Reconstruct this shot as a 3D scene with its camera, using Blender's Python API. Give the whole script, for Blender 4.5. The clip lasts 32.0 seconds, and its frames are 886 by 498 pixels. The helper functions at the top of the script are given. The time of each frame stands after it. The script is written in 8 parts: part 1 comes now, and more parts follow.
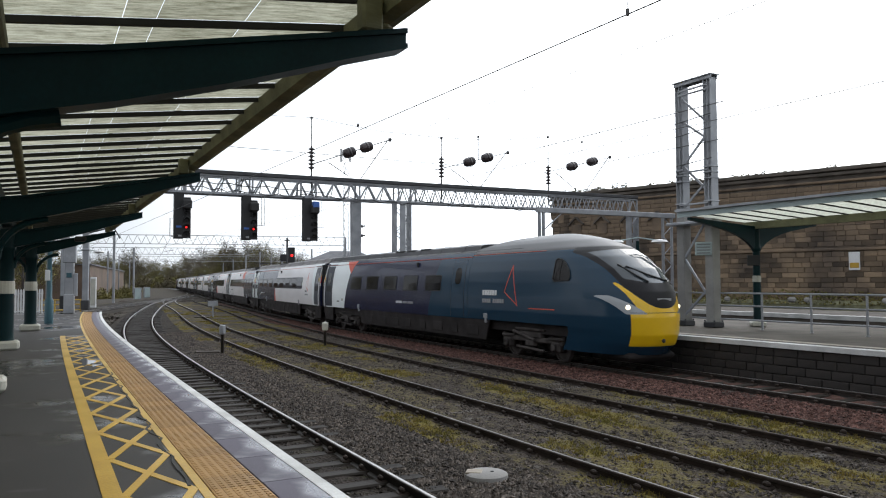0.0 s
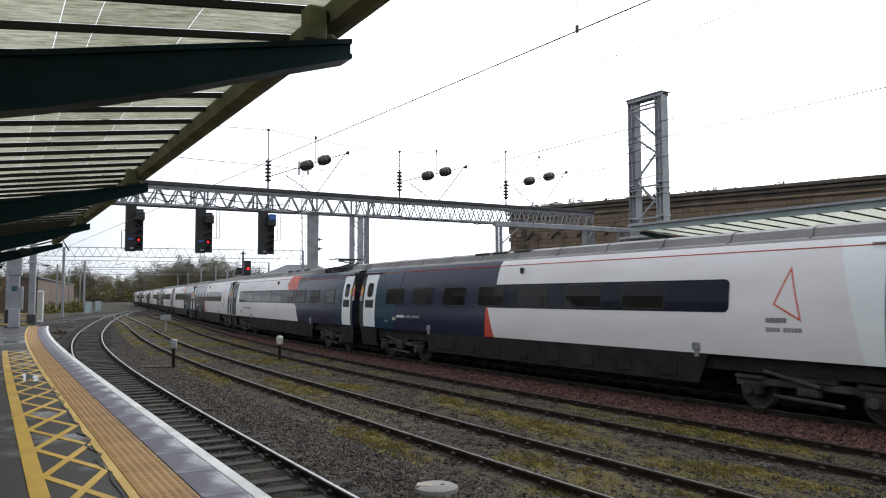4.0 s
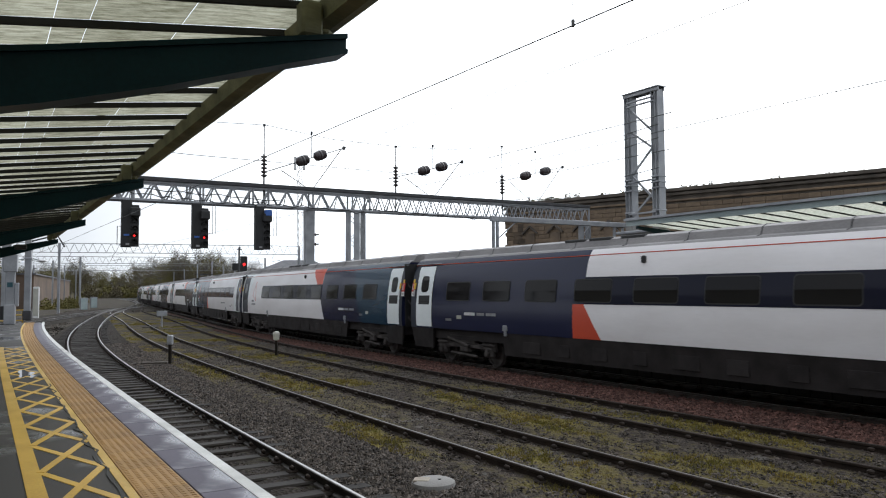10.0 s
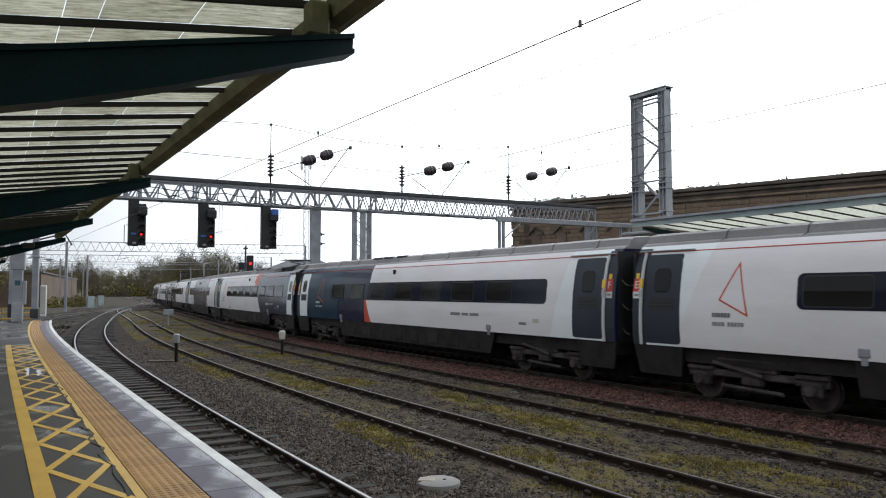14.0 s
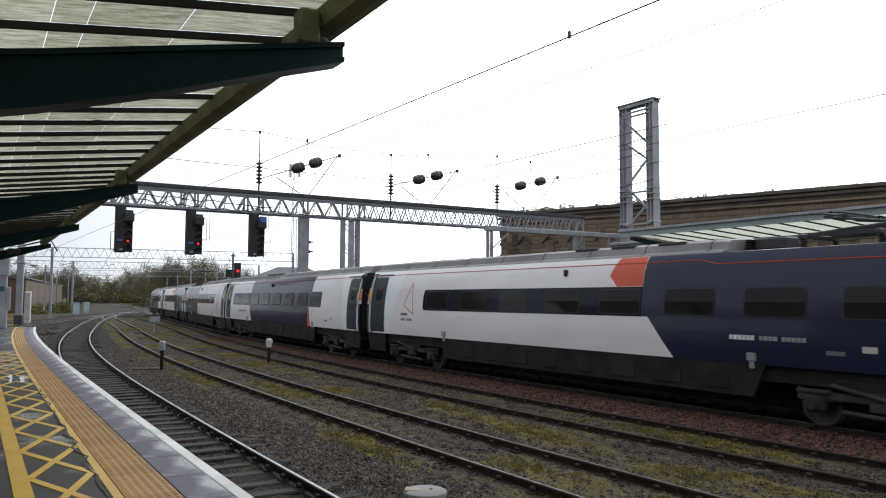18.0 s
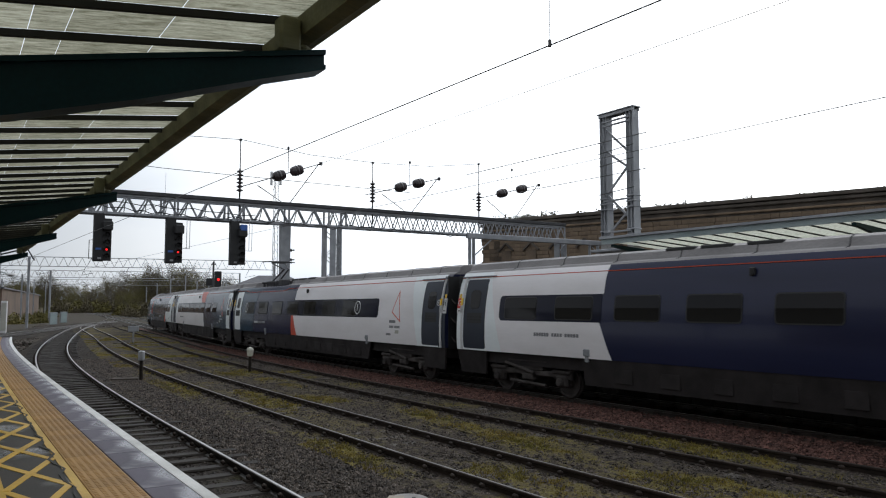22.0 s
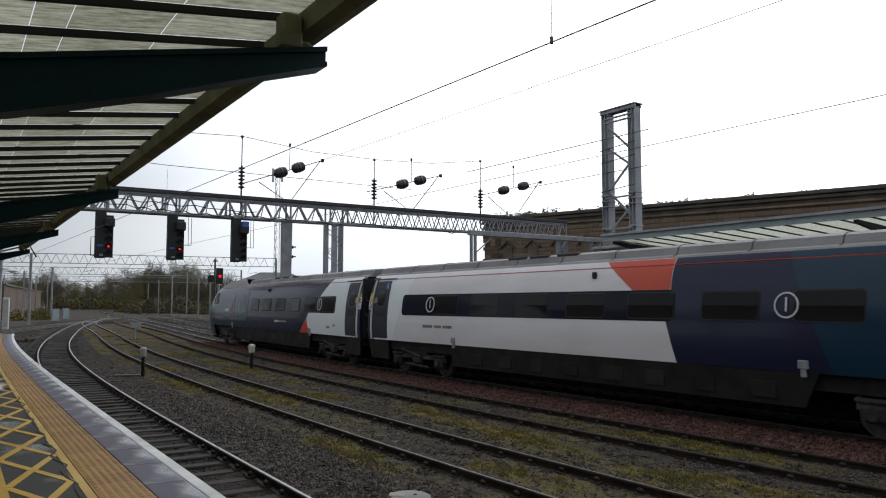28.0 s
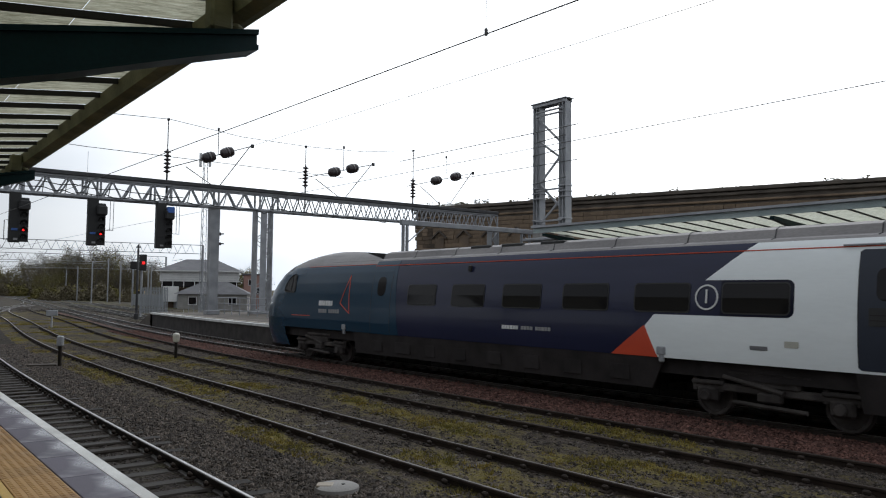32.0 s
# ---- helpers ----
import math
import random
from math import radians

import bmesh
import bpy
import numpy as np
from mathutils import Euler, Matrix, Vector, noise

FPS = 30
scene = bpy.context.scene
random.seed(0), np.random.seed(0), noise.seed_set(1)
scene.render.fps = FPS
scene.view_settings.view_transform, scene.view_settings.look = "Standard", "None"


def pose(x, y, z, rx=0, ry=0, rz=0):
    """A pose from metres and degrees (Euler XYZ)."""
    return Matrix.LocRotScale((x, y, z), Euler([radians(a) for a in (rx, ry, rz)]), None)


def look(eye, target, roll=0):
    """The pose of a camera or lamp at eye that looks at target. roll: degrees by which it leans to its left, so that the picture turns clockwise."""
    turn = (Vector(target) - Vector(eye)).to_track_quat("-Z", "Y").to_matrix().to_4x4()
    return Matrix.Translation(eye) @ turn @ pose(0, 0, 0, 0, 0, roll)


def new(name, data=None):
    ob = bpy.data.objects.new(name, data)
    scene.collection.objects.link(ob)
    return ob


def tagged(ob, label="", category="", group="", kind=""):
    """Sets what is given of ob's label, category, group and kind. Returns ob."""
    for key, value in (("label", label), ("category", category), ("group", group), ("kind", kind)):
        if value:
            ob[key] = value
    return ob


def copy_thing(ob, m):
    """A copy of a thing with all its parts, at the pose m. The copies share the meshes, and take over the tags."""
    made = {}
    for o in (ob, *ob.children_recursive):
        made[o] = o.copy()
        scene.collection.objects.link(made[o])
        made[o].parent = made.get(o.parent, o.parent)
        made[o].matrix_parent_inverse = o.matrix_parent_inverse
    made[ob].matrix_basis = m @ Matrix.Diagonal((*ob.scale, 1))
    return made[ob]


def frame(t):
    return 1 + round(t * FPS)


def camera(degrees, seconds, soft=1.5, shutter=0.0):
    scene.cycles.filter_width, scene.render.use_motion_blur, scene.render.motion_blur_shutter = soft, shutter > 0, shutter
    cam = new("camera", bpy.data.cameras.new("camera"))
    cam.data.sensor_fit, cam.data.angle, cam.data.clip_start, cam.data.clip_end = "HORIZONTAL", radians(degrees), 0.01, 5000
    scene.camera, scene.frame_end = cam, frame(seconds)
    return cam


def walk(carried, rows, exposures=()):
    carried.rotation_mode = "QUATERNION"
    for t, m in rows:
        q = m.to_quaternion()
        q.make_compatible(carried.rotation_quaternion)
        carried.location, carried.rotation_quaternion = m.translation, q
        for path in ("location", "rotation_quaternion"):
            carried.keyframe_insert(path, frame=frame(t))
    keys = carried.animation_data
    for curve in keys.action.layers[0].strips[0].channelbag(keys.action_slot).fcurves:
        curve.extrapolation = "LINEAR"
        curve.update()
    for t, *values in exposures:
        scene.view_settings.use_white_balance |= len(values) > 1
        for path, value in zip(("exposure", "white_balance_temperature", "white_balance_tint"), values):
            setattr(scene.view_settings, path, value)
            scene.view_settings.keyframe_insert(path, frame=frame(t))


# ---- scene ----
# ---------------------------------------------------------------- camera
cam = camera(60.73, 32.0, soft=1.1, shutter=0.15)
# seconds, heading to the right of +y, tilt up, lean to the left (degrees), place of the eye
VIEW = [
    (0.0, -10.391, 2.487, -0.182, 0.0, 0.0, 2.49), (0.5, -9.03, 3.009, -0.2, 0.042, 0.005, 2.488), (1.0, -8.666, 3.381, -0.418, 0.075, 0.01, 2.482),
    (1.5, -8.381, 3.673, -0.564, 0.1, 0.015, 2.47), (2.0, -8.161, 3.813, -0.51, 0.104, 0.015, 2.469), (2.5, -7.928, 3.693, -0.536, 0.108, 0.015, 2.467),
    (3.0, -7.738, 3.594, -0.209, 0.112, 0.015, 2.466), (3.5, -7.552, 3.464, -0.185, 0.112, 0.015, 2.466), (5.5, -6.268, 3.876, 0.255, 0.112, 0.016, 2.466),
    (6.0, -5.973, 3.83, 0.343, 0.112, 0.016, 2.466), (6.5, -5.861, 3.655, -0.049, 0.112, 0.016, 2.466), (7.0, -5.927, 3.465, -0.452, 0.112, 0.016, 2.466),
    (7.5, -6.036, 3.327, -0.406, 0.112, 0.016, 2.466), (8.0, -6.243, 3.295, -0.467, 0.112, 0.016, 2.467), (8.5, -6.476, 3.298, -0.452, 0.112, 0.017, 2.467),
    (9.0, -6.774, 3.221, -0.426, 0.112, 0.017, 2.467), (9.5, -6.93, 3.187, -0.58, 0.112, 0.017, 2.467), (10.0, -7.035, 3.158, -0.347, 0.112, 0.017, 2.467),
    (10.5, -7.091, 3.17, -0.465, 0.112, 0.017, 2.467), (11.0, -7.243, 3.141, -0.35, 0.112, 0.017, 2.467), (11.5, -7.325, 3.067, -0.365, 0.112, 0.017, 2.467),
    (12.0, -7.397, 3.049, -0.385, 0.112, 0.017, 2.467), (12.5, -7.423, 3.09, -0.279, 0.112, 0.018, 2.467), (13.0, -7.501, 3.102, -0.154, 0.112, 0.018, 2.467),
    (13.5, -7.526, 3.098, -0.134, 0.112, 0.018, 2.467), (14.0, -7.485, 3.16, -0.079, 0.112, 0.018, 2.467), (14.5, -7.407, 3.29, -0.116, 0.112, 0.018, 2.467),
    (16.5, -7.118, 3.438, -0.088, 0.112, 0.018, 2.467), (17.0, -7.047, 3.45, -0.07, 0.112, 0.019, 2.467), (17.5, -6.912, 3.563, 0.157, 0.112, 0.019, 2.468),
    (18.0, -6.607, 3.826, 0.286, 0.112, 0.019, 2.468), (18.5, -6.267, 4.154, 0.331, 0.112, 0.019, 2.468), (19.0, -5.931, 4.319, 0.356, 0.112, 0.019, 2.468),
    (19.5, -5.706, 4.369, 0.235, 0.112, 0.019, 2.468), (20.0, -5.478, 4.375, 0.307, 0.112, 0.019, 2.468), (20.5, -5.356, 4.333, 0.157, 0.112, 0.019, 2.468),
    (21.0, -5.266, 4.338, 0.187, 0.112, 0.019, 2.468), (21.5, -5.236, 4.434, 0.064, 0.112, 0.02, 2.468), (22.0, -5.239, 4.411, -0.004, 0.112, 0.02, 2.468),
    (22.5, -5.151, 4.397, -0.172, 0.112, 0.02, 2.468), (23.0, -5.181, 4.314, -0.36, 0.112, 0.02, 2.468), (23.5, -5.284, 4.243, -0.442, 0.112, 0.02, 2.468),
    (24.0, -5.424, 4.343, 0.031, 0.112, 0.02, 2.468), (24.5, -5.424, 4.597, 0.178, 0.112, 0.02, 2.468), (25.0, -5.336, 4.65, 0.287, 0.112, 0.02, 2.468),
    (25.5, -5.22, 4.703, 0.234, 0.112, 0.021, 2.468), (27.5, -5.257, 4.29, 0.156, 0.112, 0.021, 2.469), (28.0, -5.354, 4.182, 0.047, 0.112, 0.021, 2.469),
    (28.5, -5.322, 4.038, 0.138, 0.112, 0.021, 2.469), (29.0, -5.237, 3.895, 0.213, 0.112, 0.021, 2.469), (29.5, -5.025, 3.941, 0.204, 0.112, 0.021, 2.469),
    (30.0, -4.693, 3.967, 0.287, 0.112, 0.022, 2.469), (30.5, -4.038, 3.905, 0.327, 0.112, 0.022, 2.469), (31.0, -2.775, 3.743, 0.339, 0.112, 0.022, 2.469),
    (31.5, -1.804, 3.641, 0.532, 0.112, 0.022, 2.469), (32.0, -0.171, 3.43, 0.529, 0.112, 0.022, 2.469),
]


# the clip's camera darkens its picture as the pale cars fill it
EXPOSURE = [(0, 0.20), (6, 0.18), (9, 0.11), (14, 0.11), (17, 0.16), (18.1, 0.09), (19.0, -0.22), (20, -0.30), (24, -0.36), (28, -0.46), (32, -0.36)]


def gaze(yaw, tilt, lean, x, y, z):
    a, b = radians(yaw), radians(tilt)
    return look((x, y, z), (x + 10 * math.sin(a) * math.cos(b), y + 10 * math.cos(a) * math.cos(b), z + 10 * math.sin(b)), lean)


walk(cam, [(q[0], gaze(*q[1:])) for q in VIEW], exposures=EXPOSURE)

# ---------------------------------------------------------------- light: bright overcast sky, veiled sun
SUN_EL, SUN_AZ = 34.0, 28.0
world = bpy.data.worlds.new("overcast_sky")
scene.world = world
world.use_nodes = True
wn, wl = world.node_tree.nodes, world.node_tree.links
sky = wn.new("ShaderNodeTexSky")
sky.sky_type, sky.sun_disc = "NISHITA", False
sky.sun_elevation, sky.sun_rotation = radians(SUN_EL), radians(SUN_AZ)
sky.dust_density = 4.0
w_co = wn.new("ShaderNodeTexCoord")
w_map = wn.new("ShaderNodeMapping")
w_map.inputs["Scale"].default_value = (1.0, 1.0, 2.6)
w_noise = wn.new("ShaderNodeTexNoise")
w_noise.inputs["Scale"].default_value, w_noise.inputs["Detail"].default_value = 2.2, 5.0
w_ramp = wn.new("ShaderNodeValToRGB")
w_ramp.color_ramp.elements[0].position, w_ramp.color_ramp.elements[0].color = 0.3, (7.4, 8.2, 9.3, 1)
w_ramp.color_ramp.elements[1].position, w_ramp.color_ramp.elements[1].color = 0.62, (10.4, 10.9, 11.4, 1)
w_mix = wn.new("ShaderNodeMix")
w_mix.data_type = "RGBA"
w_mix.inputs[0].default_value = 0.93
wl.new(w_co.outputs["Generated"], w_map.inputs["Vector"])
wl.new(w_map.outputs["Vector"], w_noise.inputs["Vector"])
wl.new(w_noise.outputs["Fac"], w_ramp.inputs["Fac"])
wl.new(sky.outputs["Color"], w_mix.inputs[6])
wl.new(w_ramp.outputs["Color"], w_mix.inputs[7])
# the cloud is brighter round the hidden sun
w_dot = wn.new("ShaderNodeVectorMath")
w_dot.operation = "DOT_PRODUCT"
w_nrm = wn.new("ShaderNodeVectorMath")
w_nrm.operation = "NORMALIZE"
w_dot.inputs[1].default_value = (math.sin(radians(SUN_AZ)) * math.cos(radians(SUN_EL)), math.cos(radians(SUN_AZ)) * math.cos(radians(SUN_EL)), math.sin(radians(SUN_EL)))
w_glow = wn.new("ShaderNodeMapRange")
w_glow.interpolation_type = "SMOOTHSTEP"
for k_, v_ in (("From Min", 0.35), ("From Max", 1.0), ("To Min", 0.80), ("To Max", 2.5)):
    w_glow.inputs[k_].default_value = v_
w_mul = wn.new("ShaderNodeMix")
w_mul.data_type, w_mul.blend_type = "RGBA", "MULTIPLY"
w_mul.inputs[0].default_value = 1.0
wl.new(w_co.outputs["Generated"], w_nrm.inputs[0])
wl.new(w_nrm.outputs["Vector"], w_dot.inputs[0])
wl.new(w_dot.outputs["Value"], w_glow.inputs["Value"])
wl.new(w_mix.outputs[2], w_mul.inputs[6])
wl.new(w_glow.outputs["Result"], w_mul.inputs[7])
wl.new(w_mul.outputs[2], wn["Background"].inputs["Color"])
wn["Background"].inputs["Strength"].default_value = 0.1

sun = new("sun", bpy.data.lights.new("sun", "SUN"))
sun.data.energy, sun.data.angle, sun.data.color = 0.35, radians(30), (1.0, 0.96, 0.9)
_e, _a = radians(SUN_EL), radians(SUN_AZ)
sun.matrix_world = look((60 * math.sin(_a) * math.cos(_e), 60 * math.cos(_a) * math.cos(_e), 60 * math.sin(_e)), (0, 0, 0))


# ---------------------------------------------------------------- materials
def mat(name, c1, c2=None, scale=3.0, rough=0.7, metal=0.0, bump=0.15, grain=80.0, spec=0.5, dist=0.01, stretch=(1, 1, 1), rvar=0.12, c3=None, coat=0.0, fleck=0.35):
    """Two colours mixed by a broad noise, darkened a little by fine grain, with bump and uneven gloss."""
    m = bpy.data.materials.new(name)
    m.use_nodes = True
    n, l = m.node_tree.nodes, m.node_tree.links
    b = n["Principled BSDF"]
    c2 = c2 or tuple(x * 0.72 for x in c1)
    co = n.new("ShaderNodeTexCoord")
    mp = n.new("ShaderNodeMapping")
    mp.inputs["Scale"].default_value = stretch
    l.new(co.outputs["Object"], mp.inputs["Vector"])
    big, fine = n.new("ShaderNodeTexNoise"), n.new("ShaderNodeTexNoise")
    big.inputs["Scale"].default_value, big.inputs["Detail"].default_value = scale, 6.0
    fine.inputs["Scale"].default_value, fine.inputs["Detail"].default_value = grain, 3.0
    l.new(mp.outputs["Vector"], big.inputs["Vector"])
    l.new(mp.outputs["Vector"], fine.inputs["Vector"])
    ramp = n.new("ShaderNodeValToRGB")
    r = ramp.color_ramp
    r.elements[0].position, r.elements[0].color = 0.32, (*c1, 1)
    r.elements[1].position, r.elements[1].color = 0.68, (*c2, 1)
    if c3:
        e = r.elements.new(0.78)
        e.color = (*c3, 1)
    l.new(big.outputs["Fac"], ramp.inputs["Fac"])
    mul = n.new("ShaderNodeMix")
    mul.data_type, mul.blend_type = "RGBA", "MULTIPLY"
    mul.inputs[0].default_value = fleck
    fr = n.new("ShaderNodeValToRGB")
    fr.color_ramp.elements[0].position, fr.color_ramp.elements[0].color = 0.3, (0.45, 0.45, 0.45, 1)
    fr.color_ramp.elements[1].position, fr.color_ramp.elements[1].color = 0.7, (1, 1, 1, 1)
    l.new(fine.outputs["Fac"], fr.inputs["Fac"])
    l.new(ramp.outputs["Color"], mul.inputs[6])
    l.new(fr.outputs["Color"], mul.inputs[7])
    info = n.new("ShaderNodeObjectInfo")
    tone = n.new("ShaderNodeMapRange")
    tone.inputs["To Min"].default_value, tone.inputs["To Max"].default_value = 1 - 0.4 * fleck, 1 + 0.29 * fleck
    l.new(info.outputs["Random"], tone.inputs["Value"])
    mul2 = n.new("ShaderNodeMix")
    mul2.data_type, mul2.blend_type = "RGBA", "MULTIPLY"
    mul2.inputs[0].default_value = 1.0
    l.new(mul.outputs[2], mul2.inputs[6])
    l.new(tone.outputs["Result"], mul2.inputs[7])
    l.new(mul2.outputs[2], b.inputs["Base Color"])
    rr = n.new("ShaderNodeMapRange")
    rr.inputs["To Min"].default_value, rr.inputs["To Max"].default_value = max(0.02, rough - rvar), min(1.0, rough + rvar)
    l.new(big.outputs["Fac"], rr.inputs["Value"])
    l.new(rr.outputs["Result"], b.inputs["Roughness"])
    b.inputs["Metallic"].default_value = metal
    b.inputs["Specular IOR Level"].default_value = spec
    b.inputs["Coat Weight"].default_value = coat
    if bump > 0:
        bp = n.new("ShaderNodeBump")
        bp.inputs["Strength"].default_value, bp.inputs["Distance"].default_value = bump, dist
        l.new(fine.outputs["Fac"], bp.inputs["Height"])
        l.new(bp.outputs["Normal"], b.inputs["Normal"])
    return m


def glow(name, colour, strength):
    m = bpy.data.materials.new(name)
    m.use_nodes = True
    b = m.node_tree.nodes["Principled BSDF"]
    b.inputs["Base Color"].default_value = (*colour, 1)
    b.inputs["Emission Color"].default_value = (*colour, 1)
    b.inputs["Emission Strength"].default_value = strength
    return m


def glazed(name, tint, rough=0.04, spec=0.35):
    """Dark tinted glass seen against a dim interior."""
    m = bpy.data.materials.new(name)
    m.use_nodes = True
    b = m.node_tree.nodes["Principled BSDF"]
    b.inputs["Base Color"].default_value = (*tint, 1)
    b.inputs["Roughness"].default_value = rough
    b.inputs["Specular IOR Level"].default_value = spec
    b.inputs["IOR"].default_value = 1.5
    return m


def dirty_glass(name, clean, dirt, share):
    """Roof glass under years of grime: lets some daylight through, streaked along the fall."""
    m = bpy.data.materials.new(name)
    m.use_nodes = True
    n, l = m.node_tree.nodes, m.node_tree.links
    n.remove(n["Principled BSDF"])
    out = n["Material Output"]
    co, mp, no = n.new("ShaderNodeTexCoord"), n.new("ShaderNodeMapping"), n.new("ShaderNodeTexNoise")
    info, add = n.new("ShaderNodeObjectInfo"), n.new("ShaderNodeVectorMath")
    add.operation = "ADD"
    mp.inputs["Scale"].default_value = (6.0, 1.1, 1.0)
    no.inputs["Scale"].default_value, no.inputs["Detail"].default_value, no.inputs["Roughness"].default_value = 3.6, 11.0, 0.8
    l.new(co.outputs["Object"], add.inputs[0])
    l.new(info.outputs["Location"], add.inputs[1])
    l.new(add.outputs["Vector"], mp.inputs["Vector"])
    l.new(mp.outputs["Vector"], no.inputs["Vector"])
    ramp = n.new("ShaderNodeValToRGB")
    ramp.color_ramp.elements[0].position, ramp.color_ramp.elements[0].color = 0.38, (*dirt, 1)
    ramp.color_ramp.elements[1].position, ramp.color_ramp.elements[1].color = 0.66, (*clean, 1)
    geo, isl, mul = n.new("ShaderNodeNewGeometry"), n.new("ShaderNodeMapRange"), n.new("ShaderNodeMath")
    isl.inputs["To Min"].default_value, isl.inputs["To Max"].default_value = 0.84, 1.16
    mul.operation = "MULTIPLY"
    l.new(geo.outputs["Random Per Island"], isl.inputs["Value"])
    l.new(no.outputs["Fac"], mul.inputs[0])
    l.new(isl.outputs["Result"], mul.inputs[1])
    l.new(mul.outputs[0], ramp.inputs["Fac"])
    tr, df, mx = n.new("ShaderNodeBsdfTranslucent"), n.new("ShaderNodeBsdfDiffuse"), n.new("ShaderNodeMixShader")
    l.new(ramp.outputs["Color"], tr.inputs["Color"])
    l.new(ramp.outputs["Color"], df.inputs["Color"])
    mx.inputs["Fac"].default_value = share
    l.new(df.outputs["BSDF"], mx.inputs[1])
    l.new(tr.outputs["BSDF"], mx.inputs[2])
    l.new(mx.outputs["Shader"], out.inputs["Surface"])
    return m


def wet(name, dry, dark, scale, puddle=0.6, grain=140.0, bump=0.3, stretch=(1, 1, 1)):
    """Rain-wet paving: the low parts hold a film of water, dark and smooth."""
    m = mat(name, dry, dark, scale=scale, rough=0.6, grain=grain, bump=bump, dist=0.004, stretch=stretch)
    n, l = m.node_tree.nodes, m.node_tree.links
    b = n["Principled BSDF"]
    co, no, ramp = n.new("ShaderNodeTexCoord"), n.new("ShaderNodeTexNoise"), n.new("ShaderNodeValToRGB")
    no.inputs["Scale"].default_value, no.inputs["Detail"].default_value = 0.55, 5.0
    l.new(co.outputs["Object"], no.inputs["Vector"])
    ramp.color_ramp.elements[0].position, ramp.color_ramp.elements[0].color = puddle - 0.05, (0.72, 0.72, 0.72, 1)
    ramp.color_ramp.elements[1].position, ramp.color_ramp.elements[1].color = puddle + 0.03, (0.06, 0.06, 0.06, 1)
    l.new(no.outputs["Fac"], ramp.inputs["Fac"])
    l.new(ramp.outputs["Color"], b.inputs["Roughness"])
    return m


def moss_ground(name, stone1, stone2, moss1, moss2, grain=22.0):
    """Ballast with moss where the 'moss' attribute of the mesh says it grows."""
    m = bpy.data.materials.new(name)
    m.use_nodes = True
    n, l = m.node_tree.nodes, m.node_tree.links
    b = n["Principled BSDF"]
    co = n.new("ShaderNodeTexCoord")
    vo, no, at_ = n.new("ShaderNodeTexVoronoi"), n.new("ShaderNodeTexNoise"), n.new("ShaderNodeAttribute")
    vo.inputs["Scale"].default_value = grain
    no.inputs["Scale"].default_value, no.inputs["Detail"].default_value = 7.0, 8.0
    at_.attribute_name = "moss"
    l.new(co.outputs["Object"], vo.inputs["Vector"])
    l.new(co.outputs["Object"], no.inputs["Vector"])
    hsv = n.new("ShaderNodeSeparateColor")
    l.new(vo.outputs["Color"], hsv.inputs["Color"])
    st, mo, mx = n.new("ShaderNodeMix"), n.new("ShaderNodeMix"), n.new("ShaderNodeMix")
    for x, ca, cb in ((st, stone1, stone2), (mo, moss1, moss2)):
        x.data_type = "RGBA"
        x.inputs[6].default_value, x.inputs[7].default_value = (*ca, 1), (*cb, 1)
    mx.data_type = "RGBA"
    l.new(hsv.outputs[0], st.inputs[0])
    l.new(no.outputs["Fac"], mo.inputs[0])
    sm = n.new("ShaderNodeMath")
    sm.operation = "MULTIPLY_ADD"
    sm.inputs[1].default_value, sm.inputs[2].default_value = 1.6, -0.8
    l.new(no.outputs["Fac"], sm.inputs[0])
    ad = n.new("ShaderNodeMath")
    ad.operation = "ADD"
    ad.use_clamp = True
    l.new(sm.outputs[0], ad.inputs[0])
    l.new(at_.outputs["Fac"], ad.inputs[1])
    l.new(ad.outputs[0], mx.inputs[0])
    l.new(st.outputs[2], mx.inputs[6])
    l.new(mo.outputs[2], mx.inputs[7])
    l.new(mx.outputs[2], b.inputs["Base Color"])
    b.inputs["Roughness"].default_value = 0.9
    b.inputs["Specular IOR Level"].default_value = 0.12
    bp = n.new("ShaderNodeBump")
    bp.inputs["Strength"].default_value, bp.inputs["Distance"].default_value = 0.9, 0.03
    l.new(vo.outputs["Distance"], bp.inputs["Height"])
    l.new(bp.outputs["Normal"], b.inputs["Normal"])
    return m


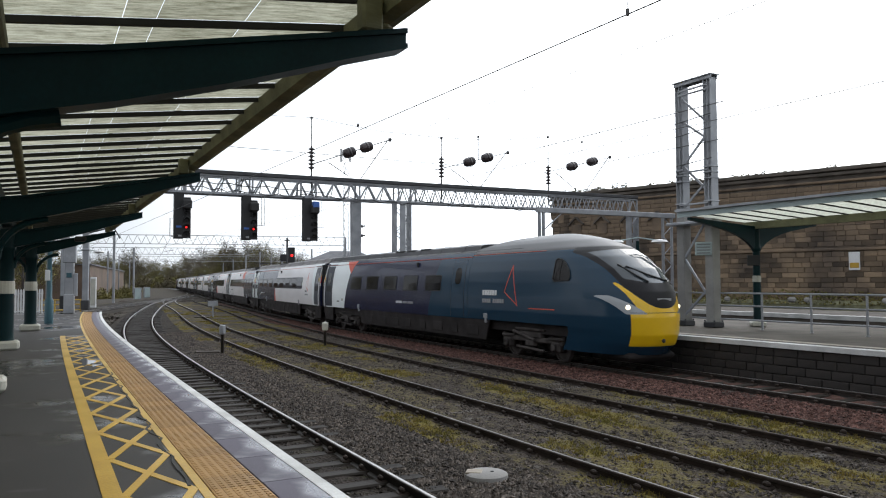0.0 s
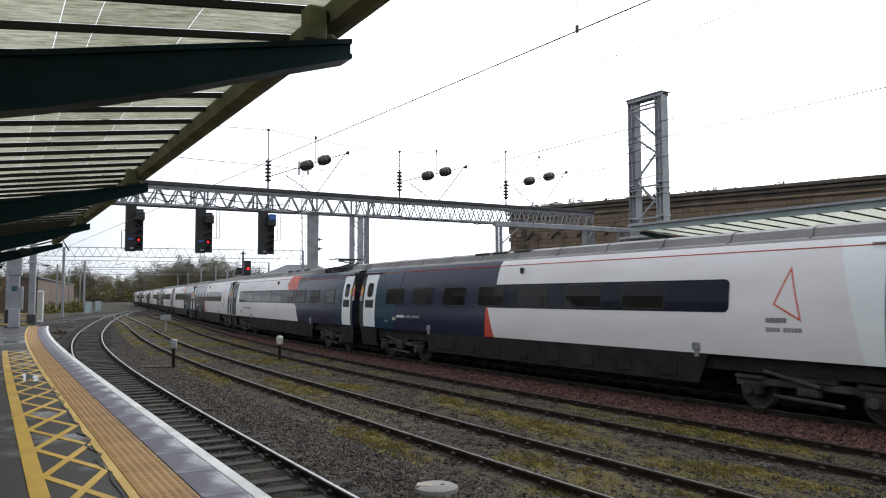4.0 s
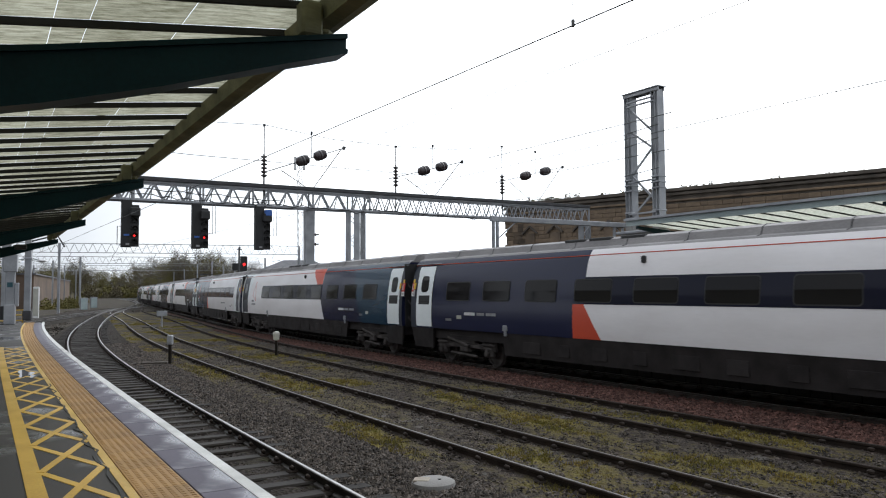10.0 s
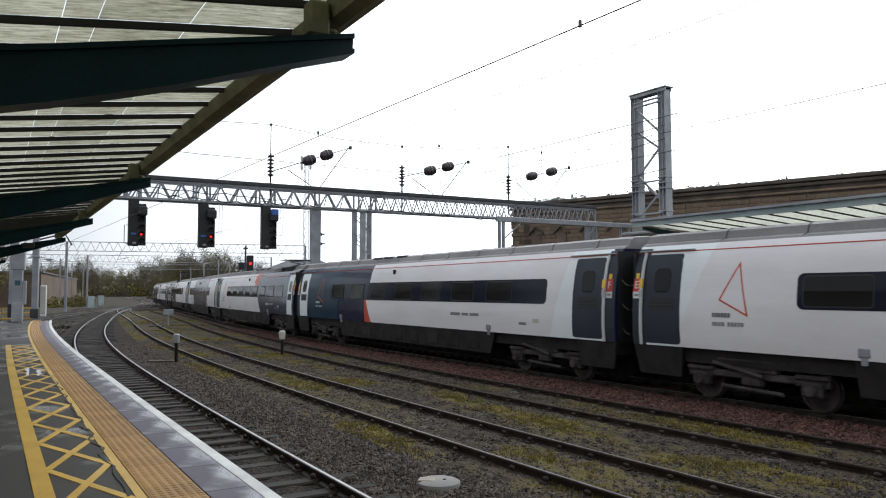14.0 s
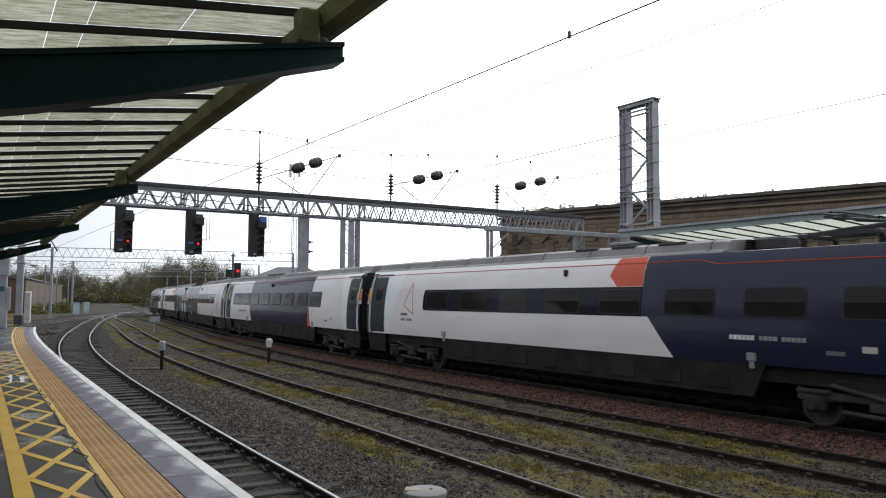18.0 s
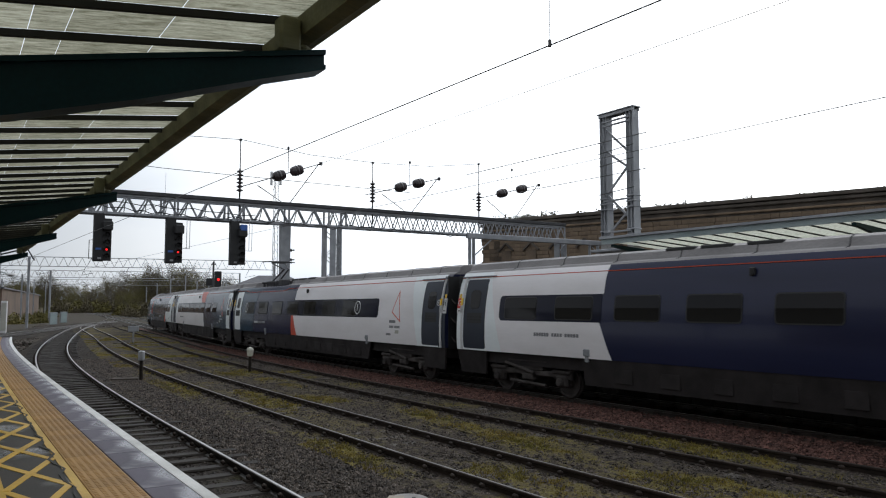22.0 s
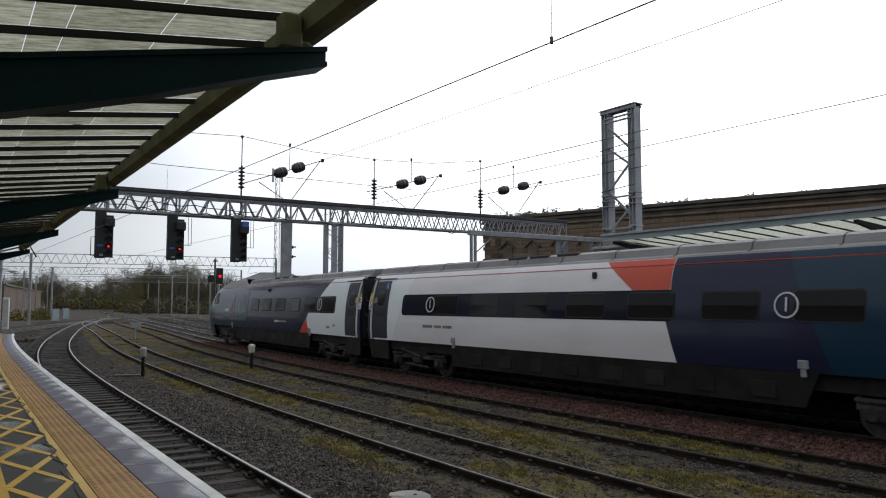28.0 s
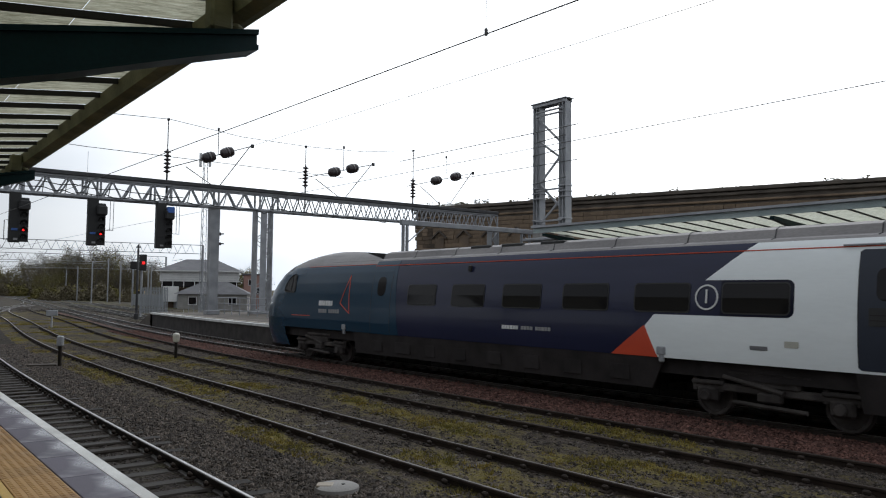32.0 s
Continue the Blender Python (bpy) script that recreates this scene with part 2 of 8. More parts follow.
M = dict(
    navy=mat("navy_paint", (0.013, 0.016, 0.042), (0.018, 0.021, 0.054), 0.8, 0.20, bump=0.006, grain=12, stretch=(0.3, 1, 3), spec=0.28, coat=0.1, rvar=0.06, fleck=0.06),
    teal=mat("teal_blue_paint", (0.007, 0.032, 0.062), (0.011, 0.041, 0.076), 0.8, 0.20, bump=0.006, grain=12, stretch=(0.3, 1, 3), spec=0.28, coat=0.1, rvar=0.06, fleck=0.06),
    pale=mat("off_white_paint", (0.80, 0.775, 0.79), (0.71, 0.68, 0.685), 0.7, 0.34, bump=0.006, grain=9, stretch=(0.5, 1, 2), spec=0.4, coat=0.15, fleck=0.06),
    white=mat("white_paint", (0.82, 0.86, 0.87), (0.75, 0.79, 0.80), 0.7, 0.34, bump=0.006, grain=9, stretch=(0.5, 1, 2), spec=0.4, coat=0.15, fleck=0.06),
    orange=mat("orange_red_paint", (0.62, 0.075, 0.030), (0.52, 0.06, 0.026), 1.0, 0.35, bump=0.02, grain=30, fleck=0.06),
    yellow=mat("warning_yellow_paint", (0.80, 0.50, 0.006), (0.72, 0.43, 0.006), 1.2, 0.3, bump=0.02, grain=30, coat=0.3, fleck=0.06),
    door_grey=mat("slate_door_paint", (0.030, 0.036, 0.052), (0.025, 0.030, 0.043), 1.0, 0.4, bump=0.02, grain=30, spec=0.25, fleck=0.06),
    roof=mat("grimy_grey_roof", (0.30, 0.285, 0.285), (0.19, 0.18, 0.182), 1.1, 0.6, bump=0.15, grain=30, stretch=(0.4, 1, 1)),
    cab_roof=mat("dark_cab_roof", (0.026, 0.025, 0.028), (0.017, 0.016, 0.019), 1.1, 0.4, bump=0.1, grain=30, stretch=(0.4, 1, 1)),
    hood=mat("black_screen_surround", (0.016, 0.015, 0.017), (0.011, 0.011, 0.012), 1.0, 0.42, bump=0.02, grain=30, spec=0.2),
    under=mat("brake_dust_underframe", (0.034, 0.029, 0.029), (0.019, 0.016, 0.016), 2.0, 0.75, bump=0.3, grain=40, spec=0.2),
    bogie=mat("dusty_bogie_steel", (0.085, 0.074, 0.070), (0.036, 0.031, 0.029), 3.0, 0.75, bump=0.3, grain=40, spec=0.25),
    black=mat("black_rubber", (0.012, 0.012, 0.013), (0.02, 0.02, 0.02), 3.0, 0.6, bump=0.15, grain=40),
    band=glazed("dark_window_band", (0.012, 0.013, 0.026), 0.10, 0.14),
    glass=glazed("tinted_coach_glass", (0.010, 0.009, 0.010), 0.06, 0.18),
    screen=glazed("windscreen_glass", (0.05, 0.06, 0.07), 0.02, 0.8),
    lampglass=glazed("headlight_cover_glass", (0.36, 0.38, 0.40), 0.05, 0.6),
    lens=glow("headlight_glow", (1.0, 0.90, 0.70), 1.5),
    bright=mat("bright_steel", (0.55, 0.55, 0.56), (0.42, 0.42, 0.43), 6.0, 0.35, 0.7, bump=0.05, grain=60),
    letter=mat("white_lettering", (0.72, 0.72, 0.72), (0.68, 0.68, 0.68), 3.0, 0.4, bump=0.0),
    dim_letter=mat("pale_grey_lettering", (0.30, 0.30, 0.31), (0.27, 0.27, 0.28), 3.0, 0.4, bump=0.0),
    grey_letter=mat("grey_lettering", (0.17, 0.17, 0.18), (0.2, 0.2, 0.21), 3.0, 0.4, bump=0.0),
    red_sign=mat("red_sign_enamel", (0.62, 0.03, 0.02), (0.55, 0.03, 0.02), 3.0, 0.4, bump=0.0),
    blue_sign=mat("blue_sign_enamel", (0.03, 0.12, 0.42), (0.03, 0.1, 0.36), 3.0, 0.4, bump=0.0),
    polished=mat("polished_rail_head", (0.42, 0.41, 0.40), (0.30, 0.28, 0.27), 3.0, 0.32, 0.9, bump=0.05, grain=50),
    rail=mat("worn_steel_rail", (0.060, 0.048, 0.042), (0.030, 0.025, 0.022), 4.0, 0.4, 0.5, bump=0.15, grain=60),
    rusty=mat("rusty_rail", (0.042, 0.030, 0.024), (0.024, 0.018, 0.015), 4.0, 0.75, 0.0, bump=0.3, grain=60, spec=0.15),
    sleeper=mat("weathered_timber_sleeper", (0.033, 0.027, 0.022), (0.012, 0.0095, 0.008), 2.5, 0.62, bump=0.4, grain=26, stretch=(1, 0.12, 1), rvar=0.2, spec=0.1),
    pale_sleeper=mat("pale_concrete_sleeper", (0.095, 0.084, 0.073), (0.038, 0.033, 0.028), 2.5, 0.75, bump=0.3, grain=50, spec=0.15),
    stone=mat("dark_ballast_stone", (0.072, 0.058, 0.048), (0.030, 0.024, 0.020), 5.0, 0.7, bump=0.3, grain=60, spec=0.2),
    # darker copy of the ballast stone, laid between the sleepers
    darker_stone=mat("darker_ballast_stone", (0.036, 0.029, 0.024), (0.016, 0.013, 0.011), 5.0, 0.6, bump=0.3, grain=60, spec=0.2),
    # red_stone is darkened to stand in for the train's shade beside it
    red_stone=mat("shaded_red_granite", (0.112, 0.056, 0.045), (0.050, 0.028, 0.024), 5.0, 0.8, bump=0.3, grain=60, spec=0.15),
    tarmac=wet("wet_platform_tarmac", (0.028, 0.0235, 0.021), (0.013, 0.011, 0.010), 0.7, 0.60),
    slab=wet("wet_grey_edge_slab", (0.098, 0.086, 0.118), (0.054, 0.048, 0.070), 1.1, 0.53, grain=90),
    coping=mat("worn_white_edge_paint", (0.66, 0.66, 0.65), (0.42, 0.42, 0.41), 1.6, 0.55, bump=0.3, grain=60),
    tactile=wet("ochre_tactile_slab", (0.42, 0.245, 0.085), (0.30, 0.17, 0.065), 0.9, 0.62, grain=60),
    yline=mat("yellow_line_paint", (0.56, 0.34, 0.022), (0.42, 0.25, 0.02), 1.3, 0.45, bump=0.25, grain=50),
    brickwall=mat("sooty_platform_brick", (0.040, 0.033, 0.030), (0.018, 0.016, 0.015), 2.0, 0.8, bump=0.4, grain=30),
    green=mat("dark_green_gloss_paint", (0.002, 0.024, 0.027), (0.0015, 0.016, 0.019), 1.5, 0.45, bump=0.08, grain=30, spec=0.15),
    mossy=mat("mossy_painted_timber", (0.24, 0.238, 0.135), (0.115, 0.113, 0.064), 2.0, 0.75, bump=0.4, grain=30, stretch=(1, 0.3, 1)),
    bar=mat("dark_glazing_bar", (0.016, 0.016, 0.014), (0.010, 0.010, 0.009), 2.0, 0.7, bump=0.2, grain=40),
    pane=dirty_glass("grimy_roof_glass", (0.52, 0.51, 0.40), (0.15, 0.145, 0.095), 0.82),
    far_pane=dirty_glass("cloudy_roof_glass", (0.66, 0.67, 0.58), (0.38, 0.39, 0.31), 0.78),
    galv=mat("galvanised_steel", (0.36, 0.37, 0.39), (0.25, 0.26, 0.28), 1.4, 0.5, 0.3, bump=0.1, grain=30),
    dark_steel=mat("weathered_dark_steel", (0.055, 0.055, 0.060), (0.035, 0.034, 0.036), 2.0, 0.6, 0.2, bump=0.15, grain=40),
    cream=mat("cream_band_paint", (0.55, 0.54, 0.47), (0.45, 0.44, 0.38), 2.0, 0.5, bump=0.1, grain=40),
    concrete=mat("grey_concrete", (0.34, 0.33, 0.31), (0.24, 0.23, 0.22), 1.2, 0.8, bump=0.3, grain=40),
    paleblue=mat("pale_blue_grey_paint", (0.42, 0.50, 0.50), (0.32, 0.40, 0.40), 1.2, 0.55, bump=0.1, grain=40),
    insul=mat("brown_glazed_insulator", (0.045, 0.030, 0.032), (0.03, 0.022, 0.024), 3.0, 0.3, bump=0.05, grain=40),
    wire=mat("tarnished_copper_wire", (0.12, 0.118, 0.115), (0.09, 0.09, 0.09), 3.0, 0.6, 0.3, bump=0.0),
    signal_black=mat("matt_black_signal_case", (0.012, 0.012, 0.013), (0.020, 0.020, 0.021), 2.0, 0.65, bump=0.1, grain=40),
    red_lamp=glow("red_signal_lamp", (1.0, 0.02, 0.02), 1.6),
    water=glazed("rainwater_film", (0.02, 0.018, 0.017), 0.015, 0.6),
    lamp_off=glazed("unlit_signal_lens", (0.02, 0.02, 0.02), 0.1),
    asphalt_far=mat("grey_platform_paving", (0.115, 0.100, 0.086), (0.070, 0.062, 0.054), 0.8, 0.85, spec=0.2, bump=0.2, grain=30),
    buff=mat("buff_tactile_paving", (0.33, 0.29, 0.22), (0.26, 0.22, 0.17), 1.0, 0.6, bump=0.2, grain=30),
    # masonry is lightened: lens veil over the wall is put into its colour
    masonry=mat("sooty_veiled_sandstone", (0.290, 0.205, 0.130), (0.095, 0.073, 0.058), 0.30, 0.85, bump=0.5, grain=14, dist=0.03, c3=(0.26, 0.185, 0.11)),
    mortar=mat("dark_mortar", (0.150, 0.126, 0.104), (0.080, 0.068, 0.058), 0.6, 0.9, bump=0.3, grain=40),
    earth=moss_ground("cindery_ground", (0.034, 0.029, 0.024), (0.070, 0.059, 0.048), (0.085, 0.072, 0.026), (0.05, 0.052, 0.02), 14.0),
    # bed1 is darkened so its colour carries the shade between loose stones
    bed1=moss_ground("gap_shaded_ballast", (0.013, 0.010, 0.009), (0.038, 0.030, 0.025), (0.075, 0.068, 0.024), (0.04, 0.044, 0.016)),
    bed2=moss_ground("weedy_ballast", (0.018, 0.014, 0.012), (0.060, 0.048, 0.040), (0.172, 0.130, 0.032), (0.098, 0.088, 0.022)),
    bed4=moss_ground("red_granite_bed", (0.050, 0.028, 0.024), (0.115, 0.062, 0.052), (0.07, 0.064, 0.024), (0.04, 0.044, 0.016), 18.0),
    grass=mat("autumn_grass", (0.262, 0.192, 0.050), (0.138, 0.130, 0.032), 1.5, 0.8, bump=0.0, spec=0.1),
    # leaf_a is paler than the leaves, imitating haze before the far woods
    leaf_a=mat("hazed_leaf_brown", (0.150, 0.125, 0.080), (0.098, 0.090, 0.060), 0.3, 0.8, bump=0.0, spec=0.1),
    leaf_b=mat("autumn_leaf_yellow", (0.190, 0.160, 0.058), (0.110, 0.108, 0.042), 0.3, 0.8, bump=0.0, spec=0.1),
    twig=mat("bare_twig_bark", (0.12, 0.105, 0.095), (0.08, 0.07, 0.062), 1.0, 0.9, bump=0.0),
    brick=mat("red_brown_brick", (0.150, 0.098, 0.064), (0.095, 0.064, 0.046), 0.25, 0.85, bump=0.3, grain=20),
    render_white=mat("white_render", (0.80, 0.80, 0.79), (0.70, 0.70, 0.69), 0.8, 0.8, bump=0.1, grain=20),
    slate=mat("grey_slate_roof", (0.13, 0.13, 0.14), (0.09, 0.09, 0.10), 0.8, 0.7, bump=0.2, grain=12),
    plant_yellow=mat("plant_machine_yellow", (0.52, 0.33, 0.03), (0.40, 0.25, 0.03), 1.0, 0.5, bump=0.05, grain=20),
    palisade=mat("galvanised_palisade", (0.33, 0.35, 0.37), (0.25, 0.27, 0.29), 0.8, 0.5, 0.2, bump=0.05, grain=20),
)


# ---------------------------------------------------------------- mesh tools
class Shape:
    """Collects vertices and faces, then makes one mesh object of them."""

    def __init__(self):
        self.v, self.f = [], []

    def add(self, verts, faces):
        k = len(self.v)
        self.v += [tuple(p) for p in verts]
        self.f += [tuple(i + k for i in q) for q in faces]
        return self

    def box(self, c, s, m=None, ch=0.0):
        """Box of size s about c, with chamfered edges where ch is given; m: a pose applied after."""
        hx, hy, hz = s[0] / 2, s[1] / 2, s[2] / 2
        if ch <= 0:
            vs = [(x, y, z) for x in (-hx, hx) for y in (-hy, hy) for z in (-hz, hz)]
            fs = [(0, 1, 3, 2), (4, 6, 7, 5), (0, 4, 5, 1), (2, 3, 7, 6), (0, 2, 6, 4), (1, 5, 7, 3)]
        else:
            ch = min(ch, hx * 0.9, hy * 0.9, hz * 0.9)
            ring = lambda z, d: [(-hx + d, -hy, z), (hx - d, -hy, z), (hx, -hy + d, z), (hx, hy - d, z), (hx - d, hy, z), (-hx + d, hy, z), (-hx, hy - d, z), (-hx, -hy + d, z)]
            vs = [(x * (hx - ch) / hx, y * (hy - ch) / hy, -hz) for x, y, _ in ring(0, ch)] + ring(-hz + ch, ch) + ring(hz - ch, ch) + [(x * (hx - ch) / hx, y * (hy - ch) / hy, hz) for x, y, _ in ring(0, ch)]
            fs = [tuple(range(7, -1, -1)), tuple(range(24, 32))]
            for k in range(3):
                fs += [(8 * k + i, 8 * k + (i + 1) % 8, 8 * k + 8 + (i + 1) % 8, 8 * k + 8 + i) for i in range(8)]
        vs = [Vector(p) + Vector(c) for p in vs]
        if m is not None:
            vs = [m @ p for p in vs]
        return self.add(vs, fs)

    def beam(self, p0, p1, w, h, ch=0.0):
        """Square bar from p0 to p1, w wide and h high."""
        p0, p1 = Vector(p0), Vector(p1)
        d = p1 - p0
        x = d.normalized()
        up = Vector((0, 0, 1)) if abs(x.z) < 0.97 else Vector((1, 0, 0))
        y = up.cross(x).normalized()
        z = x.cross(y)
        m = Matrix((x, y, z)).transposed().to_4x4()
        m.translation = (p0 + p1) / 2
        return self.box((0, 0, 0), (d.length, w, h), m, ch)

    def tube(self, pts, r, n=6, r1=None, cap=True):
        pts = [Vector(p) for p in pts]
        rings = []
        for i, p in enumerate(pts):
            d = (pts[min(i + 1, len(pts) - 1)] - pts[max(i - 1, 0)]).normalized()
            a = Vector((0, 0, 1)) if abs(d.z) < 0.9 else Vector((1, 0, 0))
            a = a.cross(d).normalized()
            b = d.cross(a)
            q = r if r1 is None else r + (r1 - r) * i / max(1, len(pts) - 1)
            rings.append([p + (a * math.cos(t) + b * math.sin(t)) * q for t in [2 * math.pi * k / n for k in range(n)]])
        return self.loft(rings, True, cap)

    def lathe(self, prof, c, n=16, axis=None):
        """Turned shape: prof of (radius, height) about the vertical through c, or about axis."""
        m = Matrix.Translation(c)
        if axis is not None:
            m = m @ Vector(axis).to_track_quat("Z", "Y").to_matrix().to_4x4()
        rings = [[m @ Vector((r * math.cos(2 * math.pi * k / n), r * math.sin(2 * math.pi * k / n), z)) for k in range(n)] for r, z in prof]
        return self.loft(rings, True, True)

    def loft(self, rings, closed=True, cap=False):
        n = len(rings[0])
        vs = [p for r in rings for p in r]
        fs = []
        for i in range(len(rings) - 1):
            for k in range(n if closed else n - 1):
                fs.append((i * n + k, i * n + (k + 1) % n, (i + 1) * n + (k + 1) % n, (i + 1) * n + k))
        if cap and closed:
            fs += [tuple(range(n - 1, -1, -1)), tuple(range((len(rings) - 1) * n, len(rings) * n))]
        return self.add(vs, fs)

    def plate(self, pts, back):
        """Flat piece with outline pts and thickness vector back."""
        n = len(pts)
        b = Vector(back)
        vs = [Vector(p) for p in pts] + [Vector(p) + b for p in pts]
        fs = [tuple(range(n)), tuple(range(2 * n - 1, n - 1, -1))] + [(i, n + i, n + (i + 1) % n, (i + 1) % n) for i in range(n)]
        return self.add(vs, fs)

    def mesh(self, name, material, smooth=False):
        me = bpy.data.meshes.new(name)
        me.from_pydata(self.v, [], self.f)
        me.materials.append(material)
        if smooth:
            me.polygons.foreach_set("use_smooth", [True] * len(me.polygons))
        me.update()
        return me


def fixed(me):
    bm = bmesh.new()
    bm.from_mesh(me)
    bmesh.ops.recalc_face_normals(bm, faces=bm.faces)
    bm.to_mesh(me)
    bm.free()
    return me


def part(name, shape, material, parent=None, label="", smooth=False, m=None, sharp=True):
    """One mesh object under a thing or a part; shape is a Shape or a mesh that is shared."""
    me = shape
    if isinstance(shape, Shape):
        me = shape.mesh(name, material, smooth)
        fixed(me)
        if smooth and sharp:
            me.set_sharp_from_angle(angle=radians(38))
    ob = new(name, me)
    if parent is not None:
        ob.parent = parent
    if m is not None:
        ob.matrix_basis = m
    if label:
        tagged(ob, label)
    return ob


def thing(name, label, category, group="", kind="", at=(0, 0, 0), rz=0.0):
    ob = new(name)
    ob.empty_display_size = 0.3
    ob.matrix_basis = pose(*at, 0, 0, rz)
    return tagged(ob, label, category, group, kind)


def glyphs(body, size, depth=0.004):
    """Mesh of a few characters in the built-in font, standing in the x-z plane, centred."""
    cu = bpy.data.curves.new("glyph", "FONT")
    cu.body, cu.size, cu.extrude, cu.align_x, cu.align_y = body, size, depth, "CENTER", "CENTER"
    ob = bpy.data.objects.new("glyph", cu)
    scene.collection.objects.link(ob)
    bpy.context.view_layer.update()
    me = bpy.data.meshes.new_from_object(ob.evaluated_get(bpy.context.evaluated_depsgraph_get()))
    bpy.data.objects.remove(ob)
    bpy.data.curves.remove(cu)
    return me


# ---------------------------------------------------------------- the lines of the place
STEP = 1.0
RUN = np.arange(-300.0, 420.0, STEP)


def line(o, h0, *bends):
    """A gently bending line: o from the origin at s = 0, heading h0 left of +y, bend per metre by stretch."""
    k = np.full(len(RUN), bends[-1])
    for reach, bend in list(zip((25, 60, 90, 130, 180, 240), bends))[::-1]:
        k[RUN < reach] = bend
    k = np.convolve(np.pad(k, 15, mode="edge"), np.ones(31) / 31, "valid")
    h = np.cumsum(k) * STEP
    i = int(np.argmin(abs(RUN)))
    h = h - h[i] + h0
    p = np.cumsum(np.stack([-np.sin(h), np.cos(h)], 1) * STEP, 0)
    return p - p[i] + np.array([math.cos(h0), math.sin(h0)]) * o, h


def on(c, s, off=0.0):
    """Place on a line: s along it, off to its right (away from the near platform)."""
    p, h = c
    a = np.interp(s, RUN, h)
    return np.array([np.interp(s, RUN, p[:, 0]) + off * np.cos(a), np.interp(s, RUN, p[:, 1]) + off * np.sin(a)])


def heading(c, s):
    return float(np.interp(s, RUN, c[1]))


T1 = line(3.323, 0.6777, -0.00112, -0.00375, -0.00047, -0.00171, 0.00137, 0.0004, 0.0)
T2 = line(7.607, 0.6995, -0.00192, -0.00331, 0.00214, -0.00477, 0.002, 0.00073, -0.0003)
T3 = line(11.740, 0.7261, -0.00311, -0.00367, 0.00274, -0.00378, 0.0015, 0.0005, 0.0)
T4 = line(15.637, 0.6979, -0.00035, -0.00407, 0.00032, -0.00041, 0.00028, -0.00006, 0.00018)
EDGE = line(2.0505, 0.672, -0.00018, -0.00315, -0.003, -0.002)
FAR = line(16.90, 0.6979, -0.00035, -0.00407, 0.00021, -0.00062)
PLAT = 0.9


def ribbon(name, c, s0, s1, ds, stations, material, parent=None, label="", rough_z=0.0, moss=None, smooth=True):
    """Surface along a line: stations are (off, z) from left to right."""
    ss = np.arange(s0, s1 + ds * 0.5, ds)
    n = len(stations)
    off = np.array([q[0] for q in stations])
    zz = np.array([q[1] for q in stations])
    h = np.interp(ss, RUN, c[1])
    px, py = np.interp(ss, RUN, c[0][:, 0]), np.interp(ss, RUN, c[0][:, 1])
    X = px[:, None] + np.cos(h)[:, None] * off
    Y = py[:, None] + np.sin(h)[:, None] * off
    Z = np.broadcast_to(zz, X.shape).copy()
    if rough_z:
        Z += np.random.RandomState(7).uniform(-rough_z, rough_z, X.shape)
    co = np.stack([X, Y, Z], -1).reshape(-1, 3)
    i, k = np.meshgrid(np.arange(len(ss) - 1), np.arange(n - 1), indexing="ij")
    a = (i * n + k).ravel()
    fs = np.stack([a, a + 1, a + n + 1, a + n], 1)
    me = bpy.data.meshes.new(name)
    me.from_pydata(co.tolist(), [], fs.tolist())
    me.materials.append(material)
    if smooth:
        me.polygons.foreach_set("use_smooth", [True] * len(me.polygons))
    if moss is not None:
        at_ = me.attributes.new("moss", "FLOAT", "POINT")
        vals = np.array([moss(x, y, o) for x, y, o in zip(X.ravel(), Y.ravel(), np.broadcast_to(off, X.shape).ravel())], dtype=np.float32)
        at_.data.foreach_set("value", vals)
    me.update()
    ob = new(name, me)
    if parent is not None:
        ob.parent = parent
    if label:
        tagged(ob, label)
    return ob


def swept(c, prof, s0, s1, ds, off=0.0, z=0.0):
    """A profile of (off, z), closed, drawn along a line."""
    sh = Shape()
    ss = np.arange(s0, s1 + ds * 0.5, ds)
    rings = []
    for s in ss:
        rings.append([(*on(c, s, off + a), z + b) for a, b in prof])
    return sh.loft(rings, True, True)


def patchy(x, y, freq=0.42, seed=0.0):
    return 0.5 + 0.5 * noise.noise(Vector((x * freq, y * freq, seed))) + 0.22 * noise.noise(Vector((x * 1.7, y * 1.7, seed + 5)))


# ---------------------------------------------------------------- ground and track beds
g = Shape()
R_OUT = 900.0
ang = [2 * math.pi * k / 64 for k in range(64)]
rings = [[(r * math.cos(a) - 20, r * math.sin(a) + 60, -0.42) for a in ang] for r in (2, 40, 120, 300, R_OUT)]
g.loft(rings, True, False)
g.f.append(tuple(range(64)))
ground = part("ground", g, M["earth"], None)
tagged(ground, "cinder and weed covered railway land", "ground", kind="structure")


# where the moss and grass have grown thick between the sidings
MOSS = ((-10.9, 24.1), (-9.6, 22.3), (-17.4, 32.6), (-2.9, 13.3), (-2.3, 12.2), (-6.4, 20.3), (-8.8, 26.9), (-10.8, 30.6), (-5.1, 21.2), (-2.3, 18.7), (-7.7, 22.1), (-7.0, 24.7),
        (-1.8, 18.2), (0.1, 15.1), (0.9, 13.9), (1.8, 12.6), (2.9, 12.0), (0.2, 11.8), (0.9, 9.8), (-1.0, 16.8), (3.3, 15.0), (4.1, 13.6), (-14.0, 29.0), (-19.0, 38.0), (-24.0, 46.0))


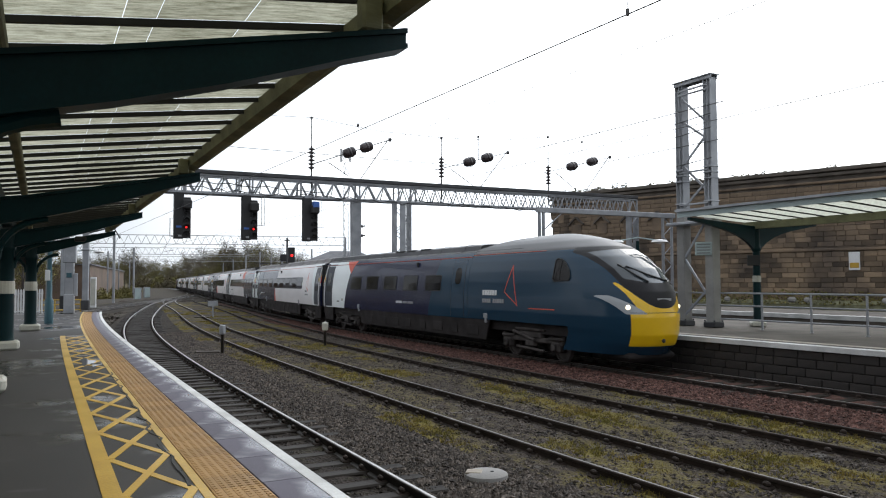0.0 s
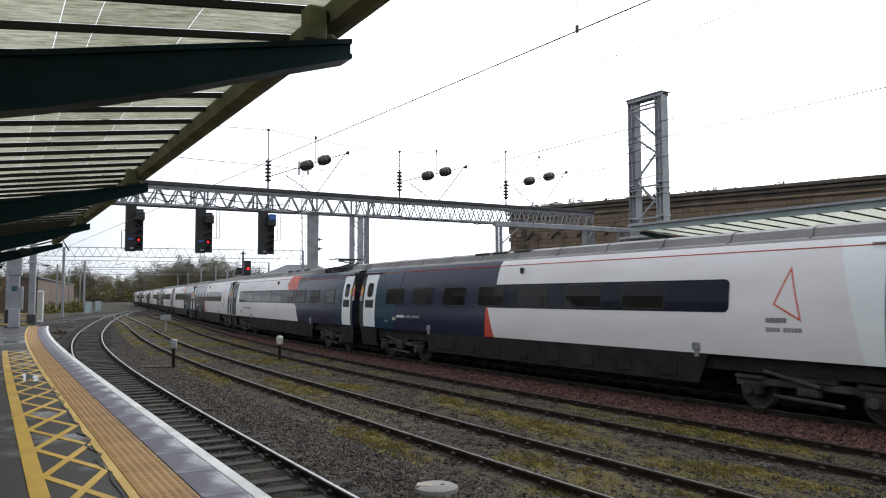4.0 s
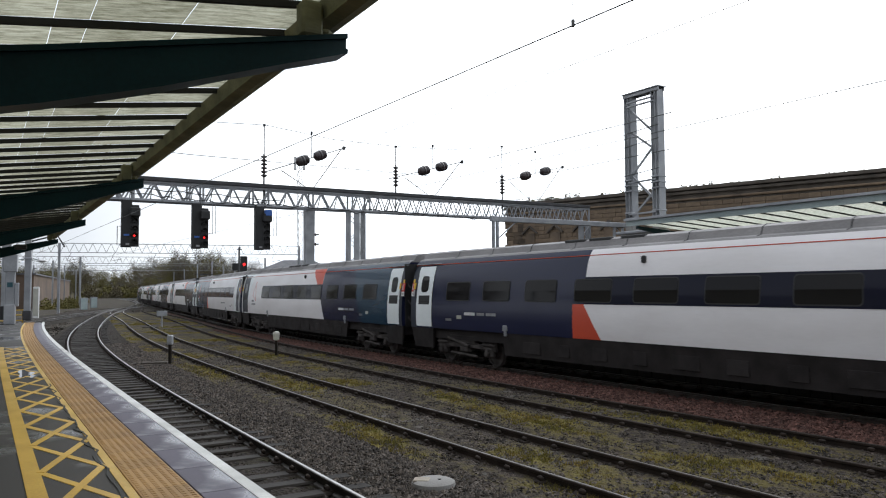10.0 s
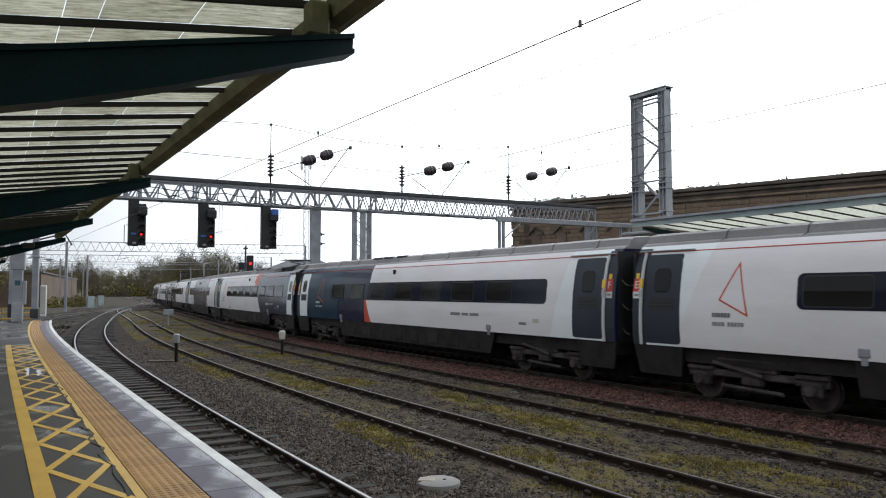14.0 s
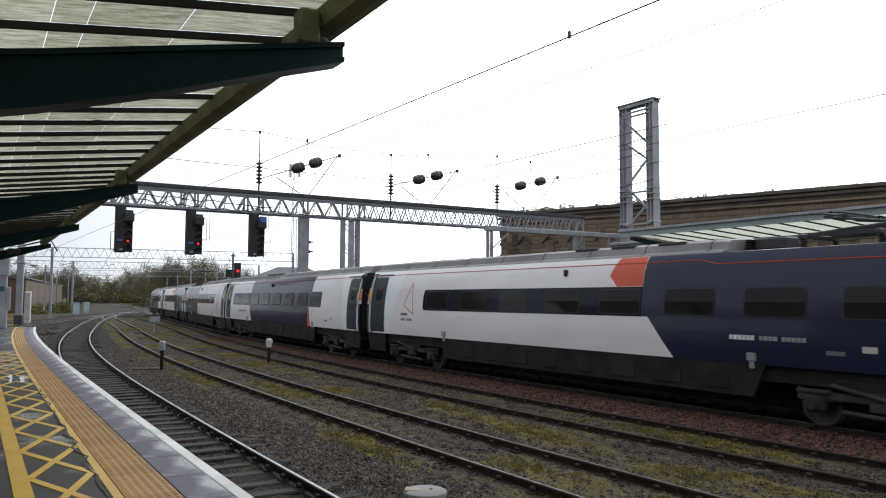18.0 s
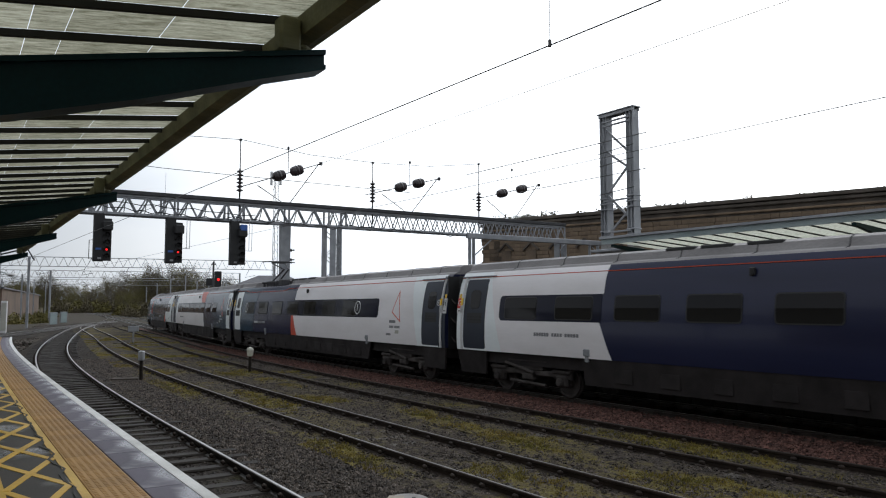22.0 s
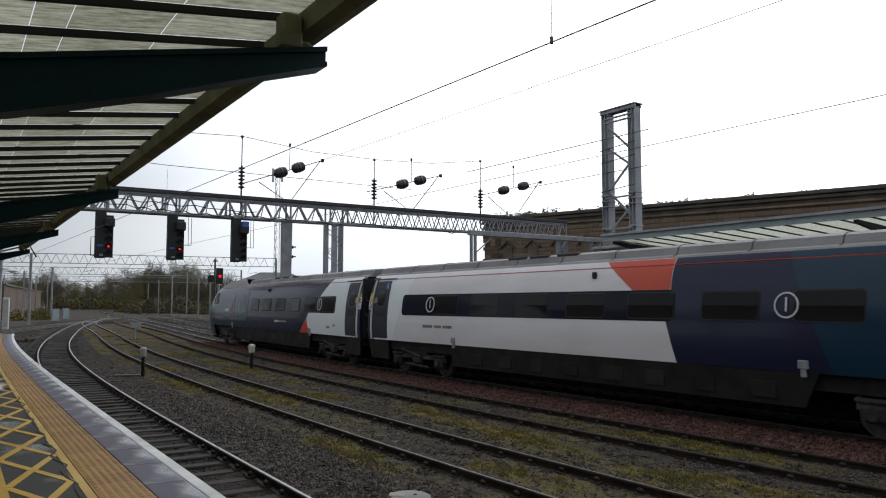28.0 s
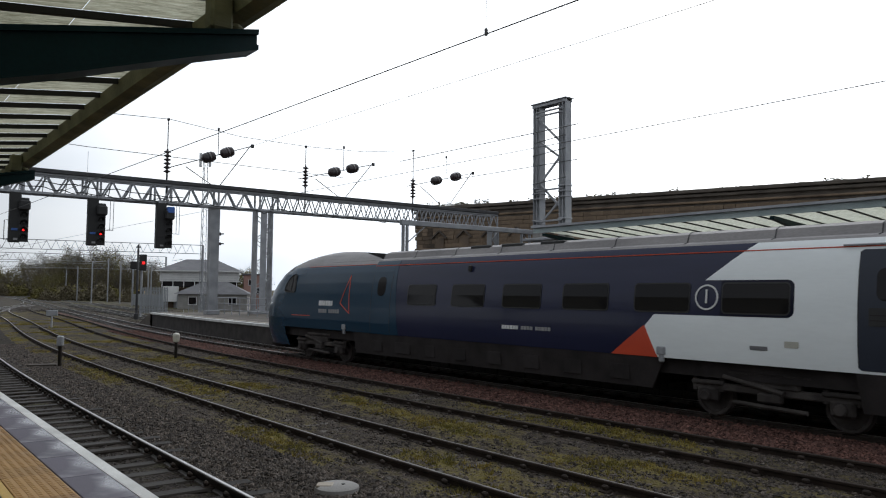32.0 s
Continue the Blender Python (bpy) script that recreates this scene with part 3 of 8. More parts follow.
def moss_weedy(x, y, o):
    thick = 0.0
    for a, b in MOSS:
        dx, dy = x - a, y - b
        al, ac = -0.62 * dx + 0.785 * dy, 0.785 * dx + 0.62 * dy
        thick = max(thick, math.exp(-(al / 1.5) ** 2 - (ac / 0.5) ** 2))
    edge = 0.25 if abs(abs(o) - 0.75) < 0.2 else 0.0
    far = min(1.0, max(0.0, (y - 24.0) / 20.0))
    v = (patchy(x, y, 0.42, 3.0) - 0.42) * (1.7 + 1.4 * far) + thick * (0.34 + 0.88 * patchy(x, y, 1.3, 7.0)) - edge * 0.5
    return float(max(0.0, min(1.0, v)))


def moss_thin(x, y, o):
    return float(max(0.0, min(0.6, (patchy(x, y, 0.6, 9.0) - 0.74) * 3.0)))


def moss_edge(x, y, o):
    t = max(0.0, (o - 2.6) / 1.2)
    return float(max(0.0, min(1.0, (patchy(x, y, 0.6, 3.0) - 0.62 + 0.25 * min(t, 1)) * 3.0)))


def spread(a, b, n, z, dip=0.0):
    return [(a + (b - a) * i / n, z - dip * math.sin(math.pi * i / n)) for i in range(n + 1)]


GAP12, GAP23, GAP34 = 2.14, 2.06, 2.02
NEAR = (-16.0, 64.0, 0.3)
beds = [
    ("ballast_bed_1", T1, spread(-1.6, GAP12 + 0.55, 22, -0.15), M["bed1"], moss_thin, "dark ballast under the platform track, gap shade in its colour"),
    ("ballast_bed_2", T2, spread(-GAP12 + 0.5, GAP23, 24, -0.13), M["bed2"], moss_weedy, "grey ballast overgrown with moss and autumn grass"),
    ("ballast_bed_3", T3, spread(-GAP23, 0.95, 18, -0.13), M["bed2"], moss_weedy, "grey ballast overgrown with moss and autumn grass"),
    ("ballast_bed_4", T4, spread(-2.75, 1.45, 22, -0.14), M["bed4"], moss_thin, "reddish granite ballast under the main track"),
]
for nm, c, st, m_, ms, lab in beds:
    ob = ribbon(nm, c, NEAR[0], 104.0, NEAR[2], st, m_, None, "", 0.022, ms)
    tagged(ob, lab, "ballast", kind="structure")
far_bed = ribbon("ballast_bed_far", T4, 64.0, 400.0, 3.0, spread(-20, 18, 38, -0.2), M["earth"], None, "", 0.05, moss_edge)
tagged(far_bed, "weathered ballast of the station throat", "ballast", kind="structure")
back_bed = ribbon("ballast_bed_back", T4, -290.0, -16.0, 4.0, spread(-14, 1.45, 8, -0.15), M["bed1"], None, "", 0.02, moss_thin)
tagged(back_bed, "weathered ballast beyond the camera", "ballast", kind="structure")

HEAD = [(-0.036, -0.035), (-0.036, -0.008), (-0.028, 0.0), (0.028, 0.0), (0.036, -0.008), (0.036, -0.035), (0.009, -0.05), (0.009, -0.115), (0.06, -0.135), (0.07, -0.15), (-0.07, -0.15), (-0.06, -0.135), (-0.009, -0.115), (-0.009, -0.05)]


def sleeper_mesh(m_, w, l, h):
    sh = Shape()
    sh.box((0, 0, 0), (w, l, h), None, 0.025)
    return fixed(sh.mesh("sleeper", m_))


def chair_shape(sh, c, s, off):
    h = heading(c, s)
    m = pose(*on(c, s, off), -0.105, 0, 0, math.degrees(h))
    sh.box((0, 0, -0.02), (0.30, 0.16, 0.05), m, 0.015)
    for sg in (-1, 1):
        sh.box((sg * 0.085, 0, 0.035), (0.06, 0.11, 0.07), m, 0.02)


def build_track(name, c, s0, s1, spacing, slp, rail_mat, label, sl0, sl1, chairs, back=-290.0):
    tr = thing(name, label, "railway track", kind="structure")
    for sg in (-1, 1):
        if s0 < 60:
            part("rail", swept(c, HEAD, s0, 70, 0.8, sg * 0.753, 0.0), rail_mat, tr, smooth=False)
        if s1 > 70:
            part("rail", swept(c, HEAD, max(70, s0), s1, 4.0, sg * 0.753, 0.0), rail_mat, tr)
        if rail_mat is M["rail"] or s1 > 240:
            if s0 < 60:
                part("running_surface", swept(c, [(-0.020, -0.002), (-0.020, 0.003), (0.020, 0.003), (0.020, -0.002)], max(s0, -20), 70, 0.8, sg * 0.753, 0.0), M["polished"] if rail_mat is M["rail"] else M["rail"], tr)
            if s1 > 70:
                part("running_surface", swept(c, [(-0.024, -0.002), (-0.024, 0.003), (0.024, 0.003), (0.024, -0.002)], 70, s1, 4.0, sg * 0.753, 0.0), M["polished"], tr)
    rs = np.random.RandomState(5)
    ch = Shape()
    for s in np.arange(sl0, sl1, spacing):
        s = s + rs.uniform(-0.03, 0.03)
        z = (-0.186 if c is T1 or c is T4 else -0.20) + rs.uniform(-0.015, 0.01)
        part("sleeper", slp, None, tr, m=pose(*on(c, s), z, 0, 0, math.degrees(heading(c, s)) + 90 + rs.uniform(-1, 1)))
        if chairs and s < 60:
            for sg in (-1, 1):
                chair_shape(ch, c, s, sg * 0.753)
    if ch.v:
        ob = part("rail_chairs", ch, M["rusty"], tr, "rusty cast rail chairs")
        ob["kind"] = "stuff"
    return tr


SL_WOOD = sleeper_mesh(M["sleeper"], 0.26, 2.6, 0.14)
SL_PALE = sleeper_mesh(M["pale_sleeper"], 0.26, 2.5, 0.13)
build_track("track_1", T1, -20, 122, 0.66, SL_WOOD, M["rail"], "running line beside the platform on dark sleepers", -4, 104, True)
build_track("track_2", T2, -20, 390, 0.76, SL_PALE, M["rusty"], "little used siding with rusty rails in weeds", -2, 120, True)
build_track("track_3", T3, -20, 132, 0.76, SL_PALE, M["rusty"], "little used siding with rusty rails in weeds", 0, 100, True)
build_track("track_4", T4, -300, 400, 0.68, SL_WOOD, M["rail"], "main running line on red granite ballast", 2, 120, True)

# loose stones that stand out of the beds, near the camera
def stones(name, c, s0, s1, o0, o1, count, size, material, label, z, seed):
    rs = np.random.RandomState(seed)
    base = np.array([(1, 0, 0), (-1, 0, 0), (0, 1, 0), (0, -1, 0), (0, 0, 1), (0, 0, -1)], float)
    fb = np.array([(0, 2, 4), (2, 1, 4), (1, 3, 4), (3, 0, 4), (2, 0, 5), (1, 2, 5), (3, 1, 5), (0, 3, 5)])
    s = s0 + (s1 - s0) * rs.rand(count) ** 1.5
    o = rs.uniform(o0, o1, count)
    h = np.interp(s, RUN, c[1])
    x = np.interp(s, RUN, c[0][:, 0]) + o * np.cos(h)
    y = np.interp(s, RUN, c[0][:, 1]) + o * np.sin(h)
    sc = size * (0.55 + 0.9 * rs.rand(count))[:, None, None] * (0.6 + 0.7 * rs.rand(count, 6, 1))
    a = rs.rand(count) * 6.28
    v = base[None] * sc * np.array([1, 0.8, 0.6])
    v = v + rs.normal(0, 0.12 * size, v.shape)
    vx = v[..., 0] * np.cos(a)[:, None] - v[..., 1] * np.sin(a)[:, None] + x[:, None]
    vy = v[..., 0] * np.sin(a)[:, None] + v[..., 1] * np.cos(a)[:, None] + y[:, None]
    vz = v[..., 2] + z + rs.uniform(-0.01, 0.015, count)[:, None]
    co = np.stack([vx, vy, vz], -1).reshape(-1, 3)
    fs = (fb[None] + 6 * np.arange(count)[:, None, None]).reshape(-1, 3)
    me = bpy.data.meshes.new(name)
    me.from_pydata(co.tolist(), [], fs.tolist())
    me.materials.append(material)
    return tagged(new(name, me), label, "ballast", kind="stuff")


def island_tone(m, lo, hi):
    """Lets each loose piece of a joined mesh have its own tone."""
    n, l = m.node_tree.nodes, m.node_tree.links
    geo, mr = n.new("ShaderNodeNewGeometry"), n.new("ShaderNodeMapRange")
    mr.inputs["To Min"].default_value, mr.inputs["To Max"].default_value = lo, hi
    l.new(geo.outputs["Random Per Island"], mr.inputs["Value"])
    b = n["Principled BSDF"]
    src = b.inputs["Base Color"].links[0].from_socket
    mx = n.new("ShaderNodeMix")
    mx.data_type, mx.blend_type = "RGBA", "MULTIPLY"
    mx.inputs[0].default_value = 1.0
    l.new(src, mx.inputs[6])
    l.new(mr.outputs["Result"], mx.inputs[7])
    l.new(mx.outputs[2], b.inputs["Base Color"])


island_tone(M["stone"], 0.35, 2.3)
island_tone(M["darker_stone"], 0.4, 2.0)
island_tone(M["red_stone"], 0.45, 1.9)
island_tone(M["grass"], 0.6, 1.4)
island_tone(M["leaf_a"], 0.5, 1.5)
island_tone(M["leaf_b"], 0.5, 1.5)
stones("loose_ballast", T1, 2, 42, 0.85, 2.75, 44000, 0.037, M["stone"], "coarse dark grey ballast stones", -0.14, 1)
stones("loose_ballast", T1, 2, 34, -1.4, 0.72, 16000, 0.032, M["darker_stone"], "darker ballast stones between the sleepers", -0.165, 2)
stones("loose_ballast", T2, 3, 40, -1.5, 2.0, 34000, 0.030, M["stone"], "scattered grey ballast stones among weeds", -0.135, 3)
stones("loose_ballast", T3, 3, 40, -2.0, 0.9, 26000, 0.030, M["stone"], "scattered grey ballast stones among weeds", -0.135, 4)
stones("loose_ballast", T4, 3, 52, -2.75, -0.85, 30000, 0.038, M["red_stone"], "reddish granite ballast stones", -0.12, 5)


def tufts(name, c, s0, s1, o0, o1, count, label, seed, high=0.046):
    rs = np.random.RandomState(seed)
    vs, fs = [], []
    while len(fs) < count:
        s, o = s0 + (s1 - s0) * rs.rand() ** 1.4, rs.uniform(o0, o1)
        x, y = on(c, s, o)
        if moss_weedy(x, y, o) < 0.45 + 0.4 * rs.rand():
            continue
        for _ in range(9):
            a, r = rs.rand() * 6.28, rs.rand() * 0.07
            bx, by = x + r * math.cos(a), y + r * math.sin(a)
            hh, w = high * (0.4 + rs.rand() + 0.8 * rs.rand() ** 4), 0.005 + 0.006 * rs.rand()
            lx, ly = rs.normal(0, hh * 0.5, 2)
            k = len(vs)
            vs += [(bx - w * math.sin(a), by + w * math.cos(a), -0.15), (bx + w * math.sin(a), by - w * math.cos(a), -0.15), (bx + lx, by + ly, -0.14 + hh)]
            fs.append((k, k + 1, k + 2))
    me = bpy.data.meshes.new(name)
    me.from_pydata(vs, [], fs)
    me.materials.append(M["grass"])
    return tagged(new(name, me), label, "grass", kind="stuff")


tufts("grass", T2, 3, 78, -1.6, 2.0, 54000, "low yellow-green autumn grass and moss between rails", 11)
tufts("grass", T3, 3, 78, -2.0, 0.9, 44000, "low yellow-green autumn grass and moss between rails", 12)

# ---------------------------------------------------------------- near platform
plat = thing("platform_1", "rain-wet tarmac island platform with painted edge", "platform", kind="structure")
S_END = 46.0
D_HATCH, D_TACT, D_SLAB = -0.93, -0.46, -0.1
ribbon("platform_surface", EDGE, -30, S_END, 0.5, spread(-9.5, D_TACT - 0.47, 12, PLAT), M["tarmac"], plat, "rain-wet dark tarmac with puddles")
part("platform_wall", swept(EDGE, [(0.0, 0.84), (-0.4, 0.84), (-0.4, -0.5), (-0.06, -0.5), (-0.06, 0.8)], -30, S_END, 1.0), M["brickwall"], plat, "sooty brick platform wall")
part("edge_line", swept(EDGE, [(0.0, 0.80), (0.0, PLAT + 0.004), (-0.11, PLAT + 0.006), (-0.11, 0.80)], -30, S_END, 0.5), M["coping"], plat, "worn white painted platform edge")
SLAB_L = 0.92
slb = Shape()
slb.box((0, 0, -0.05), (SLAB_L - 0.008, 0.345, 0.1), None, 0.004)
me_slab = fixed(slb.mesh("edge_slab", M["slab"]))
for s in np.arange(-28, S_END - 0.5, SLAB_L):
    part("edge_slab", me_slab, None, plat, m=pose(*on(EDGE, s + SLAB_L / 2, -0.285), PLAT + 0.003, 0, 0, math.degrees(heading(EDGE, s + SLAB_L / 2)) + 90))
tact = Shape()
tact.box((0, 0, -0.05), (0.396, 0.396, 0.1), None, 0.003)
for k in range(36):
    tact.box((-0.165 + 0.066 * (k // 6), -0.165 + (k % 6) * 0.066, 0.0015), (0.034, 0.034, 0.007))
me_tact = fixed(tact.mesh("tactile_slab", M["tactile"]))
for s in np.arange(-24, S_END - 0.3, 0.4):
    part("tactile_slab", me_tact, None, plat, m=pose(*on(EDGE, s + 0.2, -0.665), PLAT + 0.004, 0, 0, math.degrees(heading(EDGE, s + 0.2)) + 90))
part("yellow_line", swept(EDGE, [(-0.875, PLAT - 0.02), (-0.875, PLAT + 0.006), (-0.945, PLAT + 0.006), (-0.945, PLAT - 0.02)], -30, S_END, 0.5), M["yline"], plat, "narrow yellow painted line")
HA0, HA1 = -0.97, -1.47
part("yellow_line", swept(EDGE, [(HA1, PLAT - 0.02), (HA1, PLAT + 0.006), (HA1 - 0.14, PLAT + 0.006), (HA1 - 0.14, PLAT - 0.02)], -6, 25.5, 0.5), M["yline"], plat, "broad yellow painted line")
hat = Shape()
pitch_h = 1.36
for s in np.arange(-3.4, 24.6, pitch_h):
    for a, b in ((HA0, HA1), (HA1, HA0)):
        p0, p1 = on(EDGE, s, a), on(EDGE, min(s + pitch_h, 25.4), b)
        up = 0.0012 if a == HA0 else 0.0036
        hat.beam((*p0, PLAT + up), (*p1, PLAT + up), 0.07, 0.008)
part("yellow_hatching", hat, M["yline"], plat, "yellow painted criss-cross hatching")
# thin dark wavy line laid over the hatching
bline = Shape()
tp = []
for i in range(30):
    f = i / 29
    a, b = np.array((-8.24, 12.19)), np.array((-3.0, 5.5))
    q = a + (b - a) * f
    tp.append((q[0] + 0.035 * math.sin(i * 2.1), q[1] + 0.035 * math.cos(i * 1.7), PLAT + 0.006))
for i in range(29):
    bline.beam(tp[i], tp[i + 1], 0.016 + 0.008 * (i % 3), 0.006)
part("tar_seam", bline, M["bar"], plat, "wavy black line across the hatching")
rp = np.random.RandomState(31)
for px_, py_, ra, rb in ((-9.80, 13.74, 0.7, 0.13), (-9.3, 13.3, 0.3, 0.08)):
    pd = Shape()
    ring = []
    for k in range(26):
        a = 2 * math.pi * k / 26
        q = 1 + 0.3 * math.sin(3 * a + px_) + 0.18 * math.sin(5 * a + py_) + rp.uniform(-0.1, 0.1)
        u_, v_ = ra * q * math.cos(a), rb * q * math.sin(a)
        ring.append((px_ - 0.62 * u_ + 0.785 * v_, py_ + 0.785 * u_ + 0.62 * v_))
    pd.loft([[(x, y, PLAT - 0.01) for x, y in ring], [(x, y, PLAT + 0.0085) for x, y in ring]], True, True)
    part("puddle", pd, M["water"], plat, "shallow rainwater puddle")
end = Shape()
e0, e1 = on(EDGE, S_END), on(EDGE, S_END, -9.5)
f0, f1 = on(EDGE, S_END + 5), on(EDGE, S_END + 5, -9.5)
end.add([(*e0, PLAT), (*e1, PLAT), (*f1, -0.4), (*f0, -0.4), (*e0, -0.4), (*e1, -0.4)], [(0, 1, 2, 3), (0, 3, 4), (1, 5, 2)])
part("platform_ramp", end, M["tarmac"], plat, "tarmac ramp at the platform end")

# ---------------------------------------------------------------- far platform
FEND = 58.0
fplat = thing("platform_2", "paved island platform with white edge across the tracks", "platform", kind="structure")
ribbon("platform_surface", FAR, -60, FEND, 1.0, spread(0.95, 9.0, 8, PLAT), M["asphalt_far"], fplat)
part("edge_line", swept(FAR, [(0.0, 0.78), (0.0, PLAT + 0.004), (0.30, PLAT + 0.004), (0.30, 0.78)], -60, FEND, 1.0), M["coping"], fplat, "white painted platform edge")
ribbon("edge_slab", FAR, -60, FEND, 1.0, [(0.30, PLAT), (0.62, PLAT)], M["asphalt_far"], fplat)
ribbon("tactile_strip", FAR, -60, FEND, 1.0, [(0.62, PLAT + 0.003), (0.95, PLAT + 0.003)], M["buff"], fplat, "buff tactile paving strip")
part("platform_core", swept(FAR, [(0.13, 0.78), (0.13, -0.5), (9.0, -0.5), (9.0, PLAT - 0.01), (1.0, PLAT - 0.01)], -60, FEND, 1.0), M["brickwall"], fplat, "sooty brick platform wall")
blk = [Shape() for _ in range(2)]
for i, (w_, h_) in enumerate(((0.66, 0.2), (0.5, 0.2))):
    blk[i].box((0, 0, 0), (w_, 0.06, h_), None, 0.012)
blk = [fixed(b.mesh("wall_block", M["brickwall"])) for b in blk]
rs_b = np.random.RandomState(3)
for row in range(4):
    s = 3.0 + 0.3 * row
    while s < 27:
        w_ = 0.66 if rs_b.rand() < 0.6 else 0.5
        part("wall_block", blk[0 if w_ == 0.66 else 1], None, fplat, m=pose(*on(FAR, s + w_ / 2, 0.115 + rs_b.uniform(-0.006, 0.006)), 0.66 - row * 0.222, 0, 0, math.degrees(heading(FAR, s)) + 90))
        s += w_ + 0.025
ramp = Shape()
a0, a1, b0, b1 = on(FAR, FEND), on(FAR, FEND, 9), on(FAR, FEND + 6), on(FAR, FEND + 6, 9)
ramp.add([(*a0, PLAT), (*a1, PLAT), (*b1, -0.4), (*b0, -0.4), (*a0, -0.4), (*a1, -0.4)], [(0, 1, 2, 3), (0, 3, 4), (1, 5, 2)])
part("platform_ramp", ramp, M["asphalt_far"], fplat)


# ---------------------------------------------------------------- the tilting train
CAR, END = 23.9, 0.27
SIDE = [(1.27, 0.45), (1.33, 1.0), (1.36, 1.15), (1.385, 1.5), (1.375, 2.0), (1.335, 2.45), (1.27, 2.85), (1.19, 3.2), (1.10, 3.42), (1.0, 3.56)]
ROOF = [(1.0, 3.56), (0.96, 3.61), (0.82, 3.65), (0.75, 3.83), (0.62, 3.89), (0.0, 3.93)]
LOW_ROOF = [(1.0, 3.50), (0.9, 3.56), (0.6, 3.60), (0.0, 3.62)]


def side_y(z):
    return float(np.interp(z, [q[1] for q in SIDE], [q[0] for q in SIDE]))


def skin(rows, off=0.006):
    """A livery field on the near side: rows of (z, from, to) along the car, bent to the body's flank."""
    zs = sorted(set([r[0] for r in rows] + [q[1] for q in SIDE if rows[0][0] < q[1] < rows[-1][0]]))
    a = np.interp(zs, [r[0] for r in rows], [r[1] for r in rows])
    b = np.interp(zs, [r[0] for r in rows], [r[2] for r in rows])
    sh = Shape()
    front = []
    for z, u0, u1 in zip(zs, a, b):
        front.append([(u0, side_y(z) + off - 0.02, z), (u0, side_y(z) + off, z), (u1, side_y(z) + off, z), (u1, side_y(z) + off - 0.02, z)])
    sh.loft(front, False)
    n = len(zs)
    sh.f += [(0, 1, 2, 3), (4 * n - 1, 4 * n - 2, 4 * n - 3, 4 * n - 4)]
    return sh


def rounded(u0, u1, z0, z1, r, off=0.008, thick=0.02, n=4):
    """A pane or leaf with rounded corners on the near side, built of horizontal courses."""
    r = min(r, (u1 - u0) / 2 - 1e-3, (z1 - z0) / 2 - 1e-3)
    rows = []
    for k in range(n + 1):
        t = math.pi / 2 * k / n
        rows.append((z0 + r - r * math.cos(t), u0 + r - r * math.sin(t), u1 - r + r * math.sin(t)))
    for k in range(n + 1):
        t = math.pi / 2 * k / n
        rows.append((z1 - r + r * math.sin(t), u0 + r - r * math.cos(t), u1 - r + r * math.cos(t)))
    clean = [rows[0]]
    for q in rows[1:]:
        if q[0] > clean[-1][0] + 1e-4:
            clean.append(q)
    return skin(clean, off)


def hoop_on_side(pts, inner, off, thick=0.012):
    """Thin closed outline lying on the flank: outer points (u, z) and the inner ones that answer them."""
    sh = Shape()
    rings = []
    for loop, o in ((pts, off), (inner, off), (inner, off - thick), (pts, off - thick), (pts, off)):
        rings.append([(u, side_y(z) + o, z) for u, z in loop])
    return sh.loft(rings, True, False)


def outline3(pts, w, off):
    """Thin painted outline of a triangle."""
    (ax, az), (bx, bz), (cx, cz) = pts
    la, lb, lc = math.dist(pts[1], pts[2]), math.dist(pts[0], pts[2]), math.dist(pts[0], pts[1])
    per = la + lb + lc
    mx, mz = (la * ax + lb * bx + lc * cx) / per, (la * az + lb * bz + lc * cz) / per
    rad = abs((bx - ax) * (cz - az) - (cx - ax) * (bz - az)) / per
    outer = []
    for i in range(3):
        (u0, z0), (u1, z1) = pts[i], pts[(i + 1) % 3]
        outer += [(u0 + (u1 - u0) * j / 6, z0 + (z1 - z0) * j / 6) for j in range(6)]
    k = 1 - w / rad
    return hoop_on_side(outer, [(mx + (u - mx) * k, mz + (z - mz) * k) for u, z in outer], off)


def circle_on_side(u, z, r, w, off):
    ring = [(math.cos(math.pi * k / 14), math.sin(math.pi * k / 14)) for k in range(28)]
    return hoop_on_side([(u + r * c, z + r * q) for c, q in ring], [(u + (r - w) * c, z + (r - w) * q) for c, q in ring], off)


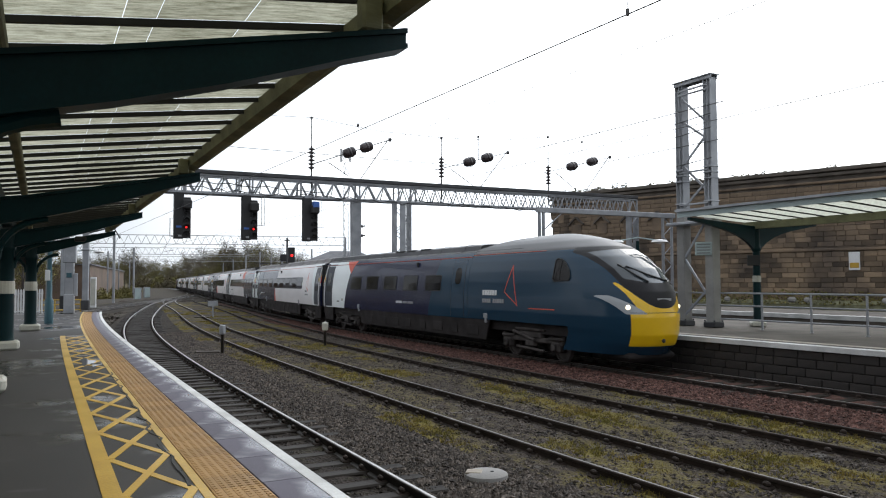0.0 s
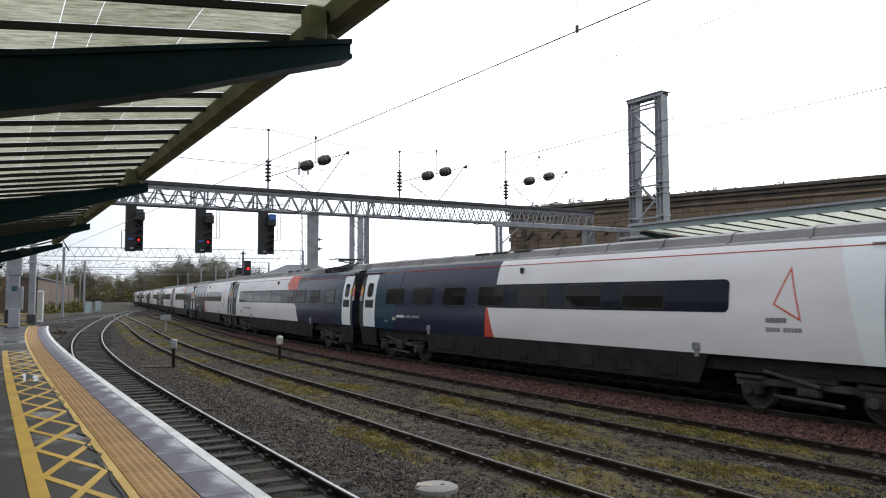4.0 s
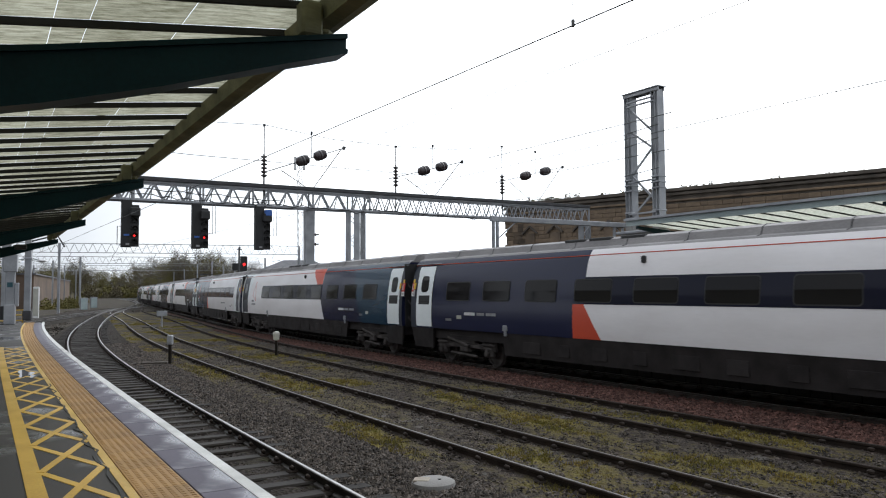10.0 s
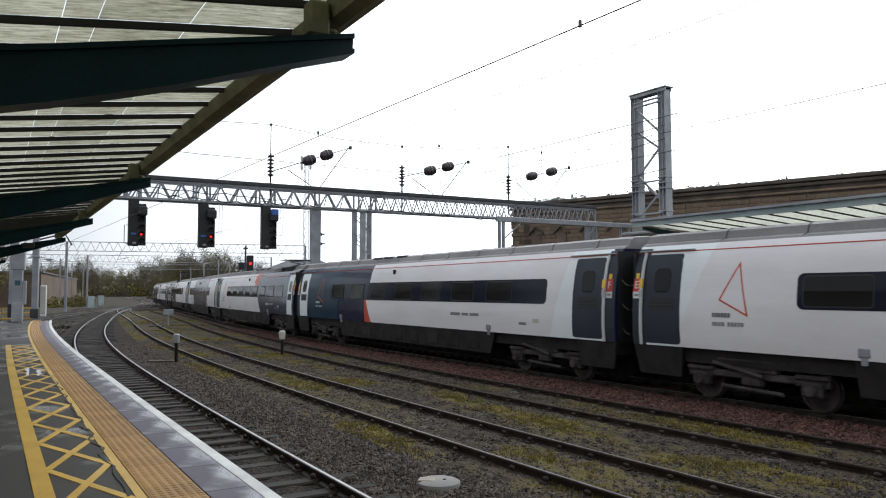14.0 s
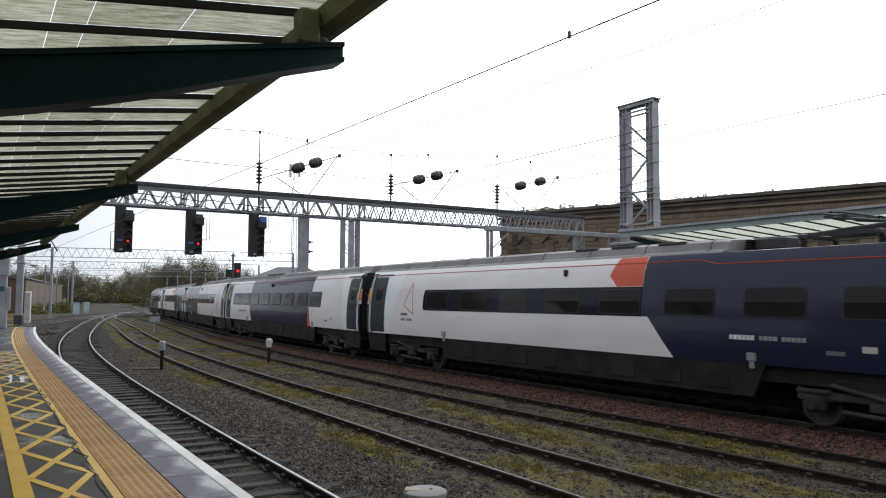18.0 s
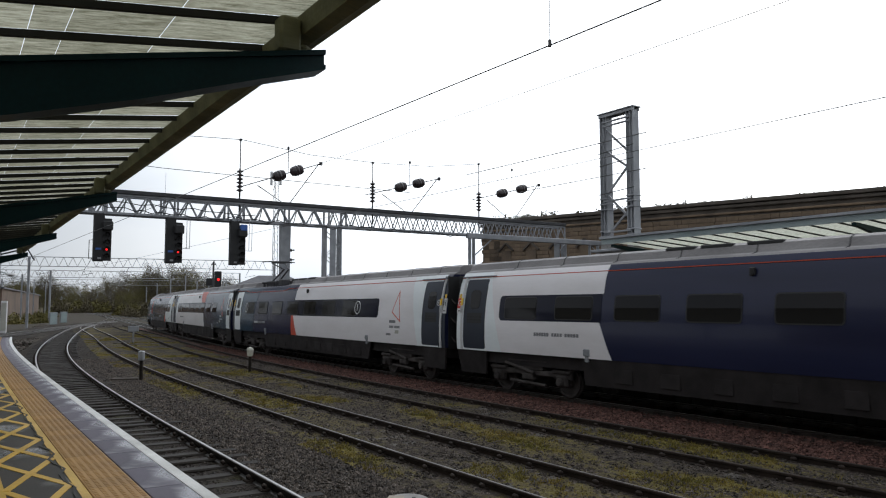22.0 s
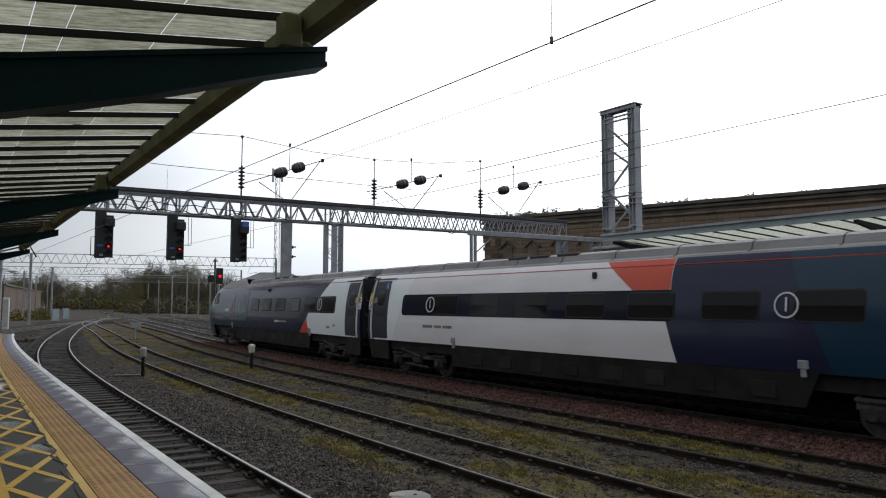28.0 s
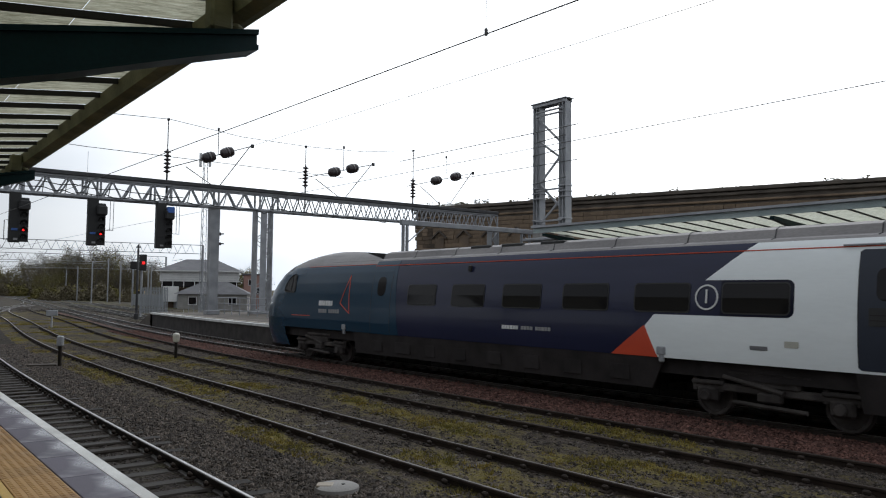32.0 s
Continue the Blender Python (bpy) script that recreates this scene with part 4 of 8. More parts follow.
def bogie(car, u, wheels_only=False):
    """Two-axle bogie with outside frames under the car."""
    bg = new("bogie")
    bg.parent = car
    bg.matrix_basis = pose(u, 0, 0)
    for du in (-1.35, 1.35):
        for sg in (-1, 1):
            w = Shape()
            w.lathe([(0.06, -0.07), (0.41, -0.065), (0.445, -0.05), (0.445, -0.04), (0.42, -0.02), (0.42, 0.065), (0.36, 0.07), (0.34, 0.03), (0.16, 0.02), (0.14, 0.09), (0.06, 0.09)], (du, sg * 0.79, 0.42), 24, (0, sg, 0))
            part("wheel", w, M["bogie"], bg, smooth=True)
        a = Shape()
        a.tube([(du, -0.8, 0.42), (du, 0.8, 0.42)], 0.08, 10)
        part("axle", a, M["bogie"], bg, smooth=True)
    for sg in (-1, 1):
        f = Shape()
        y = sg * 1.06
        f.box((0, y, 0.62), (3.3, 0.14, 0.16), None, 0.03)
        f.box((0, y, 0.78), (1.2, 0.2, 0.2), None, 0.03)
        f.box((0, y + sg * 0.06, 0.95), (1.7, 0.16, 0.08), None, 0.02)
        for du in (-1.35, 1.35):
            f.box((du, y, 0.46), (0.46, 0.22, 0.34), None, 0.06)
            f.box((du, y + sg * 0.02, 0.7), (0.72, 0.2, 0.1), None, 0.03)
            f.lathe([(0.1, 0.0), (0.12, 0.02), (0.12, 0.06), (0.09, 0.09)], (du, y + sg * 0.11, 0.44), 12, (0, sg, 0))
            for k in (-0.3, 0.3):
                f.tube([(du + k, y, 0.52), (du + k, y, 0.78)], 0.07, 8)
        part("bogie_frame", f, M["bogie"], bg)
        d = Shape()
        d.tube([(-0.75, y + sg * 0.1, 0.3), (0.75, y + sg * 0.1, 0.36)], 0.045, 8)
        d.tube([(-0.3, y + sg * 0.12, 0.62), (0.95, y + sg * 0.12, 0.86)], 0.05, 8)
        d.box((0.0, y + sg * 0.05, 0.5), (0.5, 0.16, 0.18), None, 0.03)
        part("damper", d, M["bogie"], bg)
    return bg


def coach_door(car, u0, u1, leaf, letter, pole_side, sign, access=False):
    """Plug door with a window, a lower louvre and a bright handrail beside it."""
    d = part("door", rounded(u0, u1, 1.2, 3.34, 0.07, 0.014), M["white"] if leaf == "white" else M["door_grey"], car, "white plug door" if leaf == "white" else "dark slate plug door", smooth=True)
    c = (u0 + u1) / 2
    part("door_window", rounded(c - 0.25, c + 0.25, 2.42, 3.0, 0.14, 0.02), M["glass"], d)
    part("door_louvre", rounded(c - 0.37, c + 0.37, 1.98, 2.3, 0.02, 0.02), M["black"], d)
    lv = Shape()
    for z in (2.08, 2.17):
        lv.box((c, side_y(z) + 0.02, z), (0.70, 0.008, 0.012))
    part("louvre_slats", lv, M["under"], d)
    gut = Shape()
    gut.box((c, side_y(3.40) + 0.035, 3.43), (u1 - u0 + 0.62, 0.05, 0.035), None, 0.01)
    part("door_gutter", gut, M["galv"], car, "grey rain gutter over the door")
    ge = Shape()
    for uu in (u0, u1):
        ge.tube([(uu, side_y(z) + 0.006, z) for z in np.linspace(1.24, 3.30, 8)], 0.014, 5)
    part("door_seal", ge, M["black"], d)
    up = u0 - 0.09 if pole_side < 0 else u1 + 0.09
    if leaf != "white":
        p = Shape()
        p.tube([(up, side_y(z) + 0.03, z) for z in np.linspace(1.15, 3.40, 9)], 0.042, 8)
        part("handrail", p, M["letter"], car, "white door handrail", smooth=True)
    if sign:
        us = up - 0.17 if pole_side < 0 else up + 0.17
        part("coach_sign", rounded(us - 0.11, us + 0.11, 2.44, 2.76, 0.01, 0.018), M["red_sign"] if sign == "red" else M["letter"], car, "small coach letter sign")
        foot = part("sign_foot", rounded(us - 0.11, us + 0.11, 2.27, 2.44, 0.01, 0.020), M["letter"], car)
        part("sign_bar", rounded(us - 0.06, us + 0.06, 2.34, 2.37, 0.004, 0.026), M["signal_black"], foot)
        part("sign_cap", rounded(us - 0.055, us + 0.055, 2.76, 2.90, 0.03, 0.020), M["yellow"], car)
        uy = up
        part("yellow_square", rounded(uy - 0.055, uy + 0.055, 2.53, 2.76, 0.02, 0.08), M["yellow"], car)
        part("door_latch", rounded(uy - 0.045, uy + 0.045, 2.30, 2.50, 0.03, 0.08), M["bright"], car)
        if letter:
            me = glyphs(letter, 0.27)
            me.materials.clear()
            me.materials.append(M["letter"] if sign == "red" else M["signal_black"])
            zc = 2.60
            tilt = math.degrees(math.atan2(side_y(2.35) - side_y(2.65), 0.3))
            part("coach_letter", me, None, car, m=pose(us, side_y(zc) + 0.028, zc, 90 - tilt, 0, 180))
        if sign == "white":
            um = u0 + 0.13 if pole_side < 0 else u1 - 0.13
            rg = circle_on_side(um, 2.62, 0.1, 0.02, 0.024)
            rg.box((um, side_y(2.62) + 0.018, 2.62), (0.022, 0.012, 0.09))
            part("class_mark", rg, M["letter"], d, "small white ring with a one")
    if access:
        ua = u1 - 0.2 if pole_side < 0 else u0 + 0.2
        pl = part("access_sign", rounded(ua - 0.12, ua + 0.12, 3.02, 3.27, 0.02, 0.020), M["blue_sign"], d, "small blue access sign")
        sy = Shape()
        sy.box((ua + 0.02, side_y(3.2) + 0.027, 3.19), (0.03, 0.008, 0.09))
        sy.box((ua - 0.01, side_y(3.12) + 0.027, 3.13), (0.11, 0.008, 0.022))
        sy.box((ua - 0.05, side_y(3.09) + 0.027, 3.09), (0.022, 0.008, 0.07))
        part("pictogram", sy, M["letter"], pl)
    return d


def ring_one(car, u, z=2.46):
    """White ring with the figure 1, the first-class mark."""
    r = circle_on_side(u, z, 0.265, 0.035, 0.026)
    mk = part("class_mark", r, M["letter"], car, "white ring with the figure one")
    me = glyphs("1", 0.42)
    me.materials.clear()
    me.materials.append(M["letter"])
    part("class_figure", me, None, mk, m=pose(u, side_y(z) + 0.026, z, 90 - 6, 0, 180))


def bar_row(car, u0, u1, z0, z1, groups, m_):
    """A word or two as upright plain bars, from u1 down to u0."""
    n = sum(groups) + 0.8 * (len(groups) - 1)
    w, u = (u1 - u0) / n, u1
    for g_ in groups:
        for _ in range(g_):
            part("letter_bar", rounded(u - 0.8 * w, u, z0, z1, 0.006, 0.014, 0.02, 1), m_, car)
            u -= w
        u -= 0.8 * w


def word_bars(car, u, z, mat_a, mat_b, big=False):
    """Two words of lettering as plain bars, one bold and one light."""
    if big:
        bar_row(car, u - 0.03, u + 0.95, z + 0.04, z + 0.22, (6,), mat_a)
        bar_row(car, u - 0.5, u + 0.95, z - 0.22, z - 0.08, (4, 5), M["dim_letter"])
    else:
        bar_row(car, u + 0.1, u + 0.72, z - 0.05, z + 0.05, (6,), mat_a)
        bar_row(car, u - 1.05, u + 0.0, z - 0.045, z + 0.045, (4, 5), M["dim_letter"] if mat_b is M["letter"] else mat_b)


def pantograph(car, u, raised):
    pg = new("pantograph")
    pg.parent = car
    pg.matrix_basis = pose(u, 0, 3.6)
    b = Shape()
    for du in (-0.8, 0.8):
        b.box((du, 0, 0.22), (0.1, 1.5, 0.1), None, 0.02)
        for sg in (-0.6, 0.6):
            for k in range(4):
                b.lathe([(0.05, 0), (0.09, 0.02), (0.05, 0.04)], (du, sg, 0.01 + 0.045 * k), 10)
    b.box((0, 0.45, 0.26), (1.8, 0.08, 0.08))
    b.box((0, -0.45, 0.26), (1.8, 0.08, 0.08))
    part("pantograph_base", b, M["dark_steel"], pg)
    arm = Shape()
    k_ = (-0.95, 0, 0.3 + (0.62 if raised else 0.12))
    top = (0.25, 0, 0.3 + (1.0 if raised else 0.28))
    for sg in (-0.18, 0.18):
        arm.tube([(0.7, sg, 0.3), (k_[0], sg * 0.7, k_[2])], 0.045, 8)
        arm.tube([(k_[0], sg * 0.7, k_[2]), (top[0], sg * 2.2, top[2])], 0.03, 8)
    part("pantograph_arm", arm, M["dark_steel"], pg)
    hd = Shape()
    for du in (-0.2, 0.2):
        hd.tube([(top[0] + du, y, top[2] + 0.1 - 0.14 * max(0, abs(y) - 0.6)) for y in np.linspace(-0.85, 0.85, 11)], 0.028, 6)
    hd.box((top[0], 0, top[2] + 0.04), (0.5, 0.7, 0.05))
    part("collector_head", hd, M["dark_steel"], pg)
    part("equipment_box", Shape().box((-1.7, 0.3, 0.18), (0.5, 0.6, 0.34), None, 0.05), M["dark_steel"], pg)
    part("equipment_box", Shape().box((1.9, -0.2, 0.16), (0.9, 0.8, 0.3), None, 0.05), M["dark_steel"], pg)
    part("bus_bar", Shape().tube([(-1.5, -0.5, 0.3), (2.2, -0.5, 0.34)], 0.035, 6), M["dark_steel"], pg)
    for x_, y_ in ((-2.3, 0.2), (2.3, 0.3)):
        ins = Shape()
        ins.lathe([q for k in range(5) for q in ((0.06, 0.06 * k), (0.13, 0.02 + 0.06 * k), (0.06, 0.05 + 0.06 * k))], (x_, y_, 0.0), 12)
        part("insulator", ins, M["insul"], pg)


NOSE_Z = [0.45, 0.75, 1.0, 1.5, 1.9, 2.2, 2.45, 2.86, 3.22, 3.54, 3.79, 3.95, 4.03, 4.06]
NOSE_U = [-1.08, -1.33, -1.43, -1.45, -1.39, -1.29, -1.13, -0.77, -0.29, 0.31, 1.1, 1.95, 2.6, 3.2]
HUMP_Y = [(3.42, 1.10), (3.52, 1.03), (3.62, 0.93), (3.75, 0.80), (3.88, 0.62), (3.97, 0.42), (4.03, 0.2), (4.06, 0.02)]


def cab_width(z):
    if z <= 3.42:
        return side_y(z)
    return float(np.interp(z, [q[0] for q in HUMP_Y], [q[1] for q in HUMP_Y]))


def nose(car, tail):
    """Raked cab: level curves in plan, from a round front to the flat flanks; the roof hump falls away behind."""
    def flip(p):
        return (CAR + 0.4 - p[0], p[1], p[2]) if tail else tuple(p)

    zs = np.concatenate([np.linspace(0.45, 3.42, 76), np.linspace(3.45, 4.06, 22)])
    qs = np.concatenate([np.linspace(0, 1, 60) ** 1.5 * 0.5, np.linspace(0.52, 1.0, 24)])
    grid = []
    for z in zs:
        uf = float(np.interp(z, NOSE_Z, NOSE_U))
        w = cab_width(z)
        back = 7.2 if z <= 3.66 else float(np.interp(z, [3.66, 3.72, 3.93, 4.03, 4.06], [7.2, 6.9, 5.7, 4.4, 3.3]))
        L_ = min(2.3, back - uf)
        row = []
        for sg in (1, -1):
            half = []
            for q in qs:
                f = min(1.0, q / 0.78)
                u = uf + L_ * (1 - max(0.0, 1 - f ** 2.4) ** (1 / 2.4)) if q < 0.78 else uf + L_ + (back - uf - L_) * (q - 0.78) / 0.22
                y = w * f if q < 0.78 else w
                half.append(flip((u, sg * y, z)))
            row.append(half)
        grid.append(row[1][::-1] + row[0][1:])
    fields = {k: Shape() for k in ("cab_shell", "cab_roof", "front_panel", "windscreen", "screen_surround", "headlight", "headlight_far")}

    def bib(y):
        return 1.74 + 0.70 * (abs(y) / 0.98) ** 2.4

    def regions(u, y, z):
        """Signed fields of the cab's paint and glass, negative inside, in order of rank."""
        a = abs(y)
        screen = max(u - 1.15, 2.44 + 0.12 * (a / 0.8) ** 2 - z, z - 3.44 + 0.10 * a ** 2, a - 0.80 - 0.15 * (z - 2.44))
        hood_ = max(u - 1.3, bib(y) - z, z - 3.52, a - 0.93 - 0.15 * (z - 2.44))
        lamp = max(1.60 - 0.02 * a - z, (z - 1.95) - 0.80 * (a - 0.98), (1.80 - z) + 1.5 * (a - 1.12), z - 2.10, 0.9 * (u - 0.12) + (1.9 - z) * 0.5)
        low = max(0.70 - z, z - 1.63, a - 0.86 - 0.05 * (z - 0.74), u - 0.2)
        arch = max(1.60 - z, z - bib(y) - 0.02, z - 2.46, max(0.0, a - 0.70) * 2.45 + 1.60 - z, u - 0.9)
        return screen, hood_, max(lamp, -y), max(lamp, y), min(low, arch), 3.46 - z

    order = ("windscreen", "screen_surround", "headlight", "headlight_far", "front_panel", "cab_roof", "cab_shell")

    def split(poly, k):
        """Cuts a polygon along field k: (inside, outside); each corner is (point, fields)."""
        ins, out = [], []
        for (p, f), (q, g_) in zip(poly, poly[1:] + poly[:1]):
            (ins if f[k] <= 0 else out).append((p, f))
            if (f[k] <= 0) != (g_[k] <= 0):
                w = f[k] / (f[k] - g_[k])
                m_ = (tuple(p[j] + (q[j] - p[j]) * w for j in range(3)), tuple(x + (y - x) * w for x, y in zip(f, g_)))
                ins.append(m_)
                out.append(m_)
        return ins, out

    val = [[regions(CAR + 0.4 - p[0] if tail else p[0], p[1], p[2]) for p in row] for row in grid]
    ids = {}
    n = len(grid[0])
    for i in range(len(grid) - 1):
        for k in range(n - 1):
            left = [(grid[a][b], val[a][b]) for a, b in ((i, k), (i, k + 1), (i + 1, k + 1), (i + 1, k))]
            c = [sum(q[0][j] for q in left) / 4 for j in range(3)]
            if c[2] < 1.15 and (CAR + 0.4 - c[0] if tail else c[0]) > 1.3:
                continue
            for r, key in enumerate(order):
                if r < 6:
                    inner, left = split(left, r)
                else:
                    inner, left = left, []
                if len(inner) > 2:
                    sh, idx = fields[key], []
                    for p, _ in inner:
                        kk = (key, round(p[0], 4), round(p[1], 4), round(p[2], 4))
                        if kk not in ids:
                            ids[kk] = len(sh.v)
                            sh.v.append(p)
                        if ids[kk] not in idx:
                            idx.append(ids[kk])
                    if len(idx) > 2:
                        sh.f.append(tuple(idx))
                if len(left) < 3:
                    break
    looks = dict(cab_shell=("teal", "deep teal blue cab shell"), cab_roof=("roof" if tail else "cab_roof", "grimy grey cab roof hump" if tail else "dark grey cab roof hump"), front_panel=("yellow", "yellow warning front"), windscreen=("screen", "raked windscreen"), screen_surround=("hood", "black windscreen surround"), headlight=("lampglass", "clear swept-back headlight"))
    looks["headlight_far"] = looks["headlight"]
    lamps_ = []
    for key, sh in fields.items():
        if sh.f:
            o_ = part(key.replace("_far", ""), sh, M[looks[key][0]], car, looks[key][1], smooth=True, sharp=False)
            if key.startswith("headlight"):
                lamps_.append(o_)

    def skin_at(y, z):
        """Height along the car of the cab's surface at y, z."""
        uf = float(np.interp(z, NOSE_Z, NOSE_U))
        back = 7.2
        L_ = min(2.3, back - uf)
        f = min(1.0, abs(y) / cab_width(z))
        return uf + L_ * (1 - max(0.0, 1 - f ** 2.4) ** (1 / 2.4))

    for sg in (-1, 1):
        ll = Shape()
        c = flip((skin_at(0.92, 1.77) - 0.005, sg * 0.925, 1.77))
        ll.lathe([(0.0, 0.03), (0.045, 0.025), (0.075, -0.02)], c, 14, (-1 if not tail else 1, sg * 0.55, 0))
        part("lamp", ll, M["lens"] if not tail else M["lamp_off"], lamps_[0 if sg > 0 else 1], "lit headlamp" if not tail else "")
        seam = Shape()
        seam.tube([flip((skin_at(y_, 1.625) - 0.002, sg * y_, 1.625)) for y_ in np.linspace(0.0, 0.9, 12)], 0.008, 5)
        part("panel_seam", seam, M["black"], car)
        trim = Shape()
        trim.tube([flip((u_, sg * (cab_width(3.46) + 0.004), 3.46)) for u_ in np.linspace(7.2, 2.6, 6)], 0.012, 5)
        part("cantrail_line", trim, M["orange"], car)
        wd = Shape()
        wpts = [(2.02, 3.16), (2.06, 2.50), (1.94, 2.43), (1.10, 2.46), (1.02, 2.56), (1.10, 2.80), (1.34, 3.04), (1.62, 3.20), (1.90, 3.24)]
        wpts = [(1.50 + (a_ - 1.52) * 0.82, 2.85 + (b_ - 2.84) * 0.86) for a_, b_ in wpts]
        wd.plate([flip((u_, sg * (side_y(z_) + 0.012), z_)) for u_, z_ in wpts], (0, -sg * 0.06, 0))
        cw = part("cab_side_window", wd, M["glass"], car, "dark cab side window")
        mb = Shape()
        mb.beam(flip((1.62, sg * (side_y(2.55) + 0.016), 2.55)), flip((1.60, sg * (side_y(3.12) + 0.016), 3.12)), 0.02, 0.035)
        part("window_bar", mb, M["black"], cw)
        gl = Shape()
        for (a_, b_), (c_, d_) in zip(wpts, wpts[1:] + wpts[:1]):
            gl.beam(flip((a_, sg * (side_y(b_) + 0.012), b_)), flip((c_, sg * (side_y(d_) + 0.012), d_)), 0.03, 0.03)
        part("window_seal", gl, M["black"], car)
    for pts in (((0.30, 2.47), (0.55, 2.68), (0.74, 2.98)), ((-0.42, 2.50), (0.15, 2.66), (0.62, 2.92))):
        wp = Shape()
        wp.tube([flip((skin_at(y_, z_) - 0.05, y_, z_)) for y_, z_ in pts], 0.026, 6)
        part("wiper", wp, M["black"], car)
    br = Shape()
    br.box(flip((skin_at(0, 2.05) - 0.01, -0.05, 1.98)), (0.02, 0.5, 0.07), None, 0.005)
    part("lettering", br, M["dim_letter"], car, "pale bar of lettering under the windscreen")
    cp = Shape()
    cp.lathe([(0.05, 0), (0.06, 0.03), (0.03, 0.05)], flip((-1.44, 0.1, 0.86)), 10, (-1 if not tail else 1, 0, 0))
    part("coupler_hatch", cp, M["black"], car)
    pl = Shape()
    pl.box(flip((-0.35, 0, 0.40)), (1.3, 1.7, 0.3), None, 0.12)
    part("obstacle_deflector", pl, M["under"], car)
    fl = Shape()
    fl.box(flip((3.4, 0, 0.98)), (7.4, 2.3, 0.32), None, 0.02)
    dk = Shape()
    dk.box(flip((5.7, 0, 3.57)), (3.2, 1.9, 0.14), None, 0.03)
    part("roof_deck", dk, M["roof" if tail else "cab_roof"], car)
    part("cab_floor", fl, M["under"], car)
    sl = Shape()
    sl.box(flip((2.5, side_y(1.62) + 0.004, 1.63)), (1.4, 0.012, 0.03))
    part("orange_stripe", sl, M["orange"], car)


def flank(z0, z1, a0, b0, a1=None, b1=None):
    """Rows of a field from z0 to z1; slanted ends where a1, b1 differ from a0, b0."""
    return [(z0, a0, b0), (z1, a0 if a1 is None else a1, b0 if b1 is None else b1)]


LO, BAND0, BAND1, HI = 1.15, 2.08, 2.81, 3.56
WINS = [2.62 + 2.153 * k for k in range(9)]


def build_car(i, spec):
    """One car of the set, front end at x = 0, near side towards +y."""
    car = thing("train_car", spec["label"], "train car", "cars of the train")
    first, last = spec.get("nose") == "front", spec.get("nose") == "tail"
    u0, u1 = (7.2 if first else END), (CAR - 6.8 if last else CAR - END)
    shell = Shape()
    prof = SIDE[2:]
    rings = [[(u, y, z) for y, z in prof] + [(u, -y, z) for y, z in prof[::-1]] for u in (u0, u1)]
    shell.loft(rings, True, True)
    part("body_shell", shell, M[spec["base"]], car, smooth=True)
    well = spec.get("well")
    segs = [(u0, u1, ROOF)]
    if well:
        segs = [(u0, well[0], ROOF), (well[0], well[1], LOW_ROOF), (well[1], u1, ROOF)]
    for a, b, pr in segs:
        if b - a < 0.1:
            continue
        rf = Shape()
        cut = 0.18 if pr is ROOF else 0.0
        rr = []
        for u, q in ((a, 1), (a + cut, 0), (b - cut, 0), (b, 1)):
            sc = 0.93 if q and cut else 1.0
            rr.append([(u, y, 3.5 + (z - 3.5) * sc if z > 3.6 else z) for y, z in pr] + [(u, -y, 3.5 + (z - 3.5) * sc if z > 3.6 else z) for y, z in pr[-2::-1]])
        rf.loft(rr, True, True)
        part("roof", rf, M["cab_roof" if first else "roof"], car, "grimy grey ribbed roof")
    for u in np.arange(u0 + 1.2, u1 - 0.5, 1.98):
        if not well or u < well[0] - 0.1 or u > well[1] + 0.1:
            seam = Shape()
            for (y0, z0), (y1, z1) in zip(ROOF[1:-1], ROOF[2:]):
                seam.beam((u, y0, z0 + 0.004), (u, y1, z1 + 0.004), 0.025, 0.014)
            part("roof_seam", seam, M["dark_steel"], car)
    for uv in spec.get("vents", (13.2, 14.4, 15.4)):
        for sg in (1, -1):
            vent = Shape()
            vent.box((uv, sg * 0.66, 3.85), (0.85, 0.2, 0.1), None, 0.02)
            part("roof_vent", vent, M["black"], car)
    # skirts between the bogies, end skirts, underframe
    a, b = (5.7, 18.1)
    for sg in (1, -1):
        sk = Shape()
        sk.plate([(a, sg * 1.345, 1.15), (b, sg * 1.345, 1.15), (b - 0.05, sg * 1.28, 0.46), (a + 0.35, sg * 1.28, 0.46)], (0, -sg * 0.06, 0))
        part("side_skirt", sk, M["under"], car, "dusty dark equipment skirt")
    rs = np.random.RandomState(20 + i)
    for k in range(8):
        uu = 6.9 + k * 1.4
        w_ = rs.choice([0.45, 0.55, 0.8])
        hatch = Shape()
        hatch.box((uu, 1.315, 0.76), (w_, 0.03, 0.34), None, 0.006)
        part("skirt_hatch", hatch, M["under"], car)
    un = Shape()
    un.box(((u0 + u1) / 2, 0, 0.98), (u1 - u0 - 0.2, 2.4, 0.34))
    un.box((11.9, 0, 0.66), (11.0, 2.3, 0.4))
    part("underframe", un, M["under"], car)
    for e, has in ((END, not first), (CAR - END, not last)):
        if has:
            sgn = 1 if e < 5 else -1
            for sg in (1, -1):
                q = Shape()
                q.plate([(e, sg * 1.35, 1.15), (e + sgn * 1.5, sg * 1.35, 1.15), (e + sgn * 1.4, sg * 1.29, 0.45), (e + sgn * 0.15, sg * 1.29, 0.45)], (0, -sg * 0.06, 0))
                part("end_skirt", q, M["under"], car)
            part("end_wall", Shape().box((e - sgn * 0.012, 0, 2.3), (0.02, 2.5, 2.36), None, 0.0), M["black"], car)
            gw = Shape()
            for k in range(3):
                x = e - sgn * (0.05 + 0.085 * k)
                gw.box((x, 0, 2.25), (0.07, 1.5 - 0.06 * (k % 2), 2.3), None, 0.03)
            part("gangway_bellows", gw, M["black"], car, "black ribbed gangway bellows")
